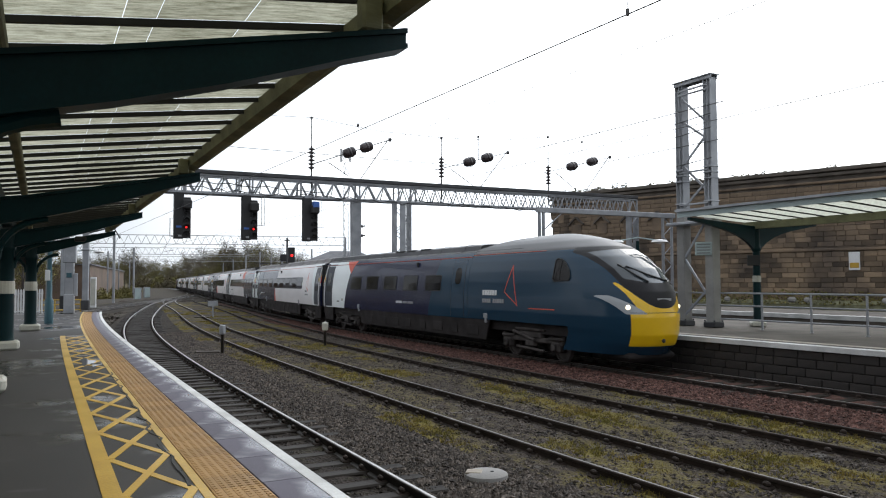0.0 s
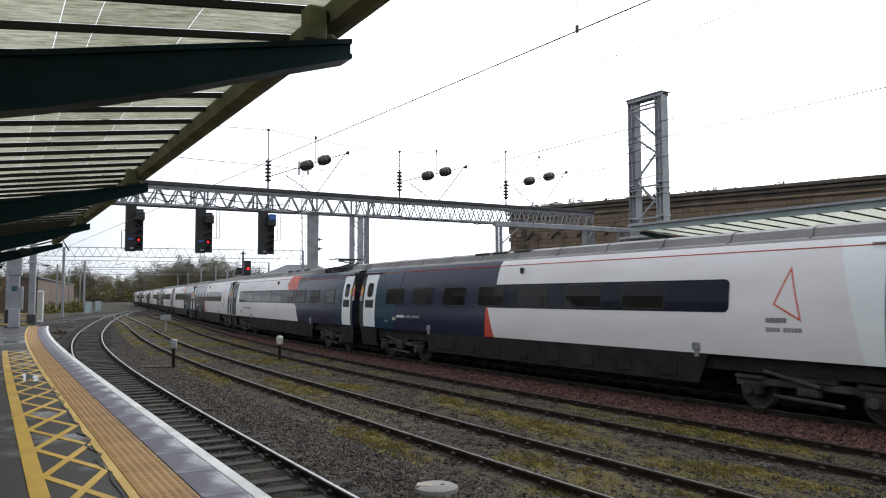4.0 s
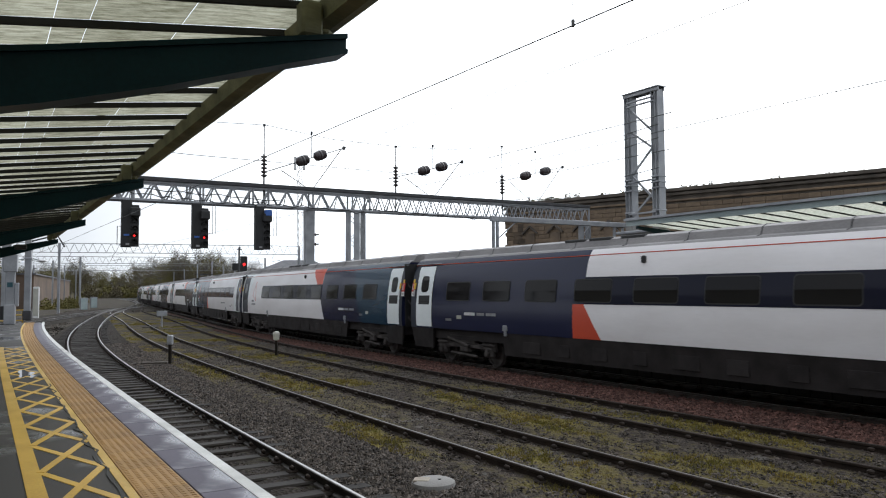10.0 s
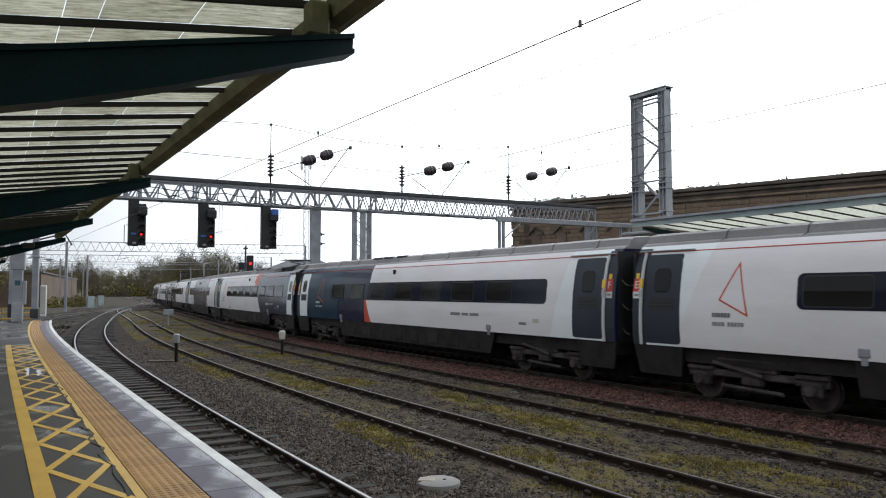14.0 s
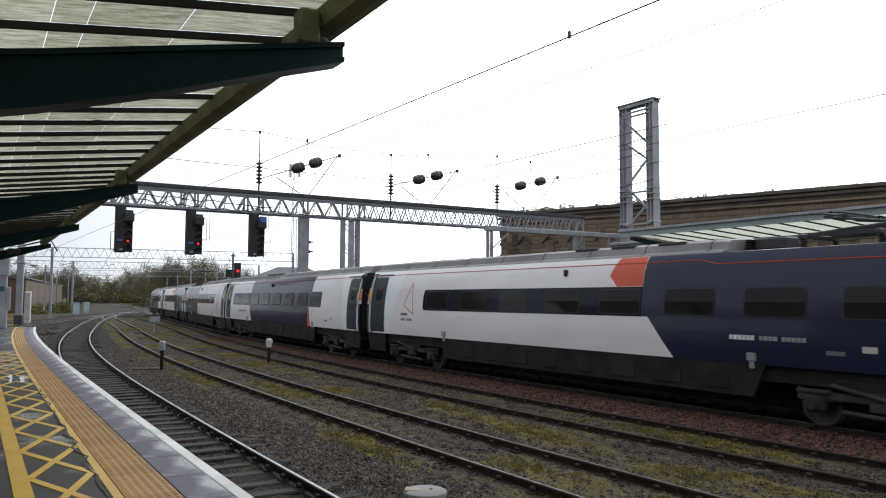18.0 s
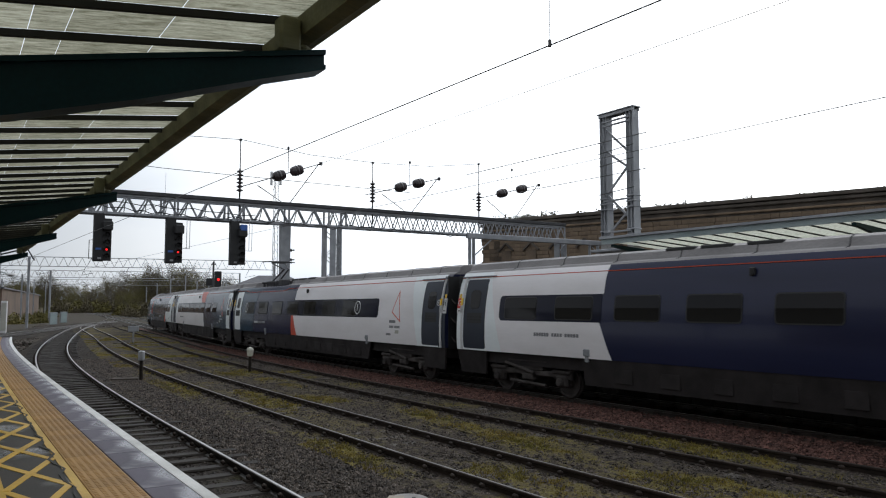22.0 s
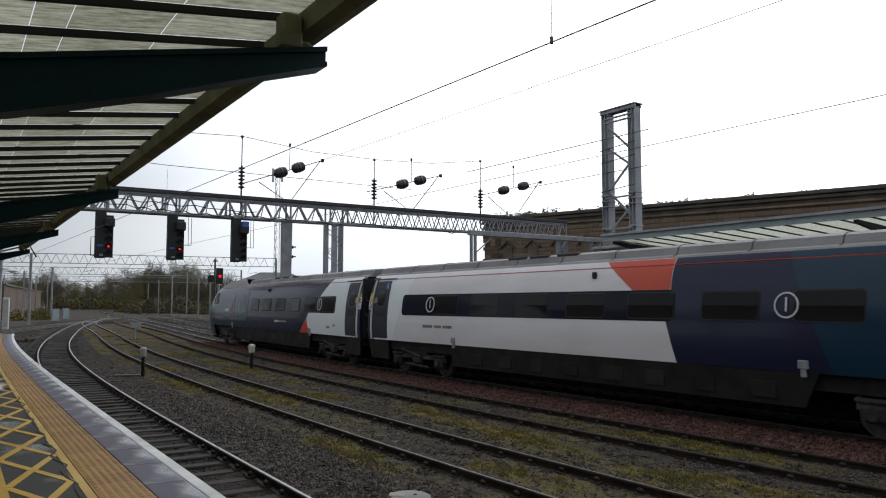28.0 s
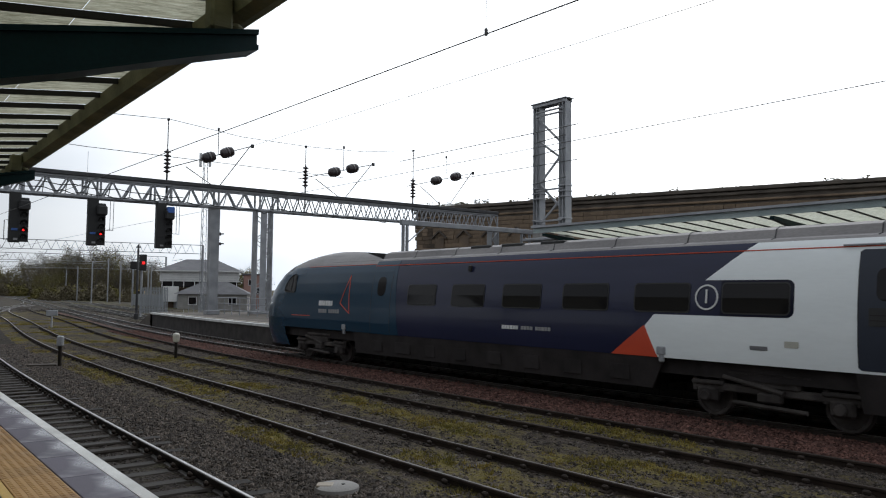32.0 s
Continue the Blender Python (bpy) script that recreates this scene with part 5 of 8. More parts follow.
            for k in range(3):
                ec = Shape()
                ec.tube([(e - sgn * t * END, 1.12, 2.75 - 0.62 * k - 0.16 * math.sin(math.pi * t / 2)) for t in np.linspace(0, 1, 6)], 0.022, 6)
                part("jumper_cable", ec, M["bogie"], car)
            part("end_strip", skin(flank(1.15, 3.5, min(e, e + sgn * 0.42), max(e, e + sgn * 0.42)), 0.0105), M["door_grey"], car)
    # paint
    for fi, (mname, rows) in enumerate(spec["fields"]):
        part("paint_field", skin(rows, 0.005 + 0.0008 * fi), M[mname], car, smooth=True)
    for a, b, ra, rb in spec["bands"]:
        zr = [(BAND0, a, b), (BAND1, a, b)]
        sh = rounded(a, b, BAND0, BAND1, 0.12, 0.011) if (ra and rb) else None
        if sh is None:
            rows = []
            r = 0.14
            for k in range(6):
                t = math.pi / 2 * k / 5
                d = r - r * math.sin(t)
                rows.append((BAND0 + r - r * math.cos(t), a + (d if ra else 0), b - (d if rb else 0)))
            for k in range(6):
                t = math.pi / 2 * k / 5
                d = r - r * math.cos(t)
                rows.append((BAND1 - r + r * math.sin(t), a + (d if ra else 0), b - (d if rb else 0)))
            cl = [rows[0]] + [q for p_, q in zip(rows[:-1], rows[1:]) if q[0] > p_[0] + 1e-4]
            sh = skin(cl, 0.011)
        part("window_band", sh, M["band"], car, "glossy dark window band", smooth=True)
    for w in spec["wins"]:
        wf = part("window", rounded(w, w + 1.42, 2.125, 2.765, 0.09, 0.014), M["black"], car)
        part("pane", rounded(w + 0.03, w + 1.39, 2.155, 2.735, 0.07, 0.019), M["glass"], wf)
    # cantrail line, dipping beside the roof well
    ln = Shape()
    pts = sorted(set([u0, u1] + ([well[0] - 0.4, well[0], well[1], well[1] + 0.5] if well else [])))
    for p, q in zip(pts[:-1], pts[1:]):
        za, zb = (3.40, 3.40)
        if well:
            za = 3.30 if well[0] - 0.01 <= p <= well[1] + 0.01 else 3.40
            zb = 3.30 if well[0] - 0.01 <= q <= well[1] + 0.01 else 3.40
        ln.beam((p, side_y(za) + 0.01, za), (q, side_y(zb) + 0.01, zb), 0.012, 0.022)
    part("cantrail_line", ln, M["orange"], car, "thin orange cantrail line")
    for tri, col, wcol in spec.get("logos", ()):
        part("emblem", outline3(tri, 0.034, 0.012), M["orange"], car, "orange outlined triangle emblem")
        if spec.get("nose"):
            word_bars(car, (5.15 if first else CAR - 4.4), 1.98, M["letter"], M["letter"], True)
        else:
            ul, zl = max(p[0] for p in tri) + 0.16, min(p[1] for p in tri)
            bar_row(car, ul - 0.48, ul, zl - 0.03, zl + 0.07, (6,), M[wcol])
            bar_row(car, ul - 0.82, ul, zl - 0.22, zl - 0.13, (4, 5), M["dim_letter"])
    for u, z, wcol in spec.get("words", ()):
        word_bars(car, u, z, M[wcol], M[wcol])
    for u in spec.get("ones", ()):
        ring_one(car, u)
    for a, b, leaf, letter, side, sign in spec["doors"]:
        coach_door(car, a, b, leaf, letter, side, sign, letter + str(side) in ("D-1", "J1"))
    if spec.get("cabdoor"):
        a, b = spec["cabdoor"]
        d = part("crew_door", rounded(a, b, 1.18, 3.34, 0.05, 0.009), M["teal"], car, "blue crew door")
        part("door_window", rounded((a + b) / 2 - 0.23, (a + b) / 2 + 0.23, 2.4, 3.02, 0.18, 0.014), M["glass"], d)
        gl = Shape()
        for uu in (a, b):
            gl.tube([(uu, side_y(z) + 0.004, z) for z in np.linspace(1.2, 3.32, 8)], 0.012, 5)
        part("door_seal", gl, M["black"], d)
    for uu in spec.get("lampposts", (6.0, 17.9)):
        sm = Shape()
        sm.box((uu, 1.375, 1.3), (0.22, 0.08, 0.18), None, 0.02)
        sm.box((uu, 1.36, 1.15), (0.12, 0.08, 0.2), None, 0.02)
        part("side_indicator", sm, M["galv"], car)
    pk = Shape()
    pk.box((spec.get("peg", 11.7), side_y(3.2) + 0.03, 3.22), (0.12, 0.1, 0.18), None, 0.02)
    part("door_indicator_lamp", pk, M["signal_black"], car)
    nm = spec.get("plate", 4.0)
    part("number_bar", rounded(nm, nm + 0.36, 1.44, 1.52, 0.01, 0.013), M["grey_letter"], car)
    part("instruction_plate", rounded(nm - 0.6, nm - 0.33, 1.52, 1.64, 0.02, 0.013), M["cream"] if spec["base"] != "pale" else M["signal_black"], car)
    bogie(car, 3.45)
    bogie(car, 20.75 if last else 20.45)
    if well:
        pantograph(car, (well[0] + well[1]) / 2 + (1.2 if spec.get("raised") else 0.0), spec.get("raised", False))
    if first or last:
        nose(car, last)
    return car


def win(a, b):
    return [w for w in WINS if w >= a and w + 1.42 <= b]


ORANGE_HEX = [(2.80, 8.54, 10.08), (3.1, 8.54, 10.42), (3.555, 8.54, 10.06)]
SPECS = [
    dict(label="leading cab car in teal, navy and white with lit headlamps", nose="front", base="navy",
         fields=[("teal", flank(LO, HI, 7.2, 10.5, 7.2, 9.6)), ("white", flank(LO, HI, 20.3, 23.6, 19.45, 23.6)), ("orange", [(2.95, 19.55, 19.6), (3.555, 19.12, 20.5)])],
         bands=[], wins=[10.77 - 1.42 + 2.153 * k for k in range(5)], doors=[(22.18, 23.26, "dark", "A", 1, "red")], cabdoor=(7.48, 8.5),
         logos=[(((4.28, 3.05), (4.68, 2.14), (3.84, 1.68)), 0, "letter")], words=[(12.9, 1.62, "letter")], lampposts=(5.9, 18.2), vents=(12.0, 13.4, 14.6), plate=21.0),
    dict(label="passenger car, off-white front and navy rear with orange flash", base="navy",
         fields=[("pale", flank(LO, BAND0, 0.6, 13.9, 0.6, 14.25)), ("pale", flank(BAND1, HI, 0.6, 13.83)), ("pale", flank(BAND0, BAND1, 0.6, 5.4)), ("white", flank(LO, HI, 0.5, 2.16, 0.6, 2.69)), ("orange", flank(LO, BAND0, 13.9, 14.4, 14.22, 14.32)), ("teal", flank(LO, HI, 20.6, 23.62, 20.0, 23.62))],
         bands=[(5.11, 13.83, True, False)], wins=win(5.0, 22.3), doors=[(0.62, 1.76, "dark", "B", -1, "red"), (22.18, 23.26, "white", "B", 1, "red")],
         logos=[(((3.66, 3.05), (4.04, 2.26), (3.4, 1.92)), 0, "grey_letter")], words=[(19.6, 1.68, "letter")], peg=12.6, plate=21.0),
    dict(label="pantograph car, navy front and off-white rear with orange flash", base="navy", well=(1.75, 7.0),
         fields=[("pale", flank(LO, BAND0, 8.11, 23.62, 8.56, 23.62)), ("pale", flank(BAND1, HI, 8.54, 23.62)), ("pale", flank(BAND0, BAND1, 20.9, 23.62)), ("orange", ORANGE_HEX), ("orange", [(1.95, 8.5, 8.52), (BAND0, 8.54, 8.8)]), ("teal", flank(LO, HI, 0.4, 2.2, 0.4, 2.7)), ("white", flank(LO, HI, 21.1, 23.62, 21.85, 23.62))],
         bands=[(8.54, 21.35, False, True)], wins=win(2.5, 21.3), doors=[(0.5, 1.55, "white", "C", -1, "red"), (22.18, 23.26, "dark", "C", 1, "red")], words=[(19.2, 1.72, "grey_letter")], peg=12.3, vents=(8.6, 10.2, 11.6), plate=20.6),
    dict(label="passenger car, off-white front and navy rear with orange patch", base="navy",
         fields=[("pale", flank(LO, BAND0, 0.6, 13.79, 0.6, 14.42)), ("pale", flank(BAND1, HI, 0.6, 14.4)), ("pale", flank(BAND0, BAND1, 0.6, 5.3)), ("white", flank(LO, HI, 0.5, 2.0, 0.6, 2.65)), ("orange", flank(LO, BAND0, 13.79, 14.86, 14.42, 14.85))],
         bands=[(4.98, 14.42, True, False)], wins=win(4.9, 22.0), doors=[(0.58, 1.7, "dark", "D", -1, "red"), (22.18, 23.26, "white", "D", 1, "red")],
         logos=[(((3.51, 3.04), (3.87, 2.25), (3.17, 1.87)), 0, "grey_letter")], words=[(19.4, 1.7, "letter")], peg=12.4, plate=20.9),
    dict(label="passenger car, teal and navy front, off-white rear", base="navy",
         fields=[("pale", flank(LO, BAND0, 8.66, 23.62, 9.08, 23.62)), ("pale", flank(BAND1, HI, 9.05, 23.62)), ("pale", flank(BAND0, BAND1, 19.0, 23.62)), ("orange", [(2.80, 9.06, 9.75), (3.555, 9.06, 10.76)]), ("teal", flank(LO, HI, 0.4, 4.2, 0.4, 5.4)), ("white", flank(LO, HI, 22.35, 23.62, 21.3, 23.62))],
         bands=[(9.06, 19.23, False, True)], wins=win(2.5, 19.2), doors=[(0.5, 1.55, "white", "E", -1, "red"), (22.18, 23.26, "dark", "E", 1, "red")],
         logos=[(((20.6, 3.1), (21.1, 2.25), (20.35, 1.9)), 0, "grey_letter")], words=[(6.0, 1.68, "letter")], peg=11.7),
    dict(label="passenger car, off-white front and teal rear with emblem", base="navy",
         fields=[("pale", flank(LO, BAND0, 0.6, 14.79, 0.6, 15.3)), ("pale", flank(BAND1, HI, 0.6, 15.05)), ("pale", flank(BAND0, BAND1, 0.6, 3.4)), ("white", flank(LO, HI, 0.5, 2.9, 0.6, 2.15)), ("orange", flank(LO, BAND0, 14.79, 15.42, 15.3, 15.42)), ("teal", flank(LO, HI, 18.4, 23.62, 18.0, 23.62))],
         bands=[(3.07, 15.1, True, False)], wins=win(3.0, 20.0), doors=[(0.75, 1.9, "dark", "F", -1, "red"), (22.18, 23.26, "white", "F", 1, "red")],
         logos=[(((20.35, 3.1), (20.87, 2.2), (20.05, 1.9)), 0, "letter")], words=[(7.6, 1.68, "grey_letter")], peg=12.9),
    dict(label="pantograph car, navy front and off-white rear with orange flash", base="navy", well=(1.95, 6.95),
         fields=[("pale", flank(LO, BAND0, 8.07, 23.62, 8.84, 23.62)), ("pale", flank(BAND1, HI, 9.05, 23.62)), ("pale", flank(BAND0, BAND1, 19.0, 23.62)), ("orange", [(2.82, 9.06, 9.91), (3.1, 9.06, 10.21), (3.555, 9.06, 10.0)]), ("teal", flank(LO, HI, 0.4, 2.2, 0.4, 2.9)), ("white", flank(LO, HI, 21.9, 23.62, 20.8, 23.62))],
         bands=[(9.06, 19.33, False, True)], wins=win(2.5, 19.3), doors=[(0.55, 1.62, "white", "U", -1, "red"), (22.18, 23.26, "dark", "U", 1, "red")],
         logos=[(((20.2, 3.12), (20.7, 2.25), (19.95, 1.9)), 0, "grey_letter")], words=[(5.8, 1.7, "letter")], peg=11.9, vents=(8.6, 10.2, 11.6)),
    dict(label="passenger car with a navy middle between off-white ends", base="navy",
         fields=[("pale", [(LO, 0.6, 6.3), (BAND0, 0.6, 6.62)]), ("pale", flank(BAND1, HI, 0.6, 6.35)), ("pale", flank(BAND0, BAND1, 0.6, 5.2)), ("white", flank(LO, HI, 0.5, 1.95, 0.6, 2.6)), ("orange", [(LO, 6.3, 6.78), (1.85, 6.62, 6.68)]), ("pale", flank(LO, BAND0, 17.05, 23.62, 17.45, 23.62)), ("pale", flank(BAND1, HI, 17.35, 23.62)), ("pale", flank(BAND0, BAND1, 21.2, 23.62)), ("white", flank(LO, HI, 21.4, 23.62, 22.12, 23.62))],
         bands=[(4.9, 6.4, True, False), (17.4, 21.5, False, True)], wins=win(4.8, 21.4), doors=[(0.5, 1.62, "dark", "G", -1, "red"), (22.18, 23.26, "dark", "G", 1, "red")], words=[(19.2, 1.72, "grey_letter")], peg=13.2),
    dict(label="first class pantograph car, off-white front and navy rear", base="navy", well=(15.6, 21.2), raised=True,
         fields=[("pale", flank(LO, BAND0, 0.6, 13.5, 0.6, 13.95)), ("pale", flank(BAND1, HI, 0.6, 13.94)), ("pale", flank(BAND0, BAND1, 0.6, 5.4)), ("white", flank(LO, HI, 0.5, 2.07, 0.6, 2.7)), ("orange", flank(LO, BAND0, 13.5, 14.2, 13.95, 14.2)), ("teal", flank(LO, HI, 20.0, 23.62, 19.5, 23.62))],
         bands=[(5.07, 13.95, True, False)], wins=win(5.0, 22.0), doors=[(0.6, 1.75, "dark", "H", -1, "white"), (22.18, 23.26, "white", "H", 1, "white")],
         logos=[(((3.54, 3.09), (3.96, 2.28), (3.29, 1.93)), 0, "grey_letter")], words=[(19.0, 1.7, "letter")], ones=(6.88, 21.2), peg=12.5),
    dict(label="first class car, teal front with emblem, off-white rear", base="navy",
         fields=[("pale", flank(LO, BAND0, 9.03, 23.62, 9.32, 23.62)), ("pale", flank(BAND1, HI, 9.22, 23.62)), ("pale", flank(BAND0, BAND1, 20.9, 23.62)), ("orange", [(2.80, 9.23, 10.36), (3.555, 9.23, 11.41)]), ("teal", flank(LO, HI, 0.4, 5.4, 0.4, 6.4)), ("white", flank(LO, HI, 21.85, 23.62, 20.55, 23.62))],
         bands=[(9.23, 21.16, False, True)], wins=win(4.5, 21.1), doors=[(0.55, 1.58, "white", "J", -1, "white"), (22.18, 23.26, "dark", "J", 1, "white")],
         logos=[(((3.0, 3.1), (3.36, 2.29), (2.65, 1.9)), 0, "letter")], words=[(19.0, 1.72, "grey_letter")], ones=(6.33, 19.3), peg=11.7),
    dict(label="trailing cab car in teal and navy with white front end", nose="tail", base="navy",
         fields=[("white", [(LO, 0.5, 5.85), (1.82, 0.6, 6.17), (BAND0, 0.6, 5.93)]), ("white", flank(BAND1, HI, 0.6, 4.73, 0.6, 3.70)), ("white", flank(BAND0, BAND1, 0.6, 3.15)), ("orange", [(LO, 5.85, 7.11), (1.82, 6.17, 6.21)]), ("teal", flank(LO, HI, 15.5, 17.1, 15.8, 17.1))],
         bands=[(2.84, 4.35, True, False)], wins=[2.91] + [5.05 + 2.14 * k for k in range(5)], doors=[(0.6, 1.7, "dark", "K", -1, "white")], cabdoor=(15.95, 17.05),
         logos=[(((18.49, 3.11), (19.0, 2.11), (18.35, 1.75)), 0, "letter")], words=[(10.0, 1.62, "letter")], ones=(4.66,), lampposts=(5.75, 18.7), vents=(9.5, 11.0, 12.3), peg=12.2, plate=3.35),
]
CARS = [build_car(i, sp) for i, sp in enumerate(SPECS)]

# place of the train along its line, second by second
PROGRESS = [
    (0, 16.5), (1, 7.72), (2, -1.25), (3, -9.95), (4, -18.5), (5, -27.3), (6, -36.25), (7, -45.0),
    (8, -53.55), (9, -62.4), (10, -71.13), (11, -79.6), (12, -88.22), (13, -96.96), (14, -105.85), (15, -114.15),
    (16, -122.6), (17, -131.2), (18, -139.7), (19, -147.95), (20, -156.2), (21, -163.9), (22, -171.25), (23, -178.8),
    (24, -186.33), (25, -193.75), (26, -200.7), (27, -206.95), (28, -212.95), (29, -218.9), (30, -224.42), (31, -229.75),
    (32, -235.2),
]


def car_pose(t, i):
    s = float(np.interp(t, [q[0] for q in PROGRESS], [q[1] for q in PROGRESS])) + i * CAR
    a, b = on(T4, s + 3.45), on(T4, s + 20.45)
    d = (b - a) / np.linalg.norm(b - a)
    o = a - d * 3.45
    return pose(o[0], o[1], 0.0, 0, 0, math.degrees(math.atan2(d[1], d[0])))


def motions():
    for i, car in enumerate(CARS):
        walk(car, [(float(t), car_pose(t, i)) for t, _ in PROGRESS])


# ---------------------------------------------------------------- canopy over the near platform
CA = np.array((-0.621, 0.783))   # along the eaves, away
CB = np.array((-0.783, -0.621))  # inwards
CO = np.array((-1.30, 5.30))     # first beam's tip
C_RZ = math.degrees(math.atan2(CA[1], CA[0]))
canopy = thing("platform_canopy", "glazed timber platform canopy on dark green steel beams", "canopy", at=(CO[0], CO[1], 0), rz=C_RZ)
# in its own space: x along the eaves, y inwards
BEAM_T = [(-0.03, 4.30), (0.5, 4.19), (1.23, 4.04), (1.9, 3.90), (2.5, 3.79), (3.0, 3.72)]
BEAM_B = [(-0.03, 4.19), (0.45, 4.04), (1.23, 3.78), (1.9, 3.59), (2.5, 3.45), (3.0, 3.34)]
bt, bb = [q for q in BEAM_T], [q for q in BEAM_B]
bm_sh = Shape()
prof = [(0, y, z) for y, z in bt] + [(0, y, z) for y, z in bb[::-1]]
bm_sh.plate([(-0.075, y, z) for _, y, z in prof], (0.15, 0, 0))
me_beam = fixed(bm_sh.mesh("beam", M["green"]))
me_flange = []
for edge_ in (bb, bt):
    fl_ = Shape()
    fl_.loft([[(sx * 0.105, y, z + dz) for sx, dz in ((-1, -0.018), (1, -0.018), (1, 0.018), (-1, 0.018))] for y, z in edge_], True, True)
    me_flange.append(fixed(fl_.mesh("flange", M["green"])))
mir = Shape()
mir.plate([(-0.075, 6.0 - y, z) for _, y, z in prof], (0.15, 0, 0))
me_beam2 = fixed(mir.mesh("beam", M["green"]))
col = Shape()
col.lathe([(0.25, 0.0), (0.25, 0.14), (0.2, 0.2), (0.185, 0.3), (0.175, 1.7), (0.165, 2.35), (0.2, 2.4), (0.2, 2.5), (0.18, 2.55), (0.19, 2.9)], (0, 3.0, PLAT), 16)
for sg in (-1, 1):
    col.tube([(0, 3.0 + sg * (0.15 + 0.75 * (1 - math.cos(t))), PLAT + 1.95 + 0.62 * math.sin(t)) for t in np.linspace(0, 1.45, 8)], 0.055, 8)
me_col = fixed(col.mesh("column", M["green"], True))
me_col.set_sharp_from_angle(angle=radians(40))
fb = Shape()
fb.lathe([(0.192, 1.34), (0.196, 1.36), (0.190, 1.62), (0.186, 1.64)], (0, 3.0, PLAT), 16)
me_bandp = fixed(fb.mesh("white_band", M["cream"]))
pb = Shape()
pb.box((0, 3.0, PLAT + 0.11), (0.62, 0.62, 0.22), None, 0.05)
me_plinth = fixed(pb.mesh("plinth", M["cream"]))
hang = Shape()
hang.box((0, 0.22, 4.40), (0.14, 0.16, 0.26), None, 0.02)
hang.lathe([(0.05, 0), (0.06, 0.02), (0.03, 0.05)], (0.0, 0.10, 4.30), 8)
me_hang = fixed(hang.mesh("gutter_bracket", M["mossy"]))
for k in range(-2, 4):
    x = 8.0 * k
    part("beam", me_beam, None, canopy, "dark green tapered roof beam" if k == 0 else "", m=pose(x, 0, 0))
    for me_ in me_flange:
        part("flange", me_, None, canopy, m=pose(x, 0, 0))
    part("beam", me_beam2, None, canopy, m=pose(x, 0, 0))
    part("column", me_col, None, canopy, m=pose(x, -0.45 if k == 3 else 0.0, 0))
    part("white_band", me_bandp, None, canopy, m=pose(x, -0.45 if k == 3 else 0.0, 0))
    part("plinth", me_plinth, None, canopy, m=pose(x, -0.45 if k == 3 else 0.0, 0))
    part("gutter_bracket", me_hang, None, canopy, m=pose(x, 0, 0))
X0, X1 = -17.0, 25.2
gut = Shape()
gut.plate([(X0, -0.06, 4.42), (X0, 0.02, 4.40), (X0, 0.12, 4.42), (X0, 0.14, 4.56), (X0, 0.05, 4.66), (X0, -0.06, 4.62)], (X1 - X0, 0, 0))
part("gutter", gut, M["mossy"], canopy, "moss-stained timber eaves gutter")
vb = Shape()
vb.box(((X0 + X1) / 2, 3.0, 3.98), (X1 - X0, 0.26, 0.3), None, 0.03)
part("valley_beam", vb, M["green"], canopy)
pu = Shape()
pu.box(((X0 + X1) / 2, 2.55, 4.10), (X1 - X0, 0.1, 0.16), None, 0.02)
part("purlin", pu, M["mossy"], canopy, "timber purlin under the glass")
z_e, z_v = 4.565, 4.19
ba = Shape()
ba.beam((0, 0.06, z_e), (0, 2.95, z_v), 0.04, 0.05)
me_bar = fixed(ba.mesh("glazing_bar", M["bar"]))
pa = Shape()
for f0, f1 in ((0.0, 0.2985), (0.30, 0.5185), (0.52, 0.598), (0.60, 1.0)):
    pa.add([(sx * 0.33, 0.07 + 2.88 * f, z_e + 0.03 - 0.375 * f) for sx, f in ((-1, f0), (1, f0), (1, f1), (-1, f1))], [(0, 1, 2, 3)])
me_pane = fixed(pa.mesh("pane", M["pane"]))
flipm = Matrix.Translation((0, 6.0, 0)) @ pose(0, 0, 0, 0, 0, 180)
n_bars = int((X1 - X0) / 0.68)
for i in range(n_bars + 1):
    x = X0 + 0.1 + i * 0.68
    part("glazing_bar", me_bar, None, canopy, m=pose(x, 0, 0))
    part("glazing_bar", me_bar, None, canopy, m=pose(x, 0, 0) @ flipm)
    if i < n_bars:
        part("pane", me_pane, None, canopy, m=pose(x + 0.34, 0, 0))
        part("pane", me_pane, None, canopy, m=pose(x + 0.34, 0, 0) @ flipm)
sp = Shape()
sp.box((24.0, 2.8, PLAT + 2.42), (0.06, 0.62, 0.36), None, 0.02)
sp.box((24.0, 2.8, PLAT + 2.42 - 0.0), (0.08, 0.66, 0.03))
sgn_b = part("platform_sign", sp, M["signal_black"], canopy, "small black platform sign on a column")
lt = Shape()
lt.box((23.4, 1.1, 3.98), (0.5, 0.35, 0.16), None, 0.03)
part("canopy_lamp", lt, M["signal_black"], canopy)

# ---------------------------------------------------------------- signal gantry across the tracks
GU = np.array((0.8, 0.6))
G0 = np.array((-31.6, 41.6))
G_RZ = math.degrees(math.atan2(GU[1], GU[0]))
gan = thing("signal_gantry", "galvanised lattice girder carrying signals and line insulators", "signal gantry", at=(G0[0], G0[1], 0), rz=G_RZ)
GL = 45.6
ZB, ZT, GD = 8.52, 9.72, 0.9


def chord(nm, z, y, w, h, m_, lab=""):
    c = Shape()
    c.box((GL / 2, y, z), (GL, w, h), None, 0.02)
    part(nm, c, m_, gan, lab)


for y in (0.0, GD):
    chord("top_chord", ZT, y, 0.14, 0.16, M["galv"])
    chord("bottom_chord", ZB, y, 0.14, 0.16, M["galv"])
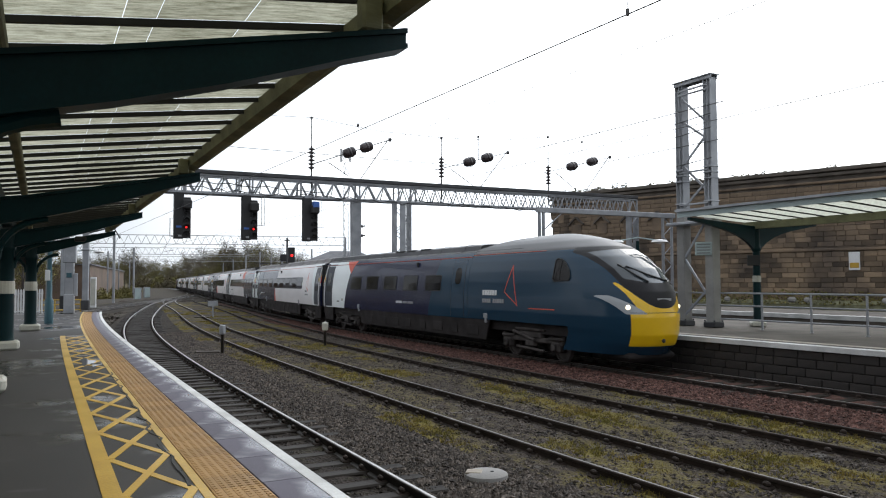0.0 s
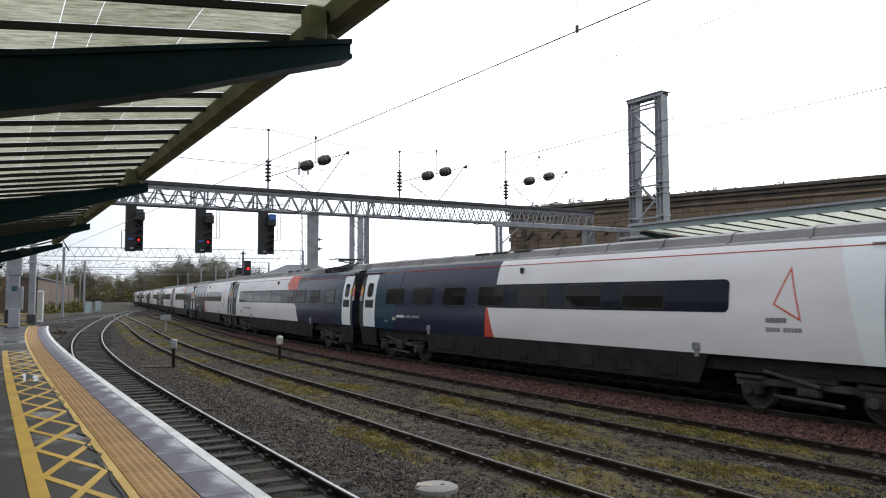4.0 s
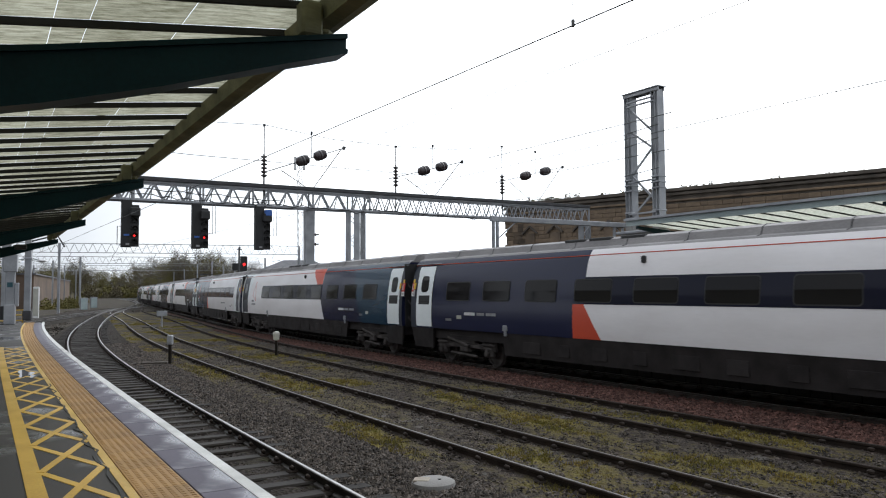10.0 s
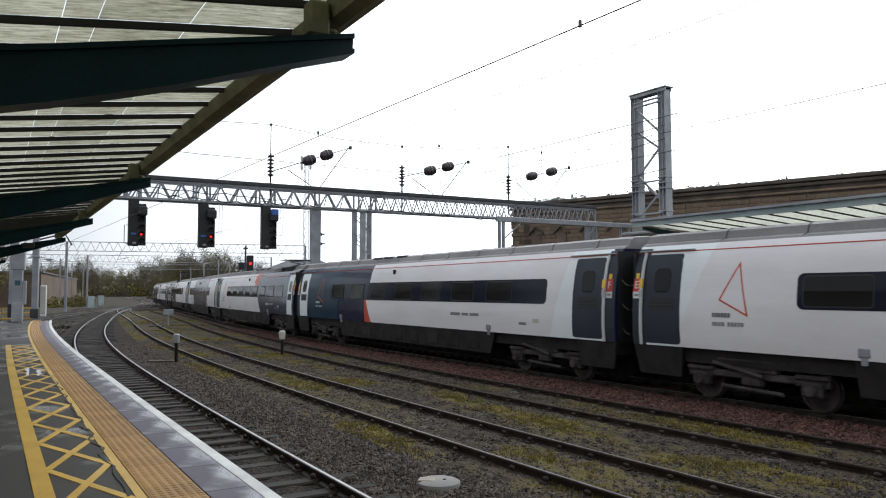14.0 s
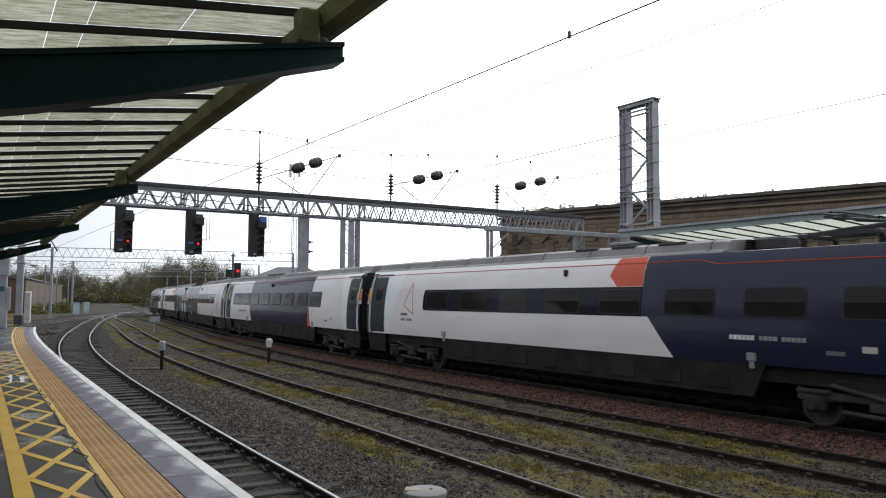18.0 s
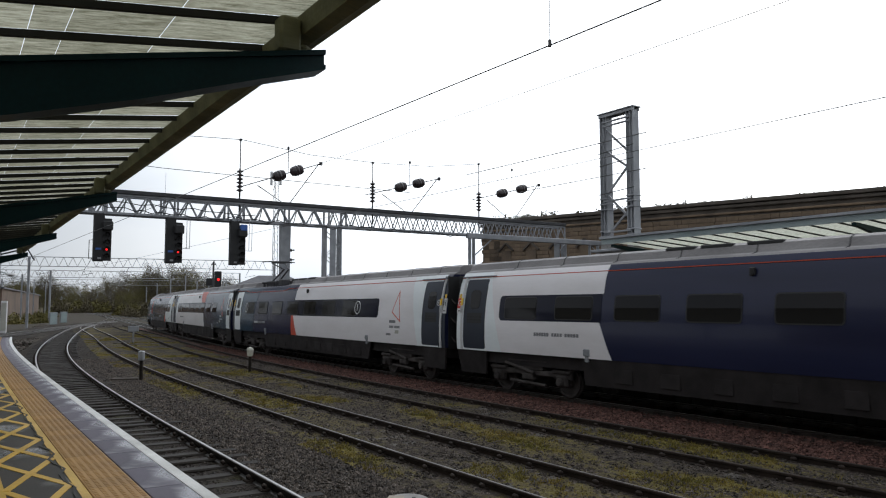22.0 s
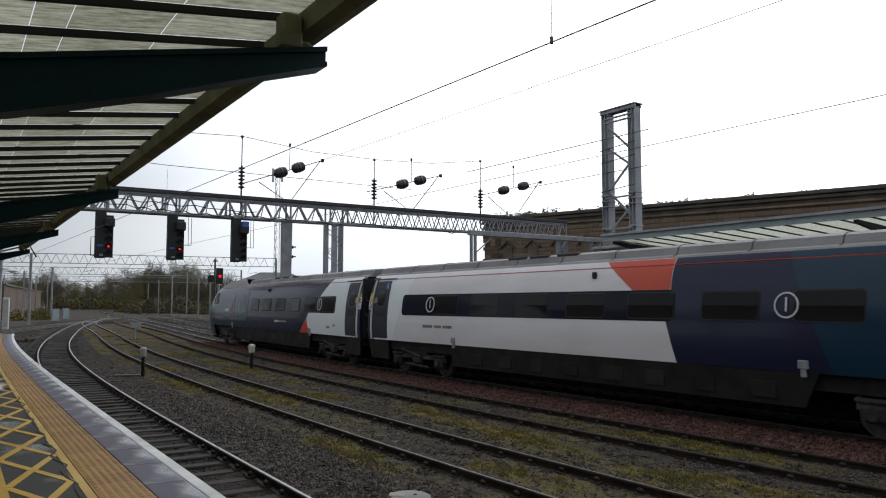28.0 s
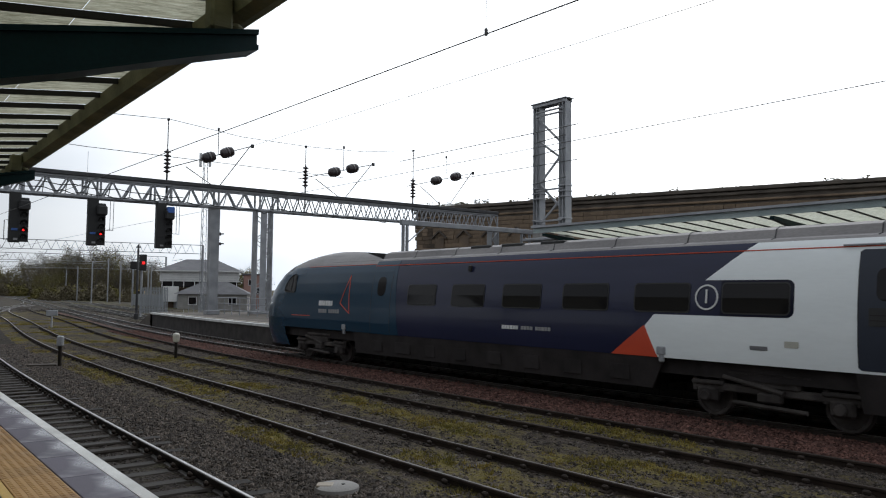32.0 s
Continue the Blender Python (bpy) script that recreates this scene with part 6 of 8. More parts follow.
# dark band along the top of the girder
chord("cable_trough", ZT + 0.2, -0.04, 0.34, 0.26, M["dark_steel"], "dark band along the girder top")
# dark strip along the girder's underside, left part only
bt_ = Shape()
bt_.box((9.0, -0.02, ZB - 0.13), (18.0, 0.26, 0.12), None, 0.02)
part("trough", bt_, M["dark_steel"], gan, "dark strip under the girder")
SPLIT_G = 22.6
tie = Shape()
tie.beam((0, 0, ZB), (0, GD, ZB), 0.06, 0.06)
me_tie = fixed(tie.mesh("cross_tie", M["galv"]))
hoop = Shape()
hoop.beam((0, 0, ZT), (0, GD, ZB), 0.05, 0.05)
me_hoop = fixed(hoop.mesh("cross_tie", M["galv"]))
for g0, g1, pl_, wd in ((0.0, SPLIT_G, 1.3, 0.10), (SPLIT_G, GL, 0.92, 0.07)):
    br = [Shape(), Shape()]
    br[0].beam((0, 0, ZB), (pl_ / 2, 0, ZT), wd * 0.6, wd)
    br[1].beam((pl_ / 2, 0, ZT), (pl_, 0, ZB), wd * 0.6, wd)
    me_br = [fixed(b.mesh("brace", M["galv"])) for b in br]
    for i in range(int((g1 - g0) / pl_ + 0.4)):
        for y in (0.0, GD):
            x_ = g0 + i * pl_ + (0.22 * pl_ if y else 0.0)
            if x_ + pl_ < GL + 0.1:
                part("brace", me_br[0], None, gan, m=pose(x_, y, 0))
                part("brace", me_br[1], None, gan, m=pose(x_, y, 0))
        part("cross_tie", me_tie, None, gan, m=pose(g0 + i * pl_, 0, 0))
        part("cross_tie", me_hoop, None, gan, m=pose(g0 + (i + 0.5) * pl_, 0, 0))
up_ = Shape()
up_.box((0, 0, (ZB + ZT) / 2), (0.12, 0.12, ZT - ZB), None, 0.01)
me_up = fixed(up_.mesh("girder_post", M["galv"]))
for x_ in (6.4, 7.3, 10.8, 11.7, 15.1, 16.2, 19.5, 22.6, 24.0, GL - 0.05):
    for y in (-0.03, GD + 0.03):
        part("girder_post", me_up, None, gan, m=pose(x_, y, 0))
rc_ = np.random.RandomState(6)
for x0_, x1_, z_ in ((2.0, 9.5, ZB + 0.75), (9.0, 16.0, ZB + 0.2), (15.0, 23.5, ZB + 0.15), (23.5, 34.0, ZB + 0.1), (5.0, 17.0, ZB + 0.85)):
    cb = Shape()
    n_ = 14
    cb.tube([(x0_ + (x1_ - x0_) * k / n_, -0.1, z_ + 0.16 * math.sin(k * 2.3) * rc_.rand() - (0.25 if x0_ > 5 else 0.5) * k / n_) for k in range(n_ + 1)], 0.03, 5)
    part("slack_cable", cb, M["black"], gan, "black cable looped along the girder")


def gx(x):
    return (x - G0[0]) / GU[0]


def lattice_leg(parent, x, y, w, d, z0, z1, solid, pitch=0.9):
    """Column of two flats laced on both faces."""
    f = Shape()
    for sx in (-1, 1):
        f.box((x + sx * w / 2, y, (z0 + z1) / 2), (0.12, d, z1 - z0), None, 0.02)
    f.box((x, y, z0 + 0.12), (w + 0.4, d + 0.3, 0.24), None, 0.03)
    leg = part("column", f, M["galv"], parent, "laced galvanised column")
    n = int((z1 - z0) / pitch)
    for i in range(n):
        for sy in (-1, 1):
            b = Shape()
            a, c = (-1, 1) if i % 2 == 0 else (1, -1)
            b.beam((x + a * w / 2, y + sy * d / 2, z0 + i * pitch), (x + c * w / 2, y + sy * d / 2, z0 + (i + 1) * pitch), 0.06, 0.05)
            part("lacing", b, M["galv"], leg)
    if solid:
        s_ = Shape()
        s_.box((x - w * 0.08, y - d / 2 - 0.03, (z0 + z1) / 2), (w * 0.42, 0.03, z1 - z0 - 0.2), None, 0.01)
        part("cover_plate", s_, M["galv"], leg)
    return leg


lattice_leg(gan, gx(-13.15), 0.45, 1.2, 0.8, PLAT, ZB, True)
lattice_leg(gan, gx(4.75), 0.45, 0.8, 0.7, 0.3, ZB, False)
m1 = Shape()
m1.plate([(gx(-16.1) - 0.30, 0.2, PLAT), (gx(-16.1) + 0.30, 0.2, PLAT), (gx(-16.1) + 0.36, 0.2, ZB), (gx(-16.1) - 0.36, 0.2, ZB)], (0, 0.5, 0))
m1.box((gx(-16.1), 0.45, PLAT + 0.15), (0.9, 0.8, 0.3), None, 0.03)
c1 = part("column", m1, M["galv"], gan, "plated galvanised column")
for z in (5.9, 6.6):
    k = Shape()
    k.lathe([(0.05, 0), (0.12, 0.03), (0.12, 0.08), (0.05, 0.12), (0.05, 0.3)], (gx(-16.1) + 0.35, 0.2, z), 10, (1, 0, 0.1))
    part("insulator", k, M["insul"], c1)
m2 = Shape()
m2.box((0.25, 0.45, (PLAT + ZB) / 2), (0.5, 0.5, ZB - PLAT), None, 0.03)
c2 = part("column", m2, M["galv"], gan, "square galvanised column")
m3 = Shape()
m3.box((0.25, 0.45, PLAT + 0.4), (0.56, 0.56, 0.8), None, 0.03)
part("column_foot", m3, M["signal_black"], c2)
# secondary portal beside the main girder's end
po = thing("steel_portal", "grey steel portal frame beside the stone wall", "portal frame", at=(G0[0] + 0.9, G0[1] - 1.2, 0), rz=G_RZ)
xa, xb = gx(-4.3), gx(7.1)
b = Shape()
b.box(((xa + xb) / 2, 0, 8.25), (xb - xa + 0.3, 0.34, 0.42), None, 0.03)
part("crossbeam", b, M["galv"], po)
for dx in (0.12, 0.5):
    b = Shape()
    b.box((xa + dx, 0, (0.9 + 8.05) / 2), (0.16, 0.3, 8.05 - 0.9), None, 0.02)
    part("column", b, M["galv"], po)
for dx in (-1.2, -0.2):
    b = Shape()
    b.box((xb + dx, 0, (0.3 + 8.05) / 2), (0.12, 0.3, 8.05 - 0.3), None, 0.02)
    part("column", b, M["galv"], po)
for i in range(9):
    b = Shape()
    s_ = 1 if i % 2 else -1
    b.beam((xb - 0.7 - s_ * 0.5, 0, 0.5 + i * 0.85), (xb - 0.7 + s_ * 0.5, 0, 0.5 + (i + 1) * 0.85), 0.06, 0.06)
    part("lacing", b, M["galv"], po)
b = Shape()
b.beam((xa + 0.5, 0, 6.6), (xa + 2.3, 0, 8.05), 0.08, 0.08)
part("knee_brace", b, M["galv"], po)


def signal_head(x, mirrored, kind):
    """Hanging colour-light signal with route box, hoods and a lit red aspect."""
    sg = thing("colour_light_signal", "black colour-light signal showing red, hung from the gantry" if kind < 2 else "black colour-light signal seen from its hooded side", "railway signal", "signals on the gantry", at=(*(G0 + GU * x), 0), rz=G_RZ)
    c = Shape()
    c.box((-0.2, -0.2, 6.9), (0.62, 0.5, 3.05), None, 0.04)
    part("signal_case", c, M["signal_black"], sg)
    bkb = Shape()
    bkb.box((0.22, -0.42, 6.75), (0.62, 0.04, 2.7), None, 0.01)
    part("backboard", bkb, M["signal_black"], sg)
    rt = Shape()
    rt.box((0.26, -0.62, 7.62), (0.62, 0.42, 0.62), None, 0.08)
    part("route_indicator", rt, M["signal_black"], sg)
    for i, z in enumerate((7.02, 6.56, 6.12, 5.68)):
        h = Shape()
        ring = [[(0.26 + 0.19 * math.cos(t), y, z + 0.19 * math.sin(t)) for t in np.linspace(-0.5, math.pi + 0.5, 12)] for y in (-0.44, -0.72)]
        h.loft(ring, False)
        ho = part("lamp_hood", h, M["signal_black"], sg)
        l_ = Shape()
        l_.lathe([(0.07, 0.0), (0.058, 0.03), (0.0, 0.04)], (0.26, -0.45, z), 16, (0, -1, 0))
        lit = kind < 2 and i == 2
        part("lens", l_, M["red_lamp"] if lit else M["lamp_off"], ho, "glowing red lens" if lit else "")
    pt = Shape()
    pt.box((-0.22, -0.47, 6.15), (0.34, 0.02, 0.13), None, 0.005)
    part("identity_plate", pt, M["blue_sign"] if kind < 2 else M["signal_black"], sg)
    pt2 = Shape()
    pt2.box((-0.15, -0.47, 5.56), (0.22, 0.02, 0.12), None, 0.005)
    part("notice_plate", pt2, M["dim_letter"], sg)
    if kind == 0:
        fr = Shape()
        fr.tube([(-0.55, -0.35, 5.5), (-0.75, -0.35, 5.5), (-0.75, -0.35, 6.7), (-0.55, -0.35, 6.7)], 0.025, 6)
        part("guard_rail", fr, M["dark_steel"], sg)
    else:
        ca_ = Shape()
        for dx in (0.85, 1.05):
            ca_.tube([(dx, -0.2, 8.45), (dx, -0.2, 6.4)], 0.02, 6)
        ca_.tube([(1.05, -0.2, 6.4), (0.55, -0.2, 6.4)], 0.02, 6)
        part("ladder_cage", ca_, M["galv"], sg)
    if kind == 2:
        bl = Shape()
        bl.box((0.3, -0.7, 7.95), (0.5, 0.3, 0.45), None, 0.05)
        part("blue_cover", bl, M["blue_sign"], sg, "blue covered lamp unit")
    hg = Shape()
    for dx in (-0.3, 0.1):
        hg.box((dx, -0.05, 8.48), (0.08, 0.2, 0.3))
    part("hanger", hg, M["galv"], sg)


for x_, kd in ((-25.95, 0), (-22.45, 1), (-19.05, 2)):
    signal_head(gx(x_), False, kd)


def insulator_mast(x, ztop):
    im = thing("insulator_mast", "slim feeder mast with brown ribbed insulator on the gantry", "insulator", "insulator masts", at=(*(G0 + GU * x), 0), rz=G_RZ)
    r = Shape()
    r.tube([(0, 0.2, 8.9), (0, 0.2, 10.6)], 0.06, 8)
    part("foot_rod", r, M["dark_steel"], im)
    s_ = Shape()
    p_ = [(0.06, 0.0)]
    for i in range(6):
        p_ += [(0.08, 0.05 + 0.27 * i), (0.24, 0.12 + 0.27 * i), (0.24, 0.16 + 0.27 * i), (0.08, 0.24 + 0.27 * i)]
    p_.append((0.05, 1.7))
    s_.lathe(p_, (0, 0.2, 10.55), 12)
    part("ribbed_insulator", s_, M["insul"], im, "brown ribbed insulator")
    t_ = Shape()
    t_.tube([(0, 0.2, 12.2), (0, 0.2, ztop)], 0.035, 6)
    t_.box((0, 0.2, ztop), (0.16, 0.16, 0.18), None, 0.02)
    part("top_rod", t_, M["dark_steel"], im)


for x_, zt in ((-18.86, 14.3), (-10.54, 13.7), (-2.55, 14.6)):
    insulator_mast(gx(x_), zt)


def strain_pair(x0, z0, x1, z1):
    """Two fat insulators in line on a span wire, held by a V of struts."""
    sp_ = thing("strain_insulators", "pair of fat brown strain insulators above the gantry", "insulator", "strain insulators", at=(*(G0 + GU * x0), 0), rz=G_RZ)
    dx, dz = x1 - x0, z1 - z0
    ux = Vector((dx, 0, dz)).normalized()
    for f in (0.0, 1.0):
        i_ = Shape()
        pr = [(0.06, -0.55), (0.32, -0.42), (0.40, -0.2), (0.37, -0.12), (0.42, 0.0), (0.37, 0.12), (0.40, 0.2), (0.32, 0.42), (0.06, 0.55)]
        i_.lathe([(r_ * 0.95, h_) for r_, h_ in pr], (dx * f, 0.2, z0 + dz * f), 14, ux)
        part("insulator", i_, M["insul"], sp_, smooth=True)
    w_ = Shape()
    a_, b_ = Vector((0, 0.2, z0)) - ux * 3.2, Vector((dx, 0.2, z1)) + ux * 2.0
    w_.tube([a_, b_], 0.035, 6)
    part("tie_rod", w_, M["dark_steel"], sp_)
    v_ = Shape()
    mid = Vector((dx * 0.5, 0.2, ZT + 0.1))
    v_.tube([a_ + ux * 1.5 - Vector((0, 0, 0.25)), mid, b_ - ux * 0.2], 0.035, 6)
    part("strut", v_, M["dark_steel"], sp_)
    e_ = Shape()
    part("end_clamp", Shape().box(tuple(b_), (0.22, 0.2, 0.26), None, 0.03), M["dark_steel"], sp_)
    e_.tube([(dx * 0.5, 0.2, (z0 + z1) / 2), (dx * 0.5, 0.2, z1 + 1.5)], 0.025, 6)
    e_.box((dx * 0.5, 0.2, z1 + 1.6), (0.14, 0.14, 0.22), None, 0.02)
    part("clamp", e_, M["dark_steel"], sp_)


for a_, b_ in (((-16.57, 12.0), (-15.5, 12.5)), ((-8.55, 12.0), (-7.25, 12.45)), ((-0.6, 12.3), (1.1, 12.85))):
    strain_pair(gx(a_[0]), a_[1], gx(b_[0]), b_[1])
b = Shape()
for p0, p1 in (((gx(-27.6), 0.2, ZT), (gx(-28.2), 0.2, ZT + 1.7)), ((gx(-27.6), 0.2, ZT), (gx(-26.8), 0.2, ZT + 2.6))):
    b.tube([p0, p1], 0.05, 6)
part("stay", b, M["dark_steel"], gan)

# ---------------------------------------------------------------- overhead line wires
def wire_run(name, c, s0, s1, off, z, r, label, sag=0.0, span=40.0, ds=2.0):
    pts = []
    for s in np.arange(s0, s1 + 0.1, ds):
        q = ((s - s0) / span) % 1.0
        pts.append((*on(c, s, off), z - sag * 4 * q * (1 - q)))
    sh = Shape()
    sh.tube(pts, r, 5)
    return tagged(part(name, sh, M["wire"]), label, "wire")


def straight_wire(name, p0, p1, r, label, sag=0.0):
    p0, p1 = Vector(p0), Vector(p1)
    sh = Shape()
    sh.tube([p0.lerp(p1, k / 24) - Vector((0, 0, sag * 4 * (k / 24) * (1 - k / 24))) for k in range(25)], r, 5)
    return tagged(part(name, sh, M["wire"]), label, "wire", "overhead wires")


WU = Vector((-0.649, 0.761, 0))
WP = Vector((-1.49, 13.5, 6.3))
straight_wire("contact_wire", WP - WU * 40, WP + WU * 90, 0.011, "overhead wire above the siding")
for p_, r_, b_, a_ in (((4.28, 26.33, 8.4), 0.017, 0.6, 9.6), ((4.32, 26.63, 7.9), 0.013, 45.0, 110.0), ((4.38, 27.09, 7.3), 0.014, 0.6, 6.0), ((-0.28, 19.8, 7.9), 0.008, 30.0, 11.1)):
    straight_wire("catenary_wire", Vector(p_) - WU * b_, Vector(p_) + WU * a_, r_, "overhead wire strung past the steel mast")
for k in (-3.35, 17.0, 30.0):
    q = WP + WU * k
    sh2 = Shape()
    sh2.tube([(q.x, q.y, 6.3), (q.x, q.y, 7.4)], 0.005, 5)
    sh2.box((q.x, q.y, 6.33), (0.05, 0.05, 0.11), None, 0.01)
    tagged(part("dropper", sh2, M["wire"]), "thin dropper clipped to the overhead wire", "wire", "droppers")
for z0, z1, a_, b_ in ((14.3, 13.7, -18.86, -10.54), (13.7, 14.6, -10.54, -2.55), (13.6, 14.3, -40.0, -18.86), (12.4, 11.6, -38.0, -8.0)):
    sh2 = Shape()
    p0, p1 = G0 + GU * gx(a_), G0 + GU * gx(b_)
    sh2.tube([(p0[0], p0[1] + 0.1, z0), ((p0[0] + p1[0]) / 2, (p0[1] + p1[1]) / 2 + 0.1, (z0 + z1) / 2 - 0.25), (p1[0], p1[1] + 0.1, z1)], 0.022, 5)
    tagged(part("span_wire", sh2, M["wire"]), "thin span wire between the insulator masts", "wire", "span wires")

# ---------------------------------------------------------------- steel tower on the far platform
tw = thing("steel_tower", "tall grey two-legged braced steel mast on the platform", "mast", at=(3.62, 28.25, 0), rz=-50.0)
TWX = (0.0, 1.27)
for x in TWX:
    w = 0.32
    l_ = Shape()
    l_.box((x, 0, 7.2), (0.04, 0.30, 4.7), None, 0.01)
    leg = part("tower_leg", l_, M["galv"], tw, "rolled steel mast leg")
    for sx in (-1, 1):
        part("flange", Shape().box((x + sx * 0.15, 0, 7.2), (0.03, 0.34, 4.7), None, 0.01), M["galv"], leg)
    f_ = Shape()
    f_.box((x, 0, 2.95), (0.36, 0.38, 4.1), None, 0.03)
    part("leg_casing", f_, M["concrete"], leg, "weathered lower leg casing")
    k_ = Shape()
    k_.box((x, 0, PLAT + 0.1), (0.5, 0.5, 0.2), None, 0.03)
    part("base_plate", k_, M["dark_steel"], leg)
    bo = Shape()
    for sx in (-1, 1):
        for sy in (-1, 1):
            bo.lathe([(0.03, 0.0), (0.03, 0.05), (0.0, 0.06)], (x + sx * 0.2, sy * 0.2, PLAT + 0.2), 6)
    part("anchor_bolts", bo, M["dark_steel"], leg)
    for z in (5.05, 5.25, 6.05, 6.25, 6.45):
        part("strap", Shape().box((x, 0, z), (0.37, 0.40, 0.05), None, 0.01), M["galv"], leg)
cp = Shape()
for sy in (-0.15, 0.15):
    cp.box((0.635, sy, 9.56), (1.68, 0.06, 0.12), None, 0.01)
part("cap_beam", cp, M["galv"], tw)
part("cap_plate", Shape().box((0.635, 0, 9.64), (1.74, 0.46, 0.03)), M["galv"], tw)
for z0, z1, a, c in ((9.0, 8.1, 0.14, 1.13), (8.2, 7.5, 0.14, 1.13), (7.5, 6.6, 1.13, 0.14), (6.6, 5.7, 0.14, 1.13), (5.9, 5.1, 1.13, 0.14), (4.6, 3.3, 1.13, 0.14), (3.3, 2.0, 0.14, 1.13), (2.2, 1.3, 1.13, 0.14)):
    b = Shape()
    b.beam((a, -0.12, z0), (c, -0.12, z1), 0.05, 0.075)
    part("diagonal", b, M["galv"], tw)
for z in (9.3, 9.15, 6.35, 5.2):
    b = Shape()
    b.box((0.635, -0.16, z), (1.3, 0.07, 0.06), None, 0.01)
    part("band", b, M["galv"], tw)
b = Shape()
b.box((0.55, -0.12, 4.52), (1.9, 0.75, 0.1), None, 0.02)
part("bracket_shelf", b, M["galv"], tw)
nb = Shape()
nb.box((0, 0, 0), (0.56, 0.04, 0.46), pose(1.2, -0.36, 3.6, 0, 0, 44), 0.01)
nbp = part("notice_board", nb, M["paleblue"], tw, "pale notice board with unreadable text")
for k in range(4):
    q = Shape()
    q.box((0, -0.026, 0.15 - 0.1 * k), (0.44, 0.012, 0.035), pose(1.2, -0.36, 3.6, 0, 0, 44))
    part("text_bar", q, M["grey_letter"], nbp)
for z in (6.66, 7.72, 8.2):
    b = Shape()
    b.tube([(-0.2, -0.2, z - 0.05), (1.47, -0.2, z + 0.06)], 0.016, 6)
    part("cable", b, M["wire"], tw)

# ---------------------------------------------------------------- canopy on the far platform
fc = thing("platform_canopy", "pale glazed platform canopy on dark green columns across the tracks", "canopy")
ES, EE = 17.8, -40.0
EO, CO_, EZ, VZ = 2.2, 5.5, 4.60, 4.40


def far_strip(nm, prof, m_, lab=""):
    return part(nm, swept(FAR, prof, EE, ES, 2.0), m_, fc, lab)


far_strip("fascia", [(EO, EZ), (EO, EZ + 0.16), (EO + 0.08, EZ + 0.16), (EO + 0.08, EZ)], M["paleblue"], "pale blue-grey eaves fascia")
far_strip("gutter", [(EO - 0.12, EZ + 0.17), (EO - 0.12, EZ + 0.24), (EO + 0.1, EZ + 0.24), (EO + 0.1, EZ + 0.17)], M["galv"])
far_strip("valley_beam", [(CO_ - 0.12, VZ - 0.1), (CO_ - 0.12, VZ + 0.14), (CO_ + 0.12, VZ + 0.14), (CO_ + 0.12, VZ - 0.1)], M["mossy"])
far_strip("rear_fascia", [(CO_ + 3.2, EZ), (CO_ + 3.2, EZ + 0.16), (CO_ + 3.28, EZ + 0.16), (CO_ + 3.28, EZ)], M["paleblue"])
for s in np.arange(-14.0, ES - 0.3, 0.78):
    for o0, z0, o1, z1 in ((EO + 0.05, EZ + 0.1, CO_, VZ + 0.12), (CO_, VZ + 0.12, CO_ + 3.2, EZ + 0.1)):
        b = Shape()
        b.beam((*on(FAR, s, o0), z0), (*on(FAR, s, o1), z1), 0.04, 0.035)
        part("glazing_bar", b, M["bar"], fc)
        q = Shape()
        q.add([(*on(FAR, s + 0.02, o0), z0 + 0.02), (*on(FAR, s + 0.76, o0), z0 + 0.02), (*on(FAR, s + 0.76, o1), z1 + 0.02), (*on(FAR, s + 0.02, o1), z1 + 0.02)], [(0, 1, 2, 3)])
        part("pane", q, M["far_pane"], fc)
back_roof = Shape()
back_roof.plate([(*on(FAR, -40, EO), EZ + 0.1), (*on(FAR, -14, EO), EZ + 0.1), (*on(FAR, -14, CO_ + 3.2), EZ + 0.1), (*on(FAR, -40, CO_ + 3.2), EZ + 0.1)], (0, 0, 0.001))
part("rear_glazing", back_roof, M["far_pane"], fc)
for s in (17.55, 9.5, 1.5, -6.5, -14.5, -22.5):
    x, y = on(FAR, s, CO_)
    c = Shape()
    c.lathe([(0.17, 0), (0.17, 0.2), (0.14, 0.3), (0.13, 1.5), (0.12, 2.6), (0.16, 2.65), (0.16, 2.75), (0.13, 2.8), (0.13, 3.5)], (x, y, PLAT), 14)
    cl = part("column", c, M["green"], fc, "dark green cast column", smooth=True)
    w = Shape()
    w.lathe([(0.137, 1.55), (0.145, 1.57), (0.142, 1.75), (0.135, 1.77)], (x, y, PLAT), 14)
    part("white_band", w, M["cream"], cl)
    p = Shape()
    p.box((x, y, PLAT + 0.1), (0.5, 0.5, 0.2), pose(0, 0, 0), 0.05)
    part("plinth", p, M["cream"], cl)
    for sg in (-1, 1):
        a = Shape()
        ring = []
        for t in np.linspace(0, 1, 9):
            o = sg * (0.1 + 3.15 * t)
            zt = VZ - 0.02 + 0.2 * t
            zb = VZ - 0.02 + 0.2 * t - (0.08 + 0.30 * (1 - t) ** 1.0) - (0.45 * (1 - t) ** 5)
            ring.append([(*on(FAR, s - 0.06, CO_ + o), zb), (*on(FAR, s + 0.06, CO_ + o), zb), (*on(FAR, s + 0.06, CO_ + o), zt), (*on(FAR, s - 0.06, CO_ + o), zt)])
        a.loft(ring, True, True)
        part("bracket_arm", a, M["green"], cl, "curved dark green bracket")
    n_ = Shape()
    n_.box((x - 0.12, y - 0.12, PLAT + 2.3), (0.42, 0.06, 0.36), pose(0, 0, 0), 0.01)
    part("column_sign", n_, M["signal_black"], cl)

# railing along the far platform
rl = thing("railing", "grey tubular steel railing along the far platform", "railing")
po_ = Shape()
po_.tube([(0, 0, 0), (0, 0, 1.2)], 0.036, 8)
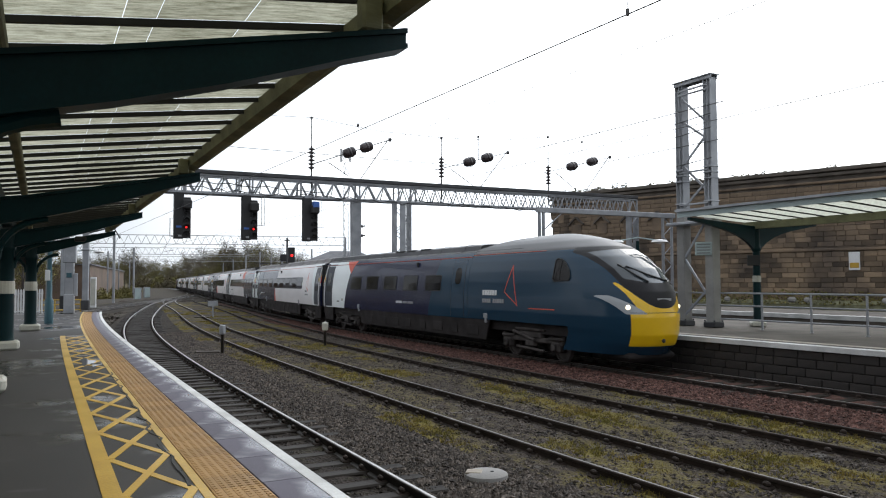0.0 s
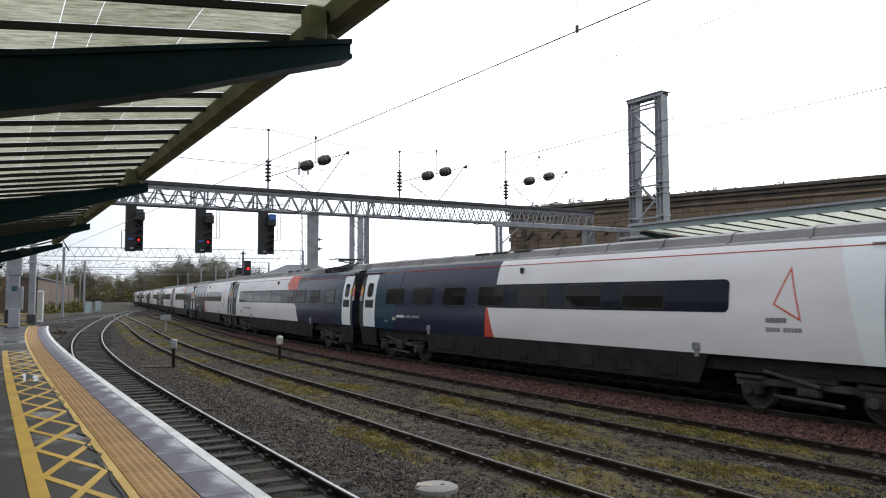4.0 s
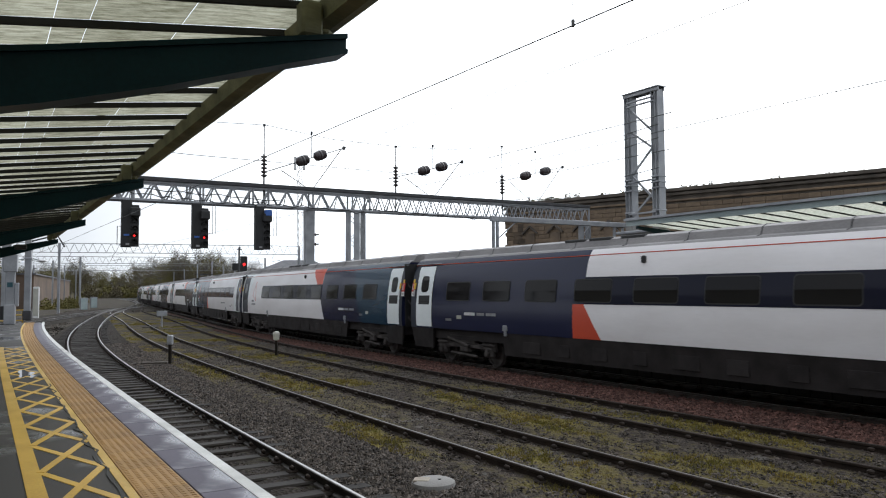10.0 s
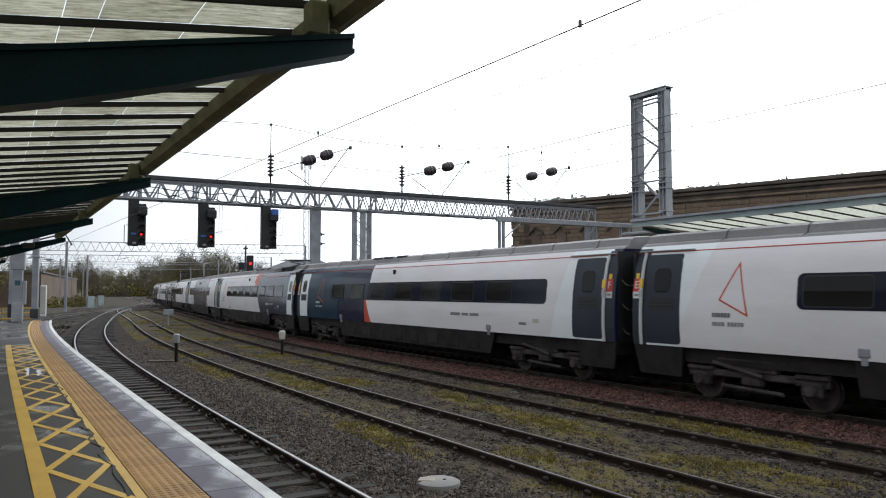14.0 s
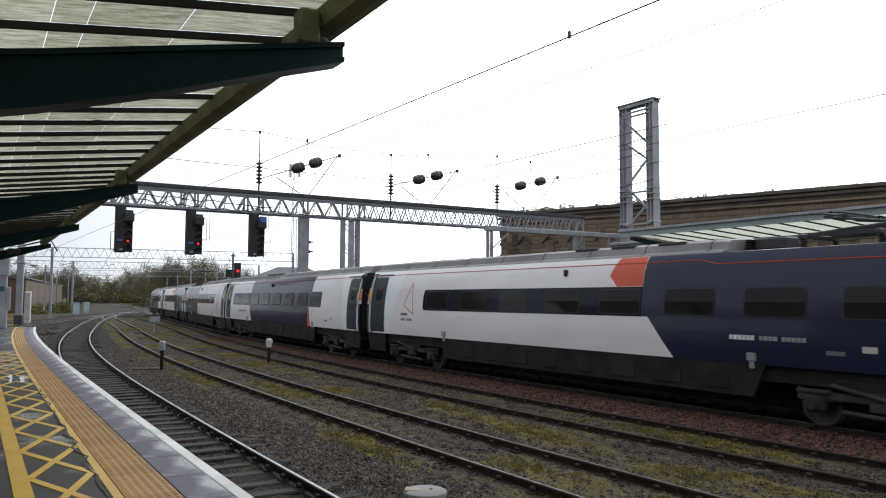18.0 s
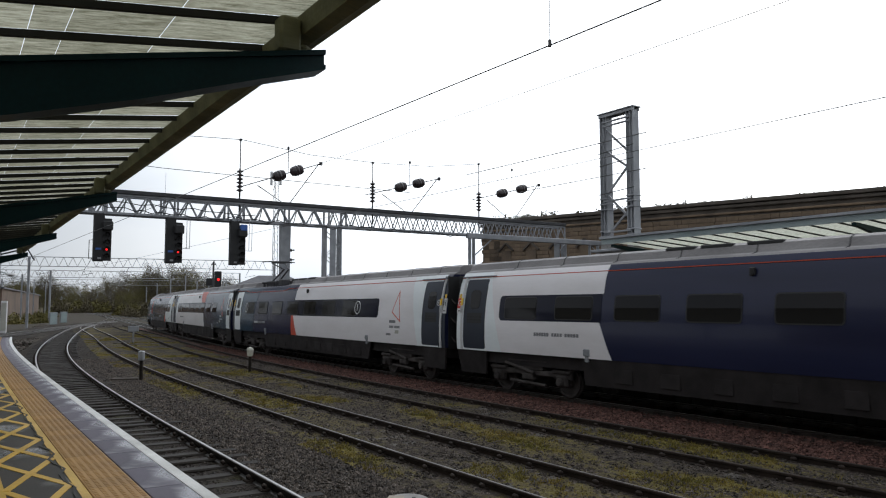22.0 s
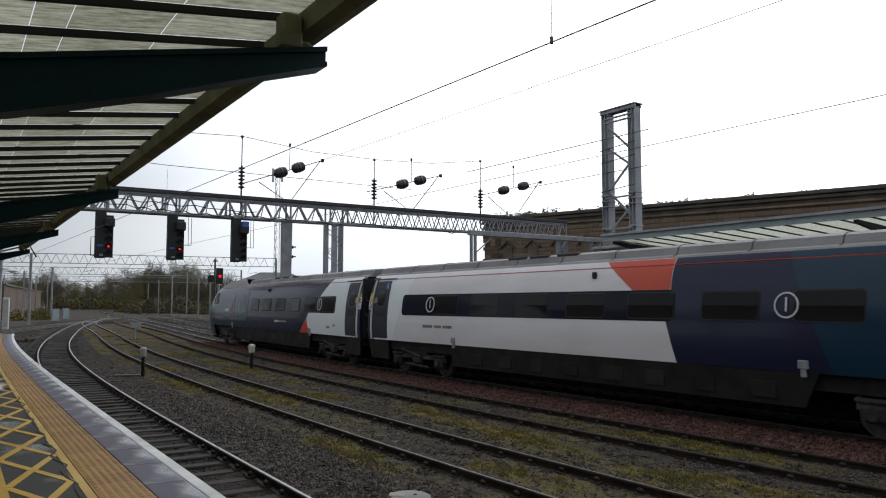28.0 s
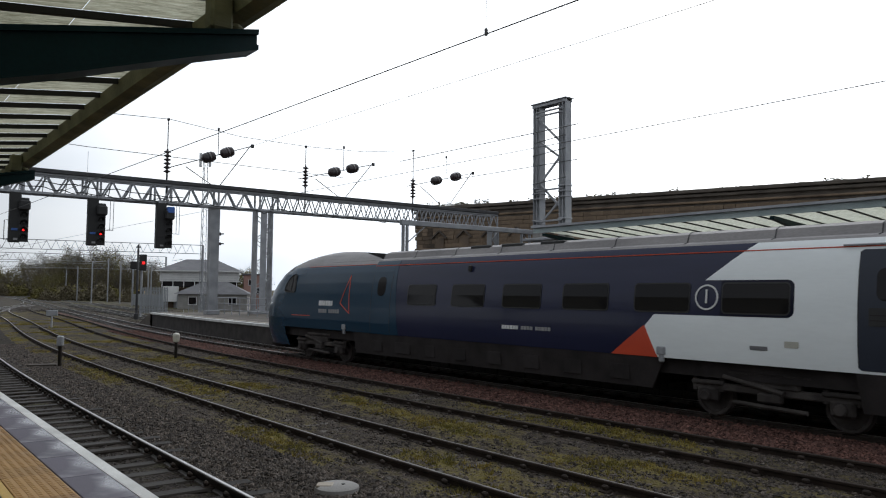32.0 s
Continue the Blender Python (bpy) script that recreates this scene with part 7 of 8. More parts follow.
po_.lathe([(0.06, 0), (0.06, 0.02), (0.03, 0.03)], (0, 0, 0), 8)
me_post = fixed(po_.mesh("post", M["galv"]))
for s in np.arange(-3.0, 66.0, 1.75):
    part("post", me_post, None, rl, m=pose(*on(FAR, s, 4.1), PLAT if s < 58 else PLAT - (s - 58) * 0.16))
for z in (2.08, 1.66, 1.2):
    part("rail", swept(FAR, [(4.1 + 0.034 * math.cos(t), z + 0.034 * math.sin(t)) for t in np.linspace(0, 2 * math.pi, 7)[:-1]], -3, 58, 1.75), M["galv"], rl)

# third platform beyond, and the great stone wall
p3 = thing("platform_3", "grey paved platform below the stone wall", "platform", kind="structure")
part("platform_body", swept(FAR, [(15.6, -0.4), (15.6, PLAT - 0.02), (21.5, PLAT - 0.02), (21.5, -0.4)], -40, 40, 4), M["asphalt_far"], p3)
part("edge_line", swept(FAR, [(15.55, 0.7), (15.55, PLAT), (15.95, PLAT), (15.95, 0.7)], -40, 40, 4), M["coping"], p3, "white painted platform edge")

# the great sandstone wall behind the station
WA, WB = np.array((-3.2, 83.9)), np.array((62.0, 41.6))
WD = (WB - WA) / np.linalg.norm(WB - WA)
WN = np.array((WD[1], -WD[0]))
WL = float(np.linalg.norm(WB - WA))
W_RZ = math.degrees(math.atan2(WD[1], WD[0]))
wall = thing("wall_station", "high sooty sandstone station wall with string course and weeds", "wall", kind="structure", at=(WA[0], WA[1], 0), rz=W_RZ)
WH = 12.0
core = Shape()
core.box((WL / 2, 0.9, WH / 2 - 0.3), (WL, 1.5, WH), None, 0.0)
part("wall_core", core, M["mortar"], wall)
ret = Shape()
ret.box((0.75, 12.0, WH / 2 - 0.3), (1.5, 21.0, WH), None, 0.0)
part("wall_return", ret, M["masonry"], wall)
for nm, z, d, h in (("coping", WH - 0.15, 0.42, 0.34), ("cornice", WH - 0.55, 0.28, 0.28), ("string_course", WH - 1.15, 0.2, 0.2), ("string_course", 5.1, 0.16, 0.24)):
    c = Shape()
    c.box((WL / 2, 0.15 - d / 2, z), (WL + 0.4, d + 0.1, h), None, 0.05)
    part(nm, c, M["mortar"] if nm != "string_course" else M["masonry"], wall)
rs_w = np.random.RandomState(41)
stone_me = []
for w_, h_ in ((0.7, 0.42), (1.0, 0.42), (1.35, 0.42)):
    q = Shape()
    q.box((0, 0, 0), (w_, 0.16, h_), None, 0.03)
    stone_me.append((w_, fixed(q.mesh("stone", M["masonry"]))))
rest = Shape()
made = 0
z = 10.35
while z > 0.2:
    x = -0.2 + rs_w.rand() * 0.4
    while x < WL - 1.2:
        w_, me = stone_me[rs_w.choice(3, p=(0.35, 0.4, 0.25))]
        y = 0.13 + rs_w.uniform(-0.025, 0.025)
        if made < 300 and 2 < x < 40 and z > 6.2:
            part("stone", me, None, wall, m=pose(x + w_ / 2, y, z))
            made += 1
        elif x < 48:
            rest.box((x + w_ / 2, y, z), (w_, 0.16, 0.42), None, 0.03)
        x += w_ + 0.014
    z -= 0.434
ob = part("stonework", rest, M["masonry"], wall, "coursed sooty sandstone blocks")
ob["kind"] = "stuff"
island_tone(M["masonry"], 0.45, 1.5)
for k in range(12):
    x = 3.2 + k * 3.15
    g_ = Shape()
    for sg in (-1, 1):
        g_.beam((x + sg * 0.95, -0.06, 8.55), (x, -0.06, 9.35), 0.3, 0.16)
    part("gabled_niche", g_, M["mortar"], wall)
    n_ = Shape()
    n_.box((x, 0.02, 8.0), (1.2, 0.16, 1.1), None, 0.02)
    part("niche_stone", n_, M["masonry"], wall)
nt = Shape()
nt.box((30.2, -0.02, 4.1), (0.85, 0.06, 1.5), None, 0.02)
ntp = part("wall_notice", nt, M["letter"], wall, "white and yellow warning notice")
n2 = Shape()
n2.box((30.2, -0.06, 3.75), (0.7, 0.03, 0.42), None, 0.01)
part("notice_panel", n2, M["yline"], ntp)
weed = Shape()
rw = np.random.RandomState(8)
for k in range(60):
    x = rw.uniform(0, 45) if k % 3 else rw.uniform(0, 9)
    hh = 0.12 + (0.55 if x < 10 else 0.3) * rw.rand() ** 2
    for _ in range(9):
        a = rw.rand() * 6.28
        t_ = Vector((x + 0.35 * math.cos(a), 0.4 + 0.3 * math.sin(a), WH + hh * rw.rand()))
        weed.beam((x, 0.4, WH), t_, 0.02, 0.02)
        weed.box(tuple(t_), (0.12, 0.1, 0.08))
wo = part("weeds", weed, M["leaf_a"], wall, "dry weeds along the wall top")
wo["kind"] = "stuff"
part("embankment_moss", Shape().box((22, -1.4, 0.2), (44, 1.2, 1.3), None, 0.3), M["mossy"], wall, "mossy bank at the wall foot")
wf_ = Shape()
for k in range(5200):
    x = rw.uniform(0, 46)
    c_ = Vector((x, rw.uniform(-2.3, -0.7), 0.55 + rw.rand() ** 1.6 * (1.0 + 0.9 * noise.noise(Vector((x * 0.35, 0, 3))))))
    u_, v_ = Vector(rw.normal(0, 1, 3)).normalized() * rw.uniform(0.05, 0.15), Vector(rw.normal(0, 1, 3)).normalized() * rw.uniform(0.05, 0.15)
    wf_.add([c_ - u_, c_ + v_, c_ + u_, c_ - v_], [(0, 1, 2, 3)])
wfo = part("wall_foot_weeds", wf_, M["leaf_b"], wall, "yellow-brown weeds along the wall foot")
wfo["kind"] = "stuff"
for x, w_ in ((20.5, 0.5), (26.0, 0.7), (27.2, 0.5), (33.0, 0.6)):
    part("boulder", Shape().box((x, -2.4, 0.9), (w_, 0.4, 0.45), None, 0.14), M["concrete"], wall)

# unseen wall added behind the island platform, for dark reflections in the train
back = thing("wall_behind", "unseen sandstone wall added behind the island platform", "wall", kind="structure")
part("wall_core", Shape().box((0, 0, 3.9), (1.0, 46.0, 8.8), pose(-19.5, -11.0, 0, 0, 0, 4.0), 0.05), M["masonry"], back)
part("coping", Shape().box((0, 0, 8.45), (1.4, 46.2, 0.4), pose(-19.5, -11.0, 0, 0, 0, 4.0), 0.05), M["mortar"], back)

# ---------------------------------------------------------------- small things among the tracks
def marker(name, x, y, top, label, head, post_m):
    t = thing(name, label, "marker post", "marker posts", at=(x, y, -0.16))
    p = Shape()
    p.box((0, 0, top / 2), (0.10, 0.10, top), None, 0.015)
    part("post", p, post_m, t)
    h = Shape()
    if head == "cap":
        h.box((0, 0, top - 0.1), (0.2, 0.18, 0.34), None, 0.03)
    elif head == "round":
        h.lathe([(0.05, -0.3), (0.12, -0.26), (0.14, -0.02), (0.11, 0.05), (0.0, 0.08)], (0, 0, top), 12)
    else:
        h.box((0, 0, top - 0.2), (0.8, 0.12, 0.42), None, 0.03)
    part("head", h, M["galv"] if head != "round" else M["cream"], t)
    return t


marker("marker_post", -13.15, 26.25, 1.0, "short timber post with a grey cap between the tracks", "cap", M["sleeper"])
marker("marker_post", -10.42, 29.85, 0.95, "short dark post with a round white head between the tracks", "round", M["sleeper"])
marker("marker_post", -27.6, 53.5, 1.25, "grey equipment box on a short post between the tracks", "box", M["galv"])
sb = Shape()
sb.box((0, 0, 0), (0.9, 0.3, 0.08), pose(-13.75, 26.3, -0.1, 0, 0, 20), 0.02)
tagged(part("concrete_slab", sb, M["asphalt_far"]), "loose pale concrete slab beside a post", "slab")
sb = Shape()
sb.box((0, 0, 0), (1.1, 0.5, 0.1), pose(-28.0, 52.6, -0.1, 0, 0, 20), 0.02)
tagged(part("concrete_slab", sb, M["asphalt_far"]), "loose pale concrete slab beside an equipment box", "slab")
cv = Shape()
cv.lathe([(0.0, 0.03), (0.24, 0.025), (0.29, 0.0), (0.30, -0.05)], (-1.29, 10.2, -0.08), 20)
cvt = tagged(part("inspection_cover", cv, M["concrete"], smooth=True), "round pale concrete inspection cover in the ballast", "cover")
kb = Shape()
kb.lathe([(0.025, 0), (0.025, 0.012), (0.0, 0.013)], (-1.21, 10.2, -0.055), 10)
part("lifting_eye", kb, M["black"], cvt)
kp = Shape()
kp.box((-1.45, 10.18, -0.06), (0.22, 0.2, 0.03), None, 0.01)
part("rust_stain_plate", kp, M["buff"], cvt)

# ---------------------------------------------------------------- things on the near platform's end
def lamp_column(x, y, label, h, blue):
    t = thing("lamp_post", label, "lamp post", at=(x, y, PLAT))
    p = Shape()
    p.lathe([(0.16, 0), (0.16, 0.9), (0.11, 1.0), (0.09, 2.2), (0.07, h)], (0, 0, 0), 12)
    part("post", p, M["green"] if not blue else M["blue_post"], t, smooth=True)
    if blue:
        w = Shape()
        w.box((0.0, -0.11, 1.9), (0.22, 0.03, 0.42), None, 0.01)
        part("sign_plate", w, M["letter"], t)
    a = Shape()
    a.tube([(-0.9, 0, h), (0, 0, h + 0.15), (0.9, 0, h)], 0.03, 6)
    part("arm", a, M["paleblue"], t)
    for sg in (-1, 1):
        l_ = Shape()
        l_.lathe([(0.0, 0.12), (0.28, 0.08), (0.34, 0.0), (0.0, -0.08)], (sg * 0.9, 0, h - 0.05), 12)
        part("lantern", l_, M["letter"], t, smooth=True)
    return t


M["pink_brick"] = mat("pink_brick", (0.42, 0.25, 0.21), (0.33, 0.20, 0.17), 0.8, 0.85, bump=0.2, grain=20)
M["blue_post"] = mat("teal_post_paint", (0.02, 0.085, 0.11), (0.015, 0.065, 0.085), 1.5, 0.45, bump=0.05, grain=30)
lamp_column(-20.64, 26.54, "teal lamp post with a small white plate", 4.6, True)
lamp_column(-31.3, 43.6, "dark teal lamp post at the platform end", 3.6, False)
lamp_column(2.35, 33.1, "pale green twin-armed lamp post on the far platform", 3.3, False)
pm = thing("catenary_mast", "stout galvanised catenary mast at the platform end", "catenary mast", at=(-29.4, 40.95, PLAT), rz=25)
part("mast", Shape().box((0, 0, 3.2), (0.34, 0.34, 6.4), None, 0.03), M["galv"], pm)
part("mast_base", Shape().box((0, 0, 0.28), (0.44, 0.44, 0.56), None, 0.03), M["dark_steel"], pm)
part("collar", Shape().box((0, 0, 3.6), (0.44, 0.40, 0.12), None, 0.02), M["galv"], pm)
part("bracket", Shape().tube([(0.1, 0, 4.6), (1.5, 0, 5.0), (1.9, 0, 4.3)], 0.05, 6), M["dark_steel"], pm)
gc = thing("equipment_column", "pale grey steel equipment column on the platform", "equipment cabinet", at=(-26.45, 35.53, PLAT), rz=30)
for c_, s_ in (((0, 0, 1.35), (0.42, 0.4, 2.7)), ((0, 0, 3.1), (0.62, 0.5, 0.9)), ((0, 0, 0.5), (0.5, 0.45, 1.0)), ((0.3, -0.1, 1.5), (0.2, 0.2, 1.2))):
    b = Shape()
    b.box(c_, s_, None, 0.03)
    part("housing", b, M["galv"], gc)
b = Shape()
b.box((0, -0.22, 2.0), (0.25, 0.03, 0.25), None, 0.01)
part("green_plate", b, M["blue_post"], gc)
wc = thing("relay_cabinet", "tall narrow white cabinet at the platform end", "cabinet", at=(-30.95, 43.9, PLAT), rz=30)
b = Shape()
b.box((0, 0, 0.98), (0.34, 0.4, 1.96), None, 0.03)
part("cabinet_body", b, M["letter"], wc)
b = Shape()
b.box((0.0, -0.21, 1.0), (0.28, 0.02, 1.7), None, 0.01)
part("cabinet_door", b, M["cream"], wc)
part("edge_line", swept(EDGE, [(-9.5, 0.7), (-9.5, PLAT + 0.004), (-9.2, PLAT + 0.004), (-9.2, 0.7)], 4, S_END, 1.0), M["coping"], plat, "white painted rear edge")

T0 = line(-17.0, 0.41, -0.0003, -0.0003, -0.0003, -0.0003)
ob = ribbon("ballast_bed_5", T0, 20, 140, 2.0, spread(-4.5, 3.0, 8, -0.16), M["bed1"], None, "", 0.02, moss_thin)
tagged(ob, "weathered ballast behind the platform", "ballast", kind="structure")
build_track("track_5", T0, 20, 150, 0.7, SL_WOOD, M["rail"], "running line behind the island platform", 40, 110, False)

T6 = (T4[0] + np.stack([np.cos(T4[1]), np.sin(T4[1])], 1) * 4.6, T4[1])
T7 = (T4[0] + np.stack([np.cos(T4[1]), np.sin(T4[1])], 1) * 9.4, T4[1])
build_track("track_6", T6, 66, 390, 0.9, SL_WOOD, M["rail"], "running line in the station throat", 70, 150, False)
build_track("track_7", T7, 68, 390, 0.9, SL_WOOD, M["rail"], "running line in the station throat", 72, 150, False)
stones("loose_ballast", T4, 44, 130, -14, 14, 16000, 0.07, M["stone"], "rough brown ballast of the station throat", -0.19, 21)


def fence(name, p0, p1, h, z, label, m_, pale_w=0.07, pitch=0.16):
    f = thing(name, label, "fence")
    p0, p1 = np.array(p0), np.array(p1)
    d = p1 - p0
    L_ = float(np.linalg.norm(d))
    a = math.degrees(math.atan2(d[1], d[0]))
    pl = Shape()
    pl.plate([(-pale_w / 2, 0, 0), (pale_w / 2, 0, 0), (pale_w / 2, 0, h - 0.08), (0, 0, h), (-pale_w / 2, 0, h - 0.08)], (0, 0.02, 0))
    me = fixed(pl.mesh("pale", m_))
    n_ = min(300, int(L_ / pitch))
    for i in range(n_):
        q = p0 + d * (i + 0.5) / n_
        part("pale", me, None, f, m=pose(q[0], q[1], z, 0, 0, a))
    for zz in (0.35, h - 0.35):
        b = Shape()
        b.beam((*p0, z + zz), (*p1, z + zz), 0.05, 0.06)
        part("rail", b, m_, f)
    return f


fence("palisade_fence", (-45.0, 38.5), (-37.0, 47.0), 1.9, 0.2, "white painted paling fence beyond the rear track", M["letter"], 0.11, 0.16)
yb = thing("safety_barrier", "yellow tubular safety barrier by the track", "barrier")
for k in range(5):
    b = Shape()
    x, y = -39.2 + k * 0.55, 48.2 + k * 0.7
    b.tube([(x, y, -0.2), (x, y, 1.3)], 0.05, 6)
    part("post", b, M["plant_yellow"], yb)
for z in (0.5, 0.9, 1.25):
    b = Shape()
    b.tube([(-39.2, 48.2, z), (-37.0, 51.0, z)], 0.05, 6)
    part("rail", b, M["plant_yellow"], yb)


def house(name, label, x, y, rz, w, d, h, wall_m, roof, wins=(), storey=0.0):
    """Building with walls, roof, and windows with frames."""
    t = thing(name, label, "building", at=(x, y, -0.4), rz=rz)
    b = Shape()
    b.box((0, 0, h / 2), (w, d, h), None, 0.02)
    part("wall", b, wall_m, t)
    r = Shape()
    if roof > 0:
        o = 0.5
        r.add([(-w / 2 - o, -d / 2 - o, h), (w / 2 + o, -d / 2 - o, h), (w / 2 + o, d / 2 + o, h), (-w / 2 - o, d / 2 + o, h), (-w / 4, 0, h + roof), (w / 4, 0, h + roof)], [(3, 2, 1, 0), (0, 1, 5, 4), (1, 2, 5), (2, 3, 4, 5), (3, 0, 4)])
        part("roof", r, M["slate"], t, "grey slate hipped roof")
    else:
        r.box((0, 0, h + 0.12), (w + 0.5, d + 0.5, 0.26), None, 0.04)
        part("roof", r, M["slate"], t)
    for wx, wz, ww, wh in wins:
        f = Shape()
        f.box((wx, -d / 2 - 0.02, wz), (ww + 0.14, 0.06, wh + 0.14), None, 0.01)
        wf = part("window", f, M["letter"], t)
        g_ = Shape()
        g_.box((wx, -d / 2 - 0.06, wz), (ww, 0.03, wh), None, 0.005)
        part("pane", g_, M["glass"], wf)
    return t


shed = thing("brick_shed", "long low brown brick railway shed", "building")
sp0, sp1 = np.array((-86.9, 122.2)), np.array((-130.0, 198.0))
sdir = (sp1 - sp0) / np.linalg.norm(sp1 - sp0)
sout = np.array((-sdir[1], sdir[0]))
sh_ = Shape()
sq = [sp0, sp1, sp1 + sout * 12, sp0 + sout * 12]
sh_.add([(*q, -0.45) for q in sq] + [(*q, 5.7) for q in sq], [(3, 2, 1, 0), (4, 5, 6, 7), (0, 1, 5, 4), (1, 2, 6, 5), (2, 3, 7, 6), (3, 0, 4, 7)])
part("wall", sh_, M["brick"], shed)
sr_ = Shape()
so = [sp0 - sdir * 0.3 - sout * 0.3, sp1 + sdir * 0.3 - sout * 0.3, sp1 + sdir * 0.3 + sout * 12.3, sp0 - sdir * 0.3 + sout * 12.3]
sr_.add([(*q, 5.7) for q in so] + [(*q, 5.95) for q in so], [(3, 2, 1, 0), (4, 5, 6, 7), (0, 1, 5, 4), (1, 2, 6, 5), (2, 3, 7, 6), (3, 0, 4, 7)])
part("roof", sr_, M["slate"], shed)
house("brick_hut", "red-brown brick railway hut behind the paling fence", -56.0, 61.5, 38, 7.0, 6.0, 4.7, M["brick"], 0, [(1.5, 2.6, 1.2, 1.2)])
house("warehouse", "pale flat-roofed warehouse behind the shed", -188.0, 271.0, 34, 11.0, 12.0, 9.2, M["render_white"], 0)
lh = thing("lineside_cabinet", "pale grey lineside equipment cabinet", "cabinet", "lineside cabinets", at=(-71.0, 112.0, -0.3), rz=40)
part("cabinet_body", Shape().box((0, 0, 1.0), (1.1, 0.8, 2.0), None, 0.05), M["galv"], lh)
part("cabinet_door", Shape().box((0, -0.42, 1.0), (0.9, 0.04, 1.7), None, 0.02), M["paleblue"], lh)
copy_thing(lh, pose(-78.0, 126.0, -0.3, 0, 0, 40))

# signal cabin: white upper storey over a recessed dark lower one, under a low hipped roof
sc = thing("signal_box", "white signal cabin with grey hipped slate roof", "building", at=(-43.0, 133.5, -1.0), rz=16)
part("lower_wall", Shape().box((0, 0, 2.0), (11.6, 7.0, 4.4), None, 0.05), M["brick"], sc, "shaded brick lower storey")
part("window_strip", Shape().box((0, -0.2, 4.75), (12.6, 7.6, 1.0), None, 0.02), M["glass"], sc, "dark strip of cabin windows")
for k in range(8):
    part("mullion", Shape().box((-6.1 + 12.2 * k / 7, -4.03, 4.75), (0.14, 0.06, 1.0)), M["render_white"], sc)
part("upper_wall", Shape().box((0, 0, 6.15), (13.0, 8.2, 1.8), None, 0.03), M["render_white"], sc, "white boarded upper storey")
for k in range(4):
    part("board_joint", Shape().box((0, -4.11, 5.55 + 0.4 * k), (12.9, 0.02, 0.03)), M["galv"], sc)
rf_ = Shape()
rf_.add([(-7.1, -4.7, 7.05), (7.1, -4.7, 7.05), (7.1, 4.7, 7.05), (-7.1, 4.7, 7.05), (-2.6, 0, 9.2), (2.6, 0, 9.2)], [(3, 2, 1, 0), (0, 1, 5, 4), (1, 2, 5), (2, 3, 4, 5), (3, 0, 4)])
part("roof", rf_, M["slate"], sc, "grey slate hipped roof")
part("fascia", Shape().box((0, -4.72, 7.02), (14.2, 0.08, 0.2)), M["letter"], sc)
part("stair_porch", Shape().box((-4.6, -4.4, 3.1), (2.4, 1.2, 2.6), None, 0.04), M["render_white"], sc, "white stair porch")
gh = thing("gabled_house", "low grey-roofed house before the signal cabin", "building", at=(-36.6, 121.0, -0.5), rz=10)
part("wall", Shape().box((0, 0, 1.35), (10.5, 6.0, 2.7), None, 0.03), M["concrete"], gh)
gr = Shape()
gr.add([(-5.8, -3.5, 2.65), (5.8, -3.5, 2.65), (5.8, 3.5, 2.65), (-5.8, 3.5, 2.65), (-2.0, 0, 4.6), (2.0, 0, 4.6)], [(3, 2, 1, 0), (0, 1, 5, 4), (1, 2, 5), (2, 3, 4, 5), (3, 0, 4)])
part("roof", gr, M["slate"], gh, "mossy grey slate roof")
for wx in (-3.0, 0.0, 3.0):
    wf = part("window", Shape().box((wx, -3.02, 1.6), (1.3, 0.08, 1.3), None, 0.01), M["letter"], gh)
    part("pane", Shape().box((wx, -3.07, 1.6), (1.1, 0.04, 1.1)), M["glass"], wf)
house("brick_annexe", "pink brick flat-roofed annexe beside the signal cabin", -33.9, 134.6, 16, 3.6, 6.0, 5.9, M["pink_brick"], 0, [(-0.6, 4.6, 0.7, 0.9), (0.8, 3.2, 0.7, 0.9)])
fence("palisade_fence", (-62.0, 150.0), (-37.0, 117.0), 2.3, -0.3, "grey galvanised palisade fence below the trees", M["palisade"], 0.2, 0.24)
fence("palisade_fence", (-27.4, 68.2), (-25.1, 69.0), 2.4, 0.5, "grey palisade gate at the far platform's end", M["palisade"], 0.1, 0.13)
for x, y, l_ in ((-66.0, 168.0, "yellow track maintenance machine"), (-60.0, 170.0, "yellow track maintenance machine with dark cab")):
    t = thing("track_machine", l_ + " parked beyond the junction", "rail vehicle", at=(x, y, -0.2), rz=10)
    b = Shape()
    b.box((0, 0, 1.5), (4.0, 2.2, 1.3), None, 0.15)
    b.box((-1.2, 0, 2.5), (1.5, 2.1, 0.9), None, 0.15)
    part("machine_body", b, M["plant_yellow"], t)
    b = Shape()
    b.box((-1.2, -1.06, 2.45), (1.1, 0.06, 0.6), None, 0.03)
    part("cab_window", b, M["glass"], t)
    for dx in (-1.3, 1.3):
        b = Shape()
        b.lathe([(0.1, -0.06), (0.42, -0.05), (0.42, 0.06), (0.1, 0.08)], (dx, -0.8, 0.5), 14, (0, -1, 0))
        part("wheel", b, M["black"], t)

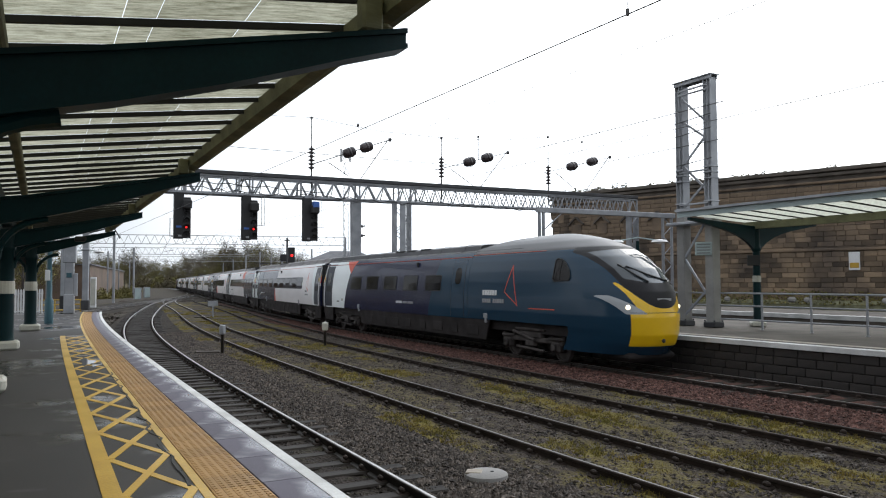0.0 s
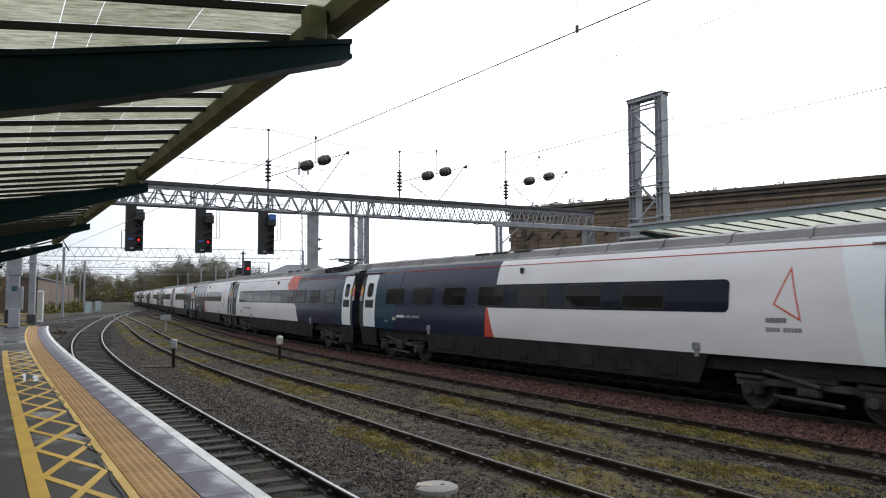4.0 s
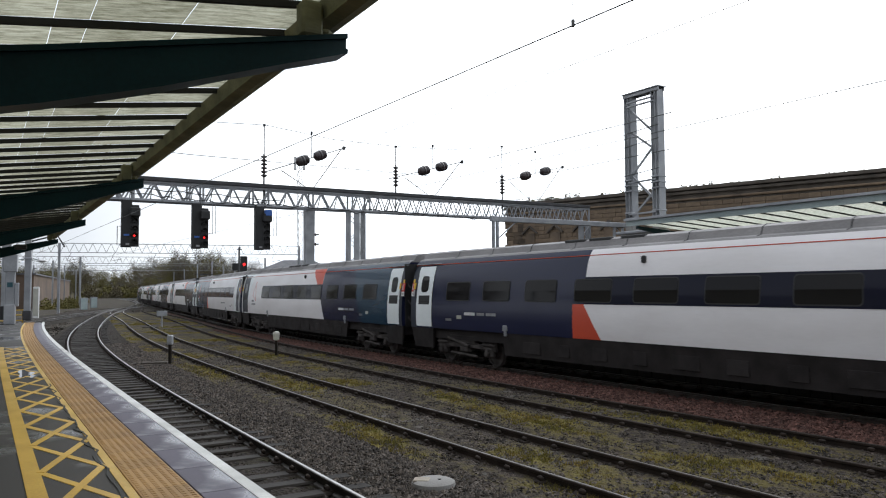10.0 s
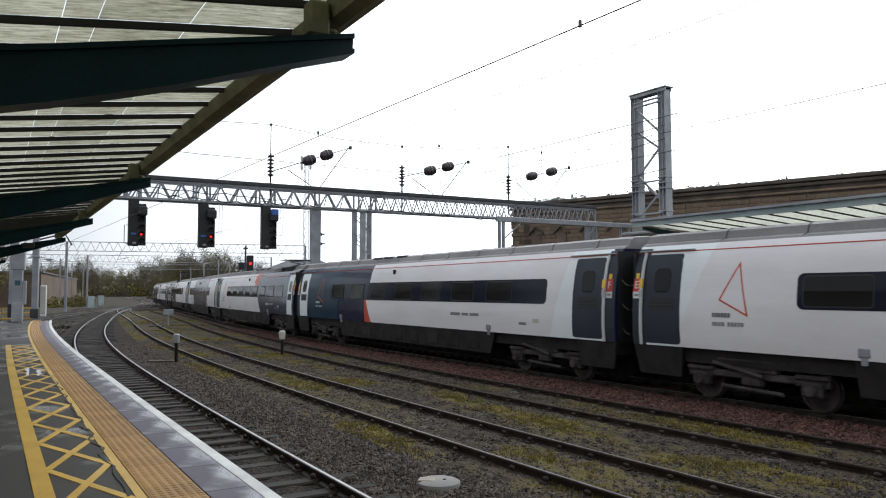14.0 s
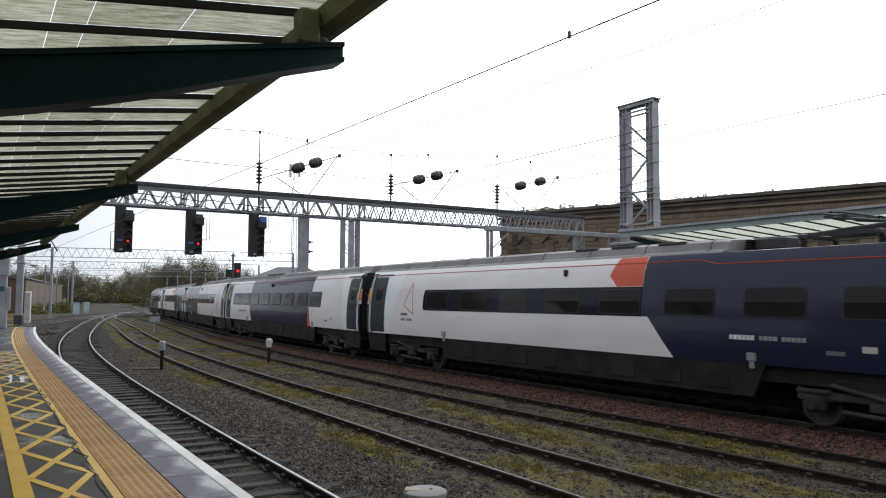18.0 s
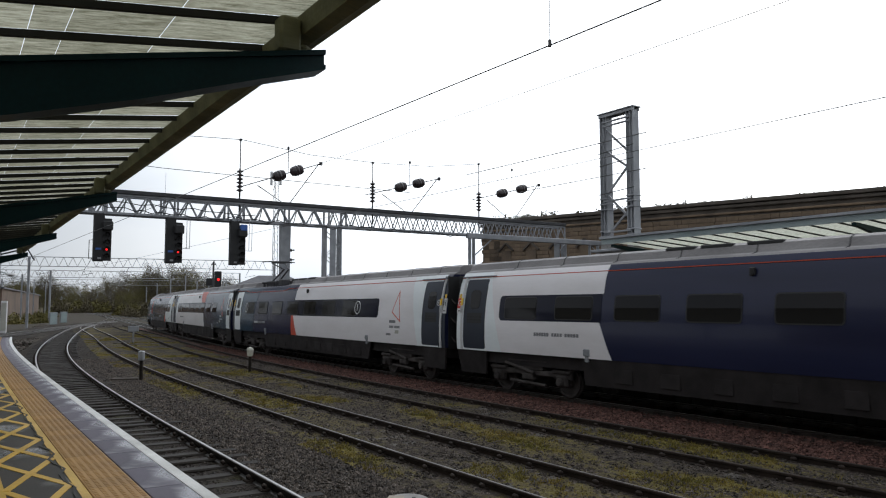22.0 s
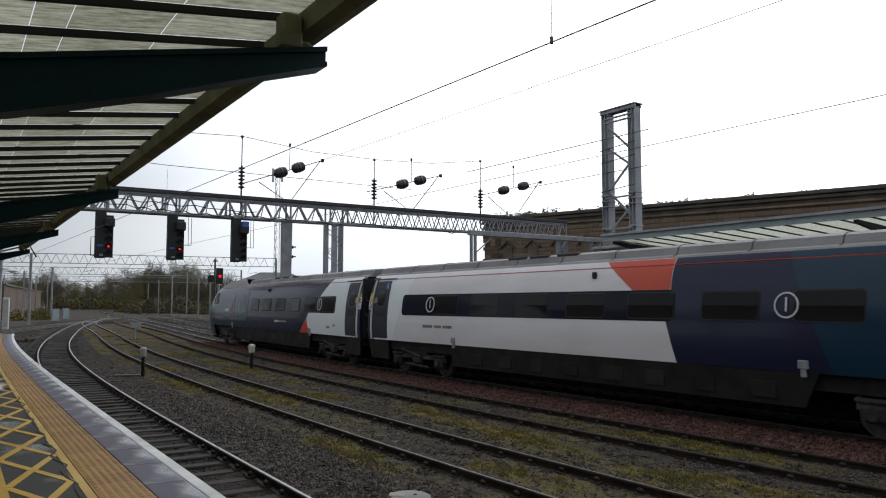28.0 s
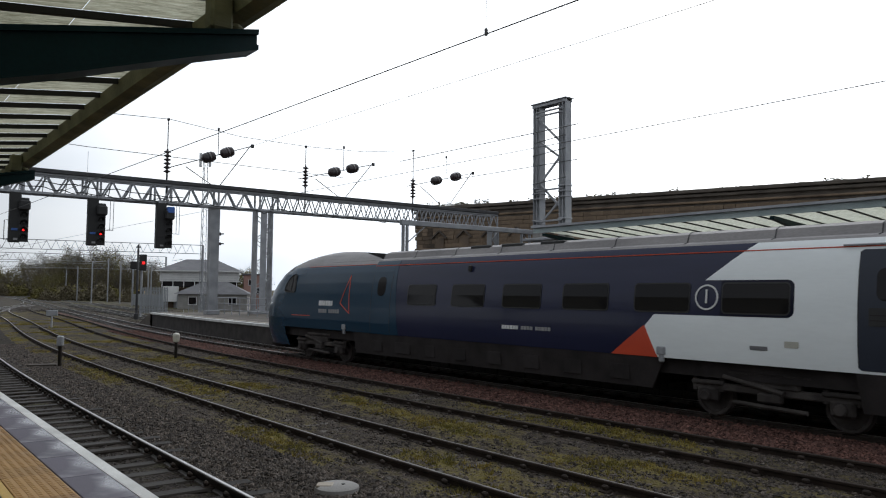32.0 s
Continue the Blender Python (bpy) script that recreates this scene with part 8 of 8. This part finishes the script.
# ---------------------------------------------------------------- electrification portals further out
def portal(x0, y0, length, ztop, depth, legs, label, turn=25.7):
    t = thing("catenary_portal", label, "catenary portal", "catenary portals", at=(x0, y0, -0.3), rz=turn)
    for z in (ztop, ztop - depth):
        b = Shape()
        b.box((length / 2, 0, z), (length, 0.08, 0.09), None, 0.02)
        part("chord", b, M["galv"], t)
    n_ = int(length / 1.1)
    b0, b1 = Shape(), Shape()
    b0.beam((0, 0, ztop - depth), (0.55, 0, ztop), 0.05, 0.05)
    b1.beam((0.55, 0, ztop), (1.1, 0, ztop - depth), 0.05, 0.05)
    m0, m1_ = fixed(b0.mesh("brace", M["galv"])), fixed(b1.mesh("brace", M["galv"]))
    for i in range(n_):
        part("brace", m0, None, t, m=pose(i * 1.1, 0, 0))
        part("brace", m1_, None, t, m=pose(i * 1.1, 0, 0))
    for lx in legs:
        b = Shape()
        b.box((lx, 0, ztop / 2), (0.3, 0.3, ztop), None, 0.03)
        part("mast", b, M["galv"], t)
    for lx in np.arange(3.0, length - 2, 5.2):
        b = Shape()
        b.tube([(lx, 0, ztop - depth), (lx - 0.5, 0, ztop - depth - 1.1), (lx + 0.9, 0, ztop - depth - 0.8)], 0.035, 5)
        part("registration_arm", b, M["dark_steel"], t)
    return t


portal(-72.2, 86.1, 42.9, 9.25, 1.2, (0.0, 12.0, 42.9), "lattice catenary portal spanning the station throat")
portal(-92.7, 119.0, 46.0, 9.2, 1.2, (0.0, 14.0, 46.0), "lattice catenary portal beyond the junction")
portal(-118.0, 159.0, 54.0, 9.2, 1.2, (4.0, 52.0), "distant lattice catenary portal")
for az, d_, h_ in ((-35.6, 118, 8.0), (-34.3, 150, 8.6), (-33.6, 205, 9.5), (-32.9, 240, 9.5), (-26.6, 265, 9.5), (-25.9, 225, 9.5), (-25.0, 190, 9.6), (-24.0, 205, 11.0), (-23.2, 172, 8.6), (-22.4, 150, 8.4), (-21.2, 178, 9.0), (-38.0, 80, 7.6)):
    t = thing("catenary_mast", "slim grey catenary mast with cantilever arm", "catenary mast", "catenary masts", at=(d_ * math.sin(radians(az)), d_ * math.cos(radians(az)), -0.4), rz=35)
    b = Shape()
    b.box((0, 0, h_ / 2), (0.26, 0.26, h_), None, 0.02)
    part("mast", b, M["galv"], t)
    b = Shape()
    b.tube([(0, 0, h_ - 0.6), (2.6, 0, h_ - 1.2), (0, 0, h_ - 1.9)], 0.04, 5)
    part("cantilever_arm", b, M["dark_steel"], t)
dp = thing("platform_end_post", "dark slender steel post at the far platform ramp", "post", at=(-27.3, 67.4, -0.02))
b = Shape()
b.lathe([(0.2, 0), (0.2, 0.5), (0.11, 0.6), (0.09, 6.6), (0.04, 6.7)], (0, 0, 0), 10)
part("post", b, M["dark_steel"], dp, smooth=True)
b = Shape()
b.box((0, 0, 6.45), (0.5, 0.1, 0.1), None, 0.02)
part("crosspiece", b, M["dark_steel"], dp)
s2 = thing("colour_light_signal", "small black colour-light signal showing red on a grey post", "railway signal", at=(-30.0, 75.0, -0.65), rz=20)
b = Shape()
b.tube([(0, 0.2, 0), (0, 0.2, 5.6)], 0.11, 8)
part("post", b, M["galv"], s2)
b = Shape()
b.box((0.1, 0, 6.0), (0.7, 0.4, 1.6), None, 0.05)
b.box((-0.65, 0, 5.7), (0.8, 0.3, 0.75), None, 0.05)
part("signal_case", b, M["signal_black"], s2)
b = Shape()
b.lathe([(0.14, 0), (0.11, 0.04), (0.0, 0.06)], (0.15, -0.22, 5.95), 14, (0, -1, 0))
part("lens", b, M["red_lamp"], s2, "glowing red lens")
tm = thing("radio_mast", "tall thin lattice radio mast far behind the gantry", "radio mast", at=(-30.4, 95.0, -0.4))
for k in range(3):
    a = 2 * math.pi * k / 3
    b = Shape()
    b.tube([(0.45 * math.cos(a), 0.45 * math.sin(a), 0), (0.3 * math.cos(a), 0.3 * math.sin(a), 19.5)], 0.04, 5)
    part("leg", b, M["galv"], tm)
for i in range(18):
    b = Shape()
    for k in range(3):
        a, c = 2 * math.pi * k / 3, 2 * math.pi * (k + 1) / 3
        b.beam((0.42 * math.cos(a), 0.42 * math.sin(a), i * 1.07), (0.42 * math.cos(c), 0.42 * math.sin(c), i * 1.07 + 1.0), 0.03, 0.03)
    part("lattice", b, M["galv"], tm)
for dx in (-0.6, 0.6):
    b = Shape()
    b.box((dx, 0, 19.6), (0.3, 0.25, 1.8), None, 0.03)
    part("antenna", b, M["letter"], tm)

# ---------------------------------------------------------------- autumn woods behind the junction
def make_tree(seed, h, leaf, full):
    rs = np.random.RandomState(seed)
    t = thing("tree", "bare-branched autumn tree with thin brown leaves" if full < 0.5 else "autumn tree with yellowing leaves", "tree", "trees behind the station")
    tr = Shape()
    lean = rs.normal(0, 0.3, 2)
    tr.tube([(0, 0, 0), (lean[0] * 0.4, lean[1] * 0.4, h * 0.3), (lean[0], lean[1], h * 0.7), (lean[0] * 1.1, lean[1] * 1.2, h * 0.95)], 0.02 * h, 7, 0.02)
    tips = []
    for i in range(30):
        z = h * rs.uniform(0.22, 0.85)
        a = rs.rand() * 6.28
        L_ = h * (0.36 - 0.24 * abs(z / h - 0.45)) * rs.uniform(0.6, 1.15)
        p0 = Vector((lean[0] * z / h, lean[1] * z / h, z))
        p1 = p0 + Vector((math.cos(a) * L_ * 0.6, math.sin(a) * L_ * 0.6, L_ * 0.38))
        p2 = p1 + Vector((math.cos(a + 0.3) * L_ * 0.4, math.sin(a + 0.3) * L_ * 0.4, L_ * 0.4))
        tr.tube([p0, p1, p2], 0.006 * h, 4, 0.012)
        tips += [p1, p2]
        for _ in range(4):
            q = p1.lerp(p2, rs.rand())
            e = q + Vector(rs.normal(0, h * 0.06, 3)) + Vector((0, 0, h * 0.05))
            tr.tube([q, e], 0.02, 3, 0.008)
            tips.append(e)
    part("trunk", tr, M["twig"], t)
    cr = Shape()
    for p in tips:
        for _ in range(int(70 * full) + 4):
            c = p + Vector(rs.normal(0, h * 0.045, 3))
            s_ = rs.uniform(0.045, 0.11)
            a, b_ = Vector(rs.normal(0, 1, 3)).normalized() * s_, Vector(rs.normal(0, 1, 3)).normalized() * s_
            cr.add([c - a, c + b_, c + a, c - b_], [(0, 1, 2, 3)])
    me = cr.mesh("crown", leaf)
    part("crown", me, None, t)
    return t


protos = [make_tree(1, 11.0, M["leaf_a"], 0.3), make_tree(2, 12.0, M["leaf_b"], 0.8), make_tree(3, 9.5, M["leaf_a"], 0.7), make_tree(4, 10.5, M["leaf_b"], 0.5), make_tree(5, 13.0, M["leaf_a"], 0.16)]
TALL = (11.0, 12.0, 9.5, 10.5, 13.0)


def skyline(az):
    """How high the woods rise over the eye, as a share of their distance, by bearing."""
    return float(np.interp(az, [-37, -34.5, -33, -31, -29.6, -28.5, -27, -24.5, -22, -20.4, -19, -16.5, -13], [0.032, 0.036, 0.036, 0.026, 0.028, 0.040, 0.050, 0.053, 0.046, 0.036, 0.028, 0.022, 0.016]))


spots = []
rs_t = np.random.RandomState(12)
for k in range(120):
    az = -37.0 + 24.0 * (k + rs_t.uniform(-0.4, 0.4)) / 120
    if az < -32.5:
        d_ = rs_t.uniform(270, 380)
    elif az < -28.6:
        d_ = rs_t.uniform(430, 520)
    elif az < -20:
        d_ = rs_t.uniform(275, 400)
    else:
        d_ = rs_t.uniform(190, 260)
    spots.append((az, d_, (skyline(az) * d_ + 2.9) * rs_t.uniform(0.66, 0.92)))
for az, d_, h_ in ((-46.5, 62, 11), (-44.6, 70, 11), (-43.2, 66, 10), (-49, 58, 11), (-39.4, 72, 9.5), (-40.6, 78, 11), (-38.8, 92, 9), (-15.4, 150, 7.5), (-14.6, 146, 7.0)):
    spots.append((az, d_, h_))
for i, (az, d_, h_) in enumerate(spots):
    j = (i * 7 + 3) % 5 if i < 120 else (1, 3, 1, 2, 1, 1, 3, 1, 3)[i - 120]
    if -28.6 < az < -20 and i < 120 and d_ < 320:
        j = (1, 2, 3)[i % 3]
        h_ *= 0.68
    if i < 5:
        j = i
    x_, y_ = d_ * math.sin(radians(az)), d_ * math.cos(radians(az))
    m_ = pose(x_, y_, -0.45, 0, 0, rs_t.uniform(0, 360)) @ Matrix.Scale(h_ / TALL[j], 4)
    if i < 5:
        protos[i].matrix_basis = m_
    else:
        copy_thing(protos[j], m_)
hill = Shape()
rows_h = []
for k in range(57):
    az = -40 + 28 * k / 56
    near_, far_ = (470, 640) if -33.5 < az < -28.4 else (330, 470)
    hh = 0.36 * skyline(az) * (near_ + 60) + 1.5 + 1.2 * noise.noise(Vector((k * 0.7, 2.0, 0)))
    a_ = radians(az)
    rows_h.append([(d_ * math.sin(a_), d_ * math.cos(a_), zf) for d_, zf in ((near_, -0.45), (near_ + 25, hh * 0.6), (near_ + 60, hh), (far_, hh * 0.9), (far_ + 120, -0.45))])
hill.loft(rows_h, False)
tagged(part("hillside", hill, M["leaf_a"], smooth=True), "low wooded embankment behind the junction", "hill", kind="structure")


def bush_mesh(seed, m_):
    rs = np.random.RandomState(seed)
    b = Shape()
    for _ in range(700):
        a, r_ = rs.rand() * 6.28, rs.rand() ** 0.6
        c = Vector((1.7 * r_ * math.cos(a), 1.2 * r_ * math.sin(a), rs.rand() * 1.9 * (1.15 - r_ ** 2)))
        u_, v_ = Vector(rs.normal(0, 1, 3)).normalized() * rs.uniform(0.08, 0.2), Vector(rs.normal(0, 1, 3)).normalized() * rs.uniform(0.08, 0.2)
        b.add([c - u_, c + v_, c + u_, c - v_], [(0, 1, 2, 3)])
    return b.mesh("bush", m_)


bushes = [bush_mesh(3, M["leaf_a"]), bush_mesh(4, M["leaf_b"]), bush_mesh(5, M["leaf_a"])]
for k in range(150):
    if k < 30:
        az, d_, q = rs_t.uniform(-34.8, -32.4), rs_t.uniform(135, 260), rs_t.uniform(0.45, 1.1)
    elif k < 60:
        az, d_, q = rs_t.uniform(-32.6, -28.4), rs_t.uniform(390, 460), rs_t.uniform(1.5, 3.2)
    else:
        az, d_, q = rs_t.uniform(-28.4, -16), rs_t.uniform(215, 300), rs_t.uniform(0.9, 2.3)
    o = new("bush", bushes[k % 3 if k >= 30 else 1])
    o.matrix_basis = pose(d_ * math.sin(radians(az)), d_ * math.cos(radians(az)), -0.45, 0, 0, rs_t.uniform(0, 360)) @ Matrix.Diagonal((q, q, q, 1))
    tagged(o, "straggling autumn bush beside the railway", "bush", "lineside bushes")

motions()
